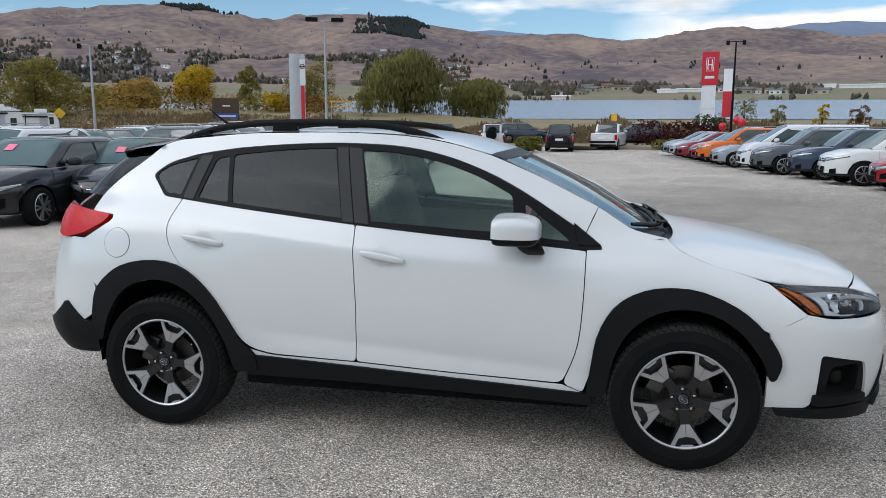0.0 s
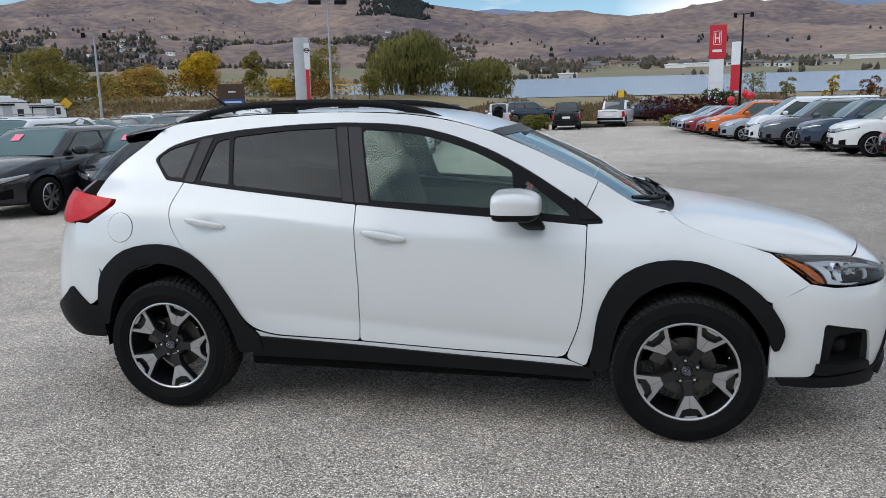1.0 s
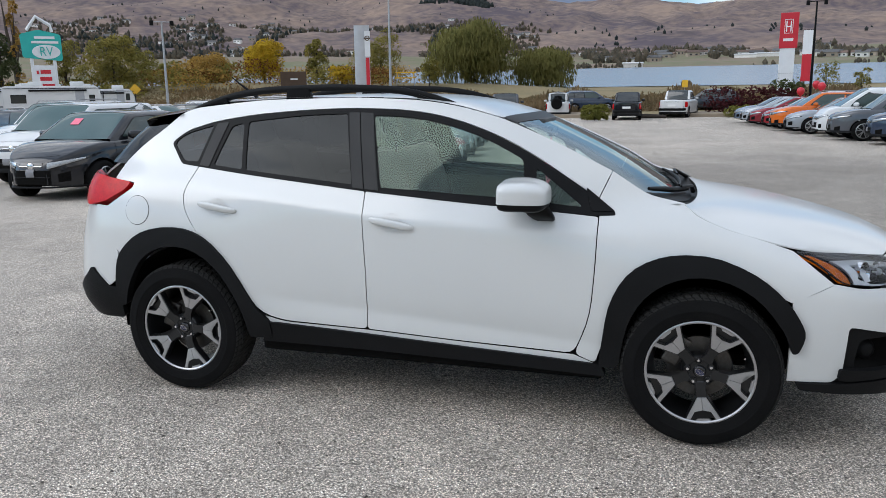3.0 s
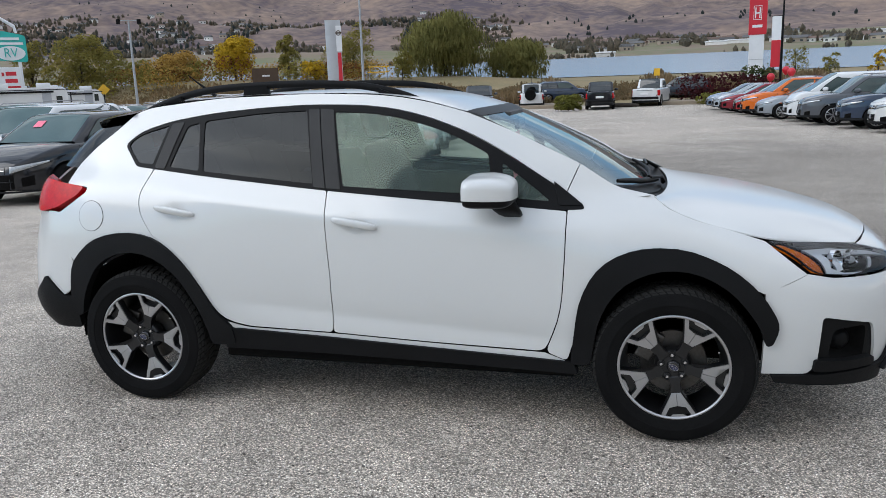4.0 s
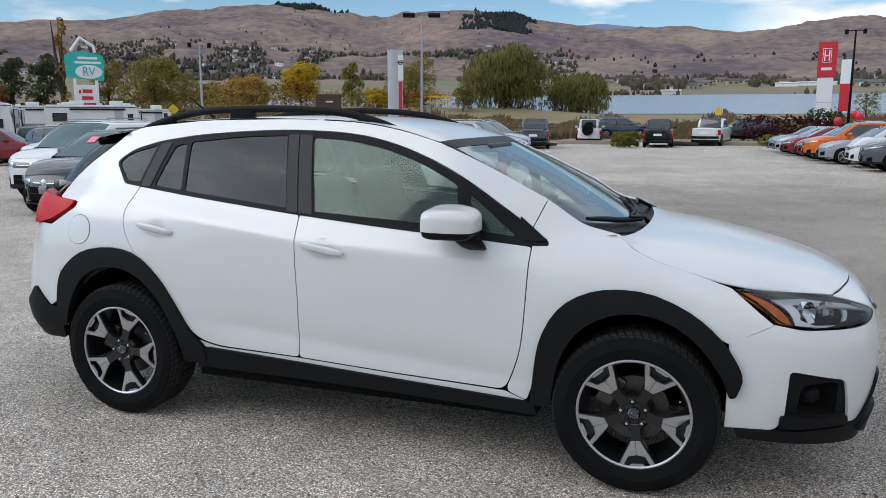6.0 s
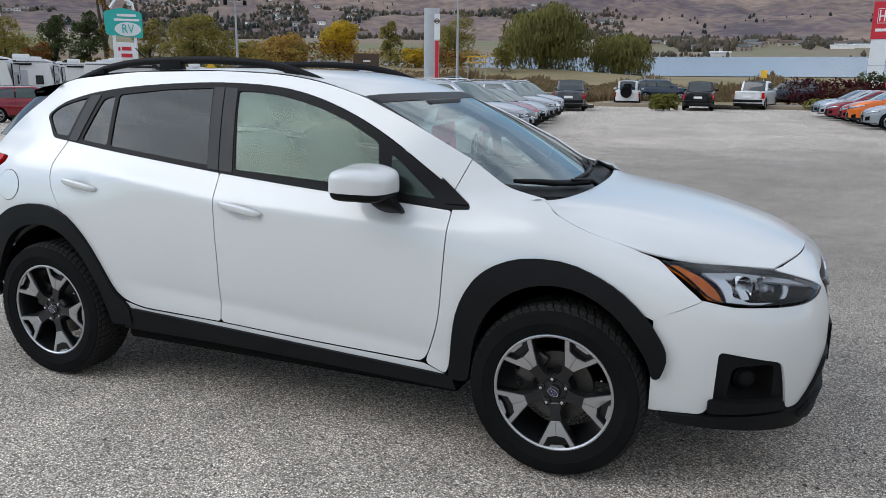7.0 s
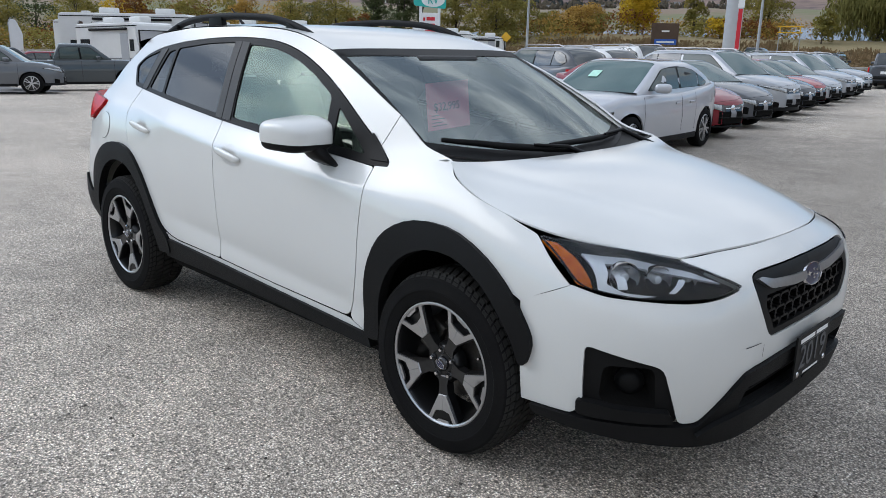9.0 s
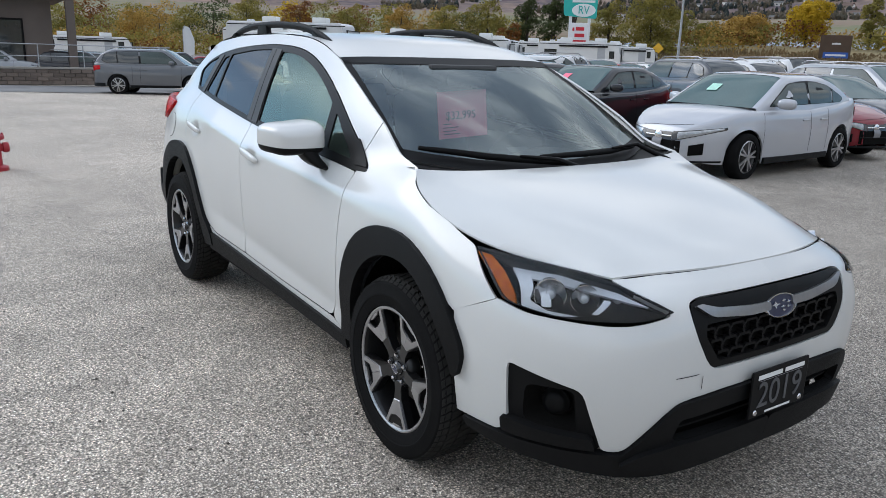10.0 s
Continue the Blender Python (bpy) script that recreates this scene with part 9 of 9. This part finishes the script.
def trailer(x, y, heading, L, H, label, W=2.5, nose=0.3, slide=True, emblem=False):
    """A travel trailer with end cap, slide-out, windows, awning, wheels, drawbar and roof units."""
    ob = thing("travel_trailer", label, "trailer", on_lot(x, y, heading))
    bm = bmesh.new()
    pts = [(-L / 2, 0.70), (L / 2 - nose * 0.4, 0.70), (L / 2, 1.0), (L / 2, 1.9), (L / 2 - nose, H - 0.12), (L / 2 - nose - 0.25, H), (-L / 2 + 0.15, H), (-L / 2, H - 0.15)]
    bm.faces.new([bm.verts.new((a, -W / 2, b)) for a, b in pts])
    ext = bmesh.ops.extrude_face_region(bm, geom=bm.faces[:])
    for v in (g for g in ext["geom"] if isinstance(g, bmesh.types.BMVert)):
        v.co.y += W
    bmesh.ops.recalc_face_normals(bm, faces=bm.faces[:])
    bmesh.ops.bevel(bm, geom=bm.edges[:], offset=0.06, segments=3, affect="EDGES")
    part("body", finish(bm, "body", M_RVWHITE, True), ob)
    # End cap in another shade with black edging, a window or an emblem.
    cap = part("end_cap", boxes("end_cap", M_RVCAP, (L / 2 - 0.02, L / 2 + 0.05, -W / 2 + 0.02, W / 2 - 0.02, 0.72, H - 0.45), bevel=0.03), ob, "pale grey end cap")
    for s in (-1, 1):
        part("edge_trim", boxes("edge_trim", M_TRIM, (L / 2 + 0.0, L / 2 + 0.07, s * (W / 2 - 0.02) - 0.03, s * (W / 2 - 0.02) + 0.03, 0.72, H - 0.45)), ob, "black edge trim")
    part("top_trim", boxes("top_trim", M_TRIM, (L / 2 - 0.02, L / 2 + 0.07, -W / 2, W / 2, H - 0.47, H - 0.42)), ob)
    if emblem:
        part("emblem_bar", boxes("emblem_bar", M_TRIM, (L / 2 + 0.05, L / 2 + 0.06, -0.6, 0.6, H - 1.0, H - 0.92)), cap)
        part("emblem", lathe("emblem", [(0.0, 0.02), (0.16, 0.02), (0.17, 0.0)], M_TRIM, 5, "x"), cap, "", Matrix.Translation((L / 2 + 0.05, 0, H - 0.98)))
        part("spare_wheel", lathe("spare_wheel", [(0.0, 0.12), (0.15, 0.12), (0.18, 0.16), (0.32, 0.15), (0.34, 0.02)], M_RUBBER, 24, "x"), ob, "", Matrix.Translation((L / 2 + 0.04, -0.4, 1.05)))
    else:
        part("cap_window", boxes("cap_window", M_TINT, (L / 2 + 0.05, L / 2 + 0.06, -0.75, 0.75, H - 1.75, H - 0.95), bevel=0.004), cap, "dark end window")
    for s in (-1, 1):
        yy = s * (W / 2 + 0.012)
        for x0, x1, z0, z1 in ((-L * 0.42, -L * 0.27, 1.7, 2.35), (L * 0.36, L * 0.42, 1.7, 2.3)):
            wn_ = part("window", boxes("window", M_TRIM, (x0, x1, -0.012, 0.012, z0, z1), bevel=0.006), ob, "dark window", Matrix.Translation((0, yy, 0)))
            part("pane", boxes("pane", M_TINT, (x0 + 0.05, x1 - 0.05, -0.004, 0.004, z0 + 0.05, z1 - 0.05)), wn_, "", Matrix.Translation((0, s * 0.014, 0)))
        if slide:
            y0, y1 = sorted((s * (W / 2 - 0.1), s * (W / 2 + 0.55)))
            so = part("slide_out", boxes("slide_out", M_RVWHITE, (-L * 0.22, L * 0.12, y0, y1, 0.9, H - 0.55), bevel=0.03), ob, "slide-out room")
            ys = s * (W / 2 + 0.555)
            part("slide_window", boxes("slide_window", M_TINT, (-L * 0.13, L * 0.05, ys - 0.008, ys + 0.008, 1.6, 2.4)), so, "dark window")
            part("slide_trim", boxes("slide_trim", M_TRIM, (-L * 0.225, L * 0.125, y0 + 0.02, y1 + 0.012, H - 0.60, H - 0.54)), so)
        part("stripe", boxes("stripe", M_RVGREY, (-L / 2 + 0.15, L / 2 - 0.15, yy - 0.004, yy + 0.004, 1.02, 1.34)), ob, "grey stripe")
        part("belt_line", boxes("belt_line", M_TRIM, (-L / 2 + 0.1, L / 2 - 0.1, yy - 0.006, yy + 0.006, H - 0.22, H - 0.17)), ob)
        part("door", boxes("door", M_RVCAP, (L * 0.22, L * 0.22 + 0.65, yy - 0.015, yy + 0.015, 0.85, 2.65), bevel=0.01), ob, "trailer door")
        part("awning", tube("awning", [(-L * 0.24, yy + s * 0.08, H - 0.35), (L * 0.34, yy + s * 0.08, H - 0.35)], 0.07, M_TRIM, 8), ob, "rolled dark awning")
        for k in (-0.42, 0.42):
            part("wheel", lathe("wheel", [(0.0, -0.1), (0.2, -0.1), (0.36, -0.1), (0.37, 0.1), (0.0, 0.1)], M_RUBBER, 24), ob, "", Matrix.Translation((-L * 0.1 + k, s * (W / 2 - 0.12), 0.37)))
    part("skirt", boxes("skirt", M_VOID, (-L / 2 + 0.1, L / 2 - 0.3, -W / 2 + 0.15, W / 2 - 0.15, 0.36, 0.74)), ob)
    part("drawbar", tube("drawbar", [(L / 2 - 0.3, 0, 0.5), (L / 2 + 1.1, 0, 0.5)], 0.06, M_TRIM, 6), ob)
    for u in (-L * 0.18, L * 0.24):
        part("roof_unit", boxes("roof_unit", M_RVWHITE, (u - 0.5, u + 0.5, -0.36, 0.36, H, H + 0.34), bevel=0.08, smooth=True), ob, "white roof air unit")
    part("roof_vent", boxes("roof_vent", M_RVWHITE, (-L * 0.38, -L * 0.38 + 0.4, -0.2, 0.2, H, H + 0.14), bevel=0.03), ob)
    part("jack", tube("jack", [(L / 2 + 0.6, 0, 0.02), (L / 2 + 0.6, 0, 0.9)], 0.04, M_TRIM, 6), ob)
    return ob


trailer(-40.7, 16.6, 12, 5.6, 3.2, "low white travel trailer with an emblem and spare wheel", slide=False, emblem=True)
trailer(-44.9, 19.0, 44, 8.2, 3.95, "tall white fifth-wheel trailer with a slide-out room")
trailer(-44.5, 28.5, 42, 8.6, 3.6, "tall white trailer with a grey end cap")
trailer(-47.5, 34.5, 42, 8.0, 3.4, "white travel trailer with two roof units")
trailer(-52.0, 39.5, 44, 7.4, 3.2, "white travel trailer behind others")
trailer(-46.0, 46.0, 40, 7.0, 3.0, "white travel trailer near a teal sign", slide=False)
trailer(-55.0, 50.0, 40, 6.8, 2.9, "white travel trailer far along a row", slide=False)
trailer(-56.0, 58.5, 36, 6.4, 2.8, "white trailer with dark emblem near the road", slide=False, emblem=True)
trailer(-49.5, 55.5, 38, 5.6, 2.7, "small white trailer near the road", slide=False)
trailer(-72.0, 11.0, 80, 8.0, 2.7, "white motor home far off", slide=False)
trailer(-52.0, 22.0, 42, 10.0, 3.7, "long white motor home behind other trailers", slide=False)

# ---- building and wall at the end of the drive ----
M_STONE = [surf("stone_block", (0.20, 0.16, 0.13), (0.12, 0.095, 0.08), 3, 0.9, 0, 0.5, 25, each=0.3)]
M_WALL = surf("brown_render", (0.14, 0.115, 0.10), (0.11, 0.09, 0.08), 1.0, 0.85, 0, 0.15, 30)
ob = thing("dealer_building", "dark brown building with a deep flat roof", "building", on_lot(-46.5, 0.4, -4))
part("wall", boxes("wall", M_WALL, (-8, 5.0, -8, 4.2, 0, 4.4)), ob)
part("roof", boxes("roof", M_DARKSIGN, (-9, 6.2, -9, 5.4, 4.4, 4.9), bevel=0.04), ob, "deep dark flat roof")
for k in range(3):
    wn_ = part("window", boxes("window", M_TRIM, (5.0, 5.06, -6.5 + 3.4 * k, -3.9 + 3.4 * k, 1.0, 3.2)), ob, "dark window")
    part("pane", boxes("pane", M_TINT, (5.06, 5.07, -6.4 + 3.4 * k, -4.0 + 3.4 * k, 1.1, 3.1)), wn_)
for yy in (-6.0, 0.2, 5.0):
    part("column", boxes("column", M_WALL, (5.6, 6.0, yy - 0.2, yy + 0.2, 0, 4.4), bevel=0.02), ob)
# Stone retaining wall of single blocks, with a rail.
wall = thing("stone_wall", "low brown stone retaining wall with a steel rail", "wall", on_lot(-36.5, -3.0, 93))
part("core", boxes("core", M_BARRIER, (0, 12, -0.12, 0.35, 0, 0.72)), wall)
part("coping", boxes("coping", M_BARRIER, (-0.05, 12.05, -0.22, 0.42, 0.72, 0.82), bevel=0.015), wall, "concrete coping")
block = boxes("stone", M_STONE[0], (0, 0.46, -0.20, -0.11, 0, 0.165), bevel=0.015)
for r in range(4):
    for k in range(25):
        part("stone", block, wall, "", Matrix.Translation((0.01 + 0.48 * k + (0.0 if r % 2 else 0.2) * (k < 24), rng.uniform(-0.02, 0.02), 0.02 + 0.175 * r)))
for k in range(7):
    part("rail_post", tube("rail_post", [(0.1 + 1.95 * k, 0.1, 0.8), (0.1 + 1.95 * k, 0.1, 1.85)], 0.025, M_POLE, 6), wall)
for z in (1.3, 1.83):
    part("rail", tube("rail", [(0, 0.1, z), (12, 0.1, z)], 0.025, M_POLE, 6), wall)
for (x, y), c in (((-47.0, 12.5), M_WHITEPANEL), ((-46.0, 16.0), M_DARKSIGN)):
    ob = thing("feather_flag", "tall narrow advertising flag on a pole", "flag", facing(x, y))
    part("pole", tube("pole", [(0, 0, 0), (0, 0, 3.2), (0.15, 0, 3.5)], 0.025, M_POLE, 6), ob)
    fl = rounded([(0.02, 1.2), (0.62, 1.3), (0.70, 2.6), (0.40, 3.4), (0.02, 3.45)], 0.15, 0.1)
    part("cloth", sheet_mesh("cloth", fl, lambda q: (np.c_[q[:, 0], 0.04 * np.sin(q[:, 1] * 4), q[:, 1]], np.tile([0, -1.0, 0], (len(q), 1))), c, lip=0.01, res=0.2), ob)
x, y = -50.0, 2.0
ob = thing("street_lamp", "thin black pole beyond the parked cars", "lamp post", facing(x, y))
part("pole", tube("pole", [(0, 0, 0), (0, 0, 6.5)], [0.09, 0.05], M_TRIM, 8), ob)
part("lamp_head", boxes("lamp_head", M_TRIM, (-0.3, 0.3, -0.2, 0.2, 6.5, 6.7), bevel=0.03), ob)
M_DRIVE = surf("dark_asphalt", (0.13, 0.13, 0.135), (0.19, 0.185, 0.18), 0.6, 0.9, 0, 0.3, 120)
drive_x, drive_y = np.linspace(-36.0, -27.6, 18), np.r_[np.linspace(-30, 0, 8), np.linspace(1.2, 8.5, 9)]
corners = [(x, y, float(lot_z(x, y)) + 0.02) for x in drive_x for y in drive_y]
tagged(new("road", mesh_of("road", corners, [(i * 17 + j, (i + 1) * 17 + j, (i + 1) * 17 + j + 1, i * 17 + j + 1) for i in range(17) for j in range(16)], M_DRIVE, False)), "darker asphalt drive in front of a stone wall", "road", kind="structure")
# Red hydrant near the crossover.
M_HYDRANT = surf("red_hydrant_paint", (0.42, 0.02, 0.03), (0.30, 0.015, 0.025), 8, 0.5, 0, 0.2, 60)
ob = thing("fire_hydrant", "small red fire hydrant on the asphalt", "hydrant", Matrix.Translation((-6.62, -1.53, 0)))
part("barrel", lathe("barrel", [(0.0, 0.0), (0.17, 0.0), (0.17, 0.04), (0.11, 0.06), (0.105, 0.34), (0.15, 0.36), (0.15, 0.40), (0.11, 0.42), (0.10, 0.50), (0.04, 0.55), (0.035, 0.60), (0.0, 0.60)], M_HYDRANT, 24, "z"), ob)
for a in (0, 90, 180):
    part("outlet", lathe("outlet", [(0.0, 0.19), (0.05, 0.19), (0.06, 0.17), (0.06, 0.13), (0.045, 0.12), (0.045, 0.0)], M_HYDRANT, 16, "x"), ob, "capped outlet", Matrix.Translation((0, 0, 0.26)) @ Matrix.Rotation(radians(a), 4, "Z"))
for k in range(8):
    t = math.pi * k / 4
    part("bolt", lathe("bolt", [(0.0, 0.43), (0.012, 0.43), (0.014, 0.40)], M_HYDRANT, 6, "z"), ob, "", Matrix.Translation((0.132 * math.cos(t), 0.132 * math.sin(t), 0)))

# ---- village and woods on the slopes ----
def far_clumps(n, az0, az1, r0, r1, size, mtl, name, label, cond=None, gap=0.02):
    az = np.radians(rng.uniform(az0, az1, n))
    r = rng.uniform(r0, r1, n)
    keep = np.array([noise.noise(Vector((a * 14, b / 330, 3.3))) + 0.25 * noise.noise(Vector((a * 60, b / 90, 1.3))) for a, b in zip(az, r)]) > gap
    if cond is not None:
        keep &= cond(np.degrees(az), r)
    az, r = az[keep], r[keep]
    x, y = EYE0[0] + r * np.sin(az), EYE0[1] + r * np.cos(az)
    z = land(x[None], y[None])[0]
    vs, fs = [], []
    for a, b, c in zip(x, y, z):
        s = size * rng.uniform(0.5, 1.3)
        h = s * rng.uniform(1.2, 2.0)
        base = len(vs)
        k = 6
        for t in range(k):
            q = 2 * math.pi * t / k + rng.uniform(-0.3, 0.3)
            e = s * rng.uniform(0.35, 0.6)
            vs.append((a + e * math.cos(q), b + e * math.sin(q), c - 1))
        for t in range(k):
            q = 2 * math.pi * t / k + rng.uniform(-0.3, 0.3)
            e = s * rng.uniform(0.4, 0.75)
            vs.append((a + e * math.cos(q), b + e * math.sin(q), c + h * rng.uniform(0.35, 0.6)))
        vs.append((a + rng.uniform(-0.1, 0.1) * s, b, c + h))
        for t in range(k):
            u = (t + 1) % k
            fs += [(base + t, base + u, base + k + u, base + k + t), (base + k + t, base + k + u, base + 2 * k)]
    tagged(new(name, mesh_of(name, vs, fs, mtl, False)), label, "trees", kind="stuff")


F_CONIFER = foliage("far_conifers", (0.035, 0.047, 0.048), (0.045, 0.055, 0.052), (0.058, 0.062, 0.055))
F_FARMIX = foliage("far_mixed_trees", (0.062, 0.07, 0.062), (0.105, 0.098, 0.075), (0.16, 0.125, 0.085), (0.055, 0.063, 0.06))
far_clumps(4200, -60, -9, 1650, 2500, 7.0, F_FARMIX, "village_trees", "trees among far houses on the slope")
far_clumps(1000, -58, -12, 1750, 2300, 8.0, F_CONIFER, "village_trees", "dark conifers among far houses", gap=0.06)
far_clumps(1900, -10, 24, 1280, 1700, 7.5, F_FARMIX, "village_trees", "trees among houses near the far shore", gap=0.05)
far_clumps(130, -10, 24, 1700, 2500, 6, F_CONIFER, "slope_woods", "dark conifers above far houses", gap=0.08)


def ridge_edge(az, r):
    """A wood that thins out to one side and down the slope."""
    ragged = np.array([noise.noise(Vector((a * 1.1, b / 160, 7.7))) for a, b in zip(az, r)])
    down = (3400 - r) / 650
    inner = 1 - np.abs(az + 14.9 - 0.7 * down) / np.maximum(0.3, 1.75 + 1.2 * ragged - 0.5 * down)
    return rng.uniform(0, 1, len(az)) < np.maximum(np.clip(inner * 2.2, 0, 0.75), 0.07 * (np.abs(az + 16.4) < 1.7 + ragged))


def ridge_strip(az, r):
    """A strip of wood just under the crest."""
    ragged = np.array([noise.noise(Vector((a * 0.8, b / 120, 2.2))) for a, b in zip(az, r)])
    deep = 170 * np.clip((az + 32.5) / 3, 0, 1) * np.clip((-25.5 - az) / 2.5, 0, 1) * (0.6 + ragged)
    return rng.uniform(0, 1, len(az)) < 0.55 * np.clip((r - 3390 + deep) / 90, 0, 1)


far_clumps(9000, -19, -12.8, 2750, 3390, 8.5, F_CONIFER, "ridge_woods", "dark conifer wood on the ridge", ridge_edge, -2)
far_clumps(5200, -32.5, -25, 3120, 3390, 8.5, F_CONIFER, "ridge_woods", "strip of conifers along a far ridge", ridge_strip, -2)
far_clumps(420, -90, -8, 2450, 3350, 4.0, F_CONIFER, "hill_scrub", "scattered scrub on the dry hills", gap=0.1)
far_clumps(420, -30, 24, 1030, 1110, 4, F_FARMIX, "shore_trees", "trees along the far shore", gap=0.12)
M_HOUSE = [surf("pale_house_wall", (0.72, 0.70, 0.67), (0.6, 0.58, 0.55), 0.3, 0.8, each=0.2), surf("tan_house_wall", (0.34, 0.28, 0.22), (0.28, 0.23, 0.18), 0.3, 0.8, each=0.3)]
M_ROOFS = [surf("grey_house_roof", (0.13, 0.125, 0.125), (0.09, 0.09, 0.09), 0.4, 0.9, each=0.3), surf("brown_house_roof", (0.15, 0.10, 0.08), (0.11, 0.075, 0.06), 0.4, 0.9, each=0.3)]
M_PANE = surf("dark_pane", (0.03, 0.035, 0.04), None, 1, 0.15)
bm = bmesh.new()
box(bm, -6, 6, -4.5, 4.5, -3, 5)
H_WALL = [finish(bm.copy(), "wall", m) for m in M_HOUSE]
bm.free()
bm = bmesh.new()
v = [bm.verts.new(c) for c in ((-6.8, -5.3, 4.8), (6.8, -5.3, 4.8), (6.8, 5.3, 4.8), (-6.8, 5.3, 4.8), (-6.8, 0, 8.0), (6.8, 0, 8.0))]
for f in ((0, 1, 5, 4), (2, 3, 4, 5), (0, 4, 3), (1, 2, 5), (0, 3, 2, 1)):
    bm.faces.new([v[i] for i in f])
H_ROOF = [finish(bm.copy(), "roof", m) for m in M_ROOFS]
bm.free()
H_WIN = boxes("window", M_PANE, (-1.1, 1.1, -0.1, 0.1, 1.0, 3.0))
made = 0
while made < 290:
    far_side = rng.uniform() < 0.72
    az, r = (radians(rng.uniform(-56, -10)), rng.uniform(1680, 2520)) if far_side else (radians(rng.uniform(-9, 22)), rng.uniform(1290, 1620))
    if noise.noise(Vector((az * 14, r / 330, 3.3))) < -0.06:
        continue
    x, y = EYE0[0] + r * math.sin(az), EYE0[1] + r * math.cos(az)
    z = z_at(x, y)
    k = made % 2
    ob = thing("house", ("pale" if k == 0 else "tan") + " house with a pitched roof on the far slope", "house", Matrix.Translation((x, y, z)) @ Matrix.Rotation(-az + rng.uniform(-0.6, 0.6), 4, "Z") @ Matrix.Diagonal((rng.uniform(1.0, 2.0), 1.2, rng.uniform(0.9, 1.4), 1)), "houses on the far slope")
    part("wall", H_WALL[k], ob)
    part("roof", H_ROOF[(made // 2) % 2], ob)
    for u in (-3.2, 2.6):
        part("window", H_WIN, ob, "", Matrix.Translation((u, -4.55, 0)))
    made += 1
for az, r, L in ((-3.2, 1080, 26), (6.0, 1420, 60), (4.2, 1400, 34), (8.5, 1450, 40), (14.0, 1500, 44), (16.4, 1480, 70)):
    x, y = out_at(az, r)
    ob = thing("farm_shed", "long low pale roofed shed in far fields", "shed", Matrix.Translation((x, y, z_at(x, y))) @ Matrix.Rotation(-radians(az), 4, "Z"))
    part("wall", boxes("wall", M_HOUSE[0], (-L / 2, L / 2, -6, 6, -3, 4)), ob)
    part("roof", boxes("roof", M_WHITEPANEL, (-L / 2 - 1, L / 2 + 1, -7, 7, 4, 6.2), bevel=1.2), ob, "pale roof")


# Loose chips of stone on the asphalt round the crossover.
vs, fs = [], []
for k in range(1500):
    x, y = rng.uniform(-4.0, 5.0), rng.uniform(-4.3, 0.4)
    r = 0.003 + 0.006 * rng.uniform() ** 2
    t = rng.uniform(0, 6.3)
    base = len(vs)
    vs += [(x + r * math.cos(t + q) * (1.0 if j % 2 else 1.4), y + r * math.sin(t + q), 0.001 + 0.3 * r) for j, q in enumerate((0, 1.57, 3.14, 4.71))] + [(x, y, 0.001 + r * 1.1)]
    fs += [(base + j, base + (j + 1) % 4, base + 4) for j in range(4)]
F_CHIP = foliage("loose_stone", (0.30, 0.27, 0.24), (0.16, 0.14, 0.12), (0.07, 0.06, 0.055), (0.48, 0.45, 0.41))
tagged(new("loose_gravel", mesh_of("loose_gravel", vs, fs, F_CHIP, False)), "loose stone chips scattered on the asphalt", "gravel", kind="stuff")
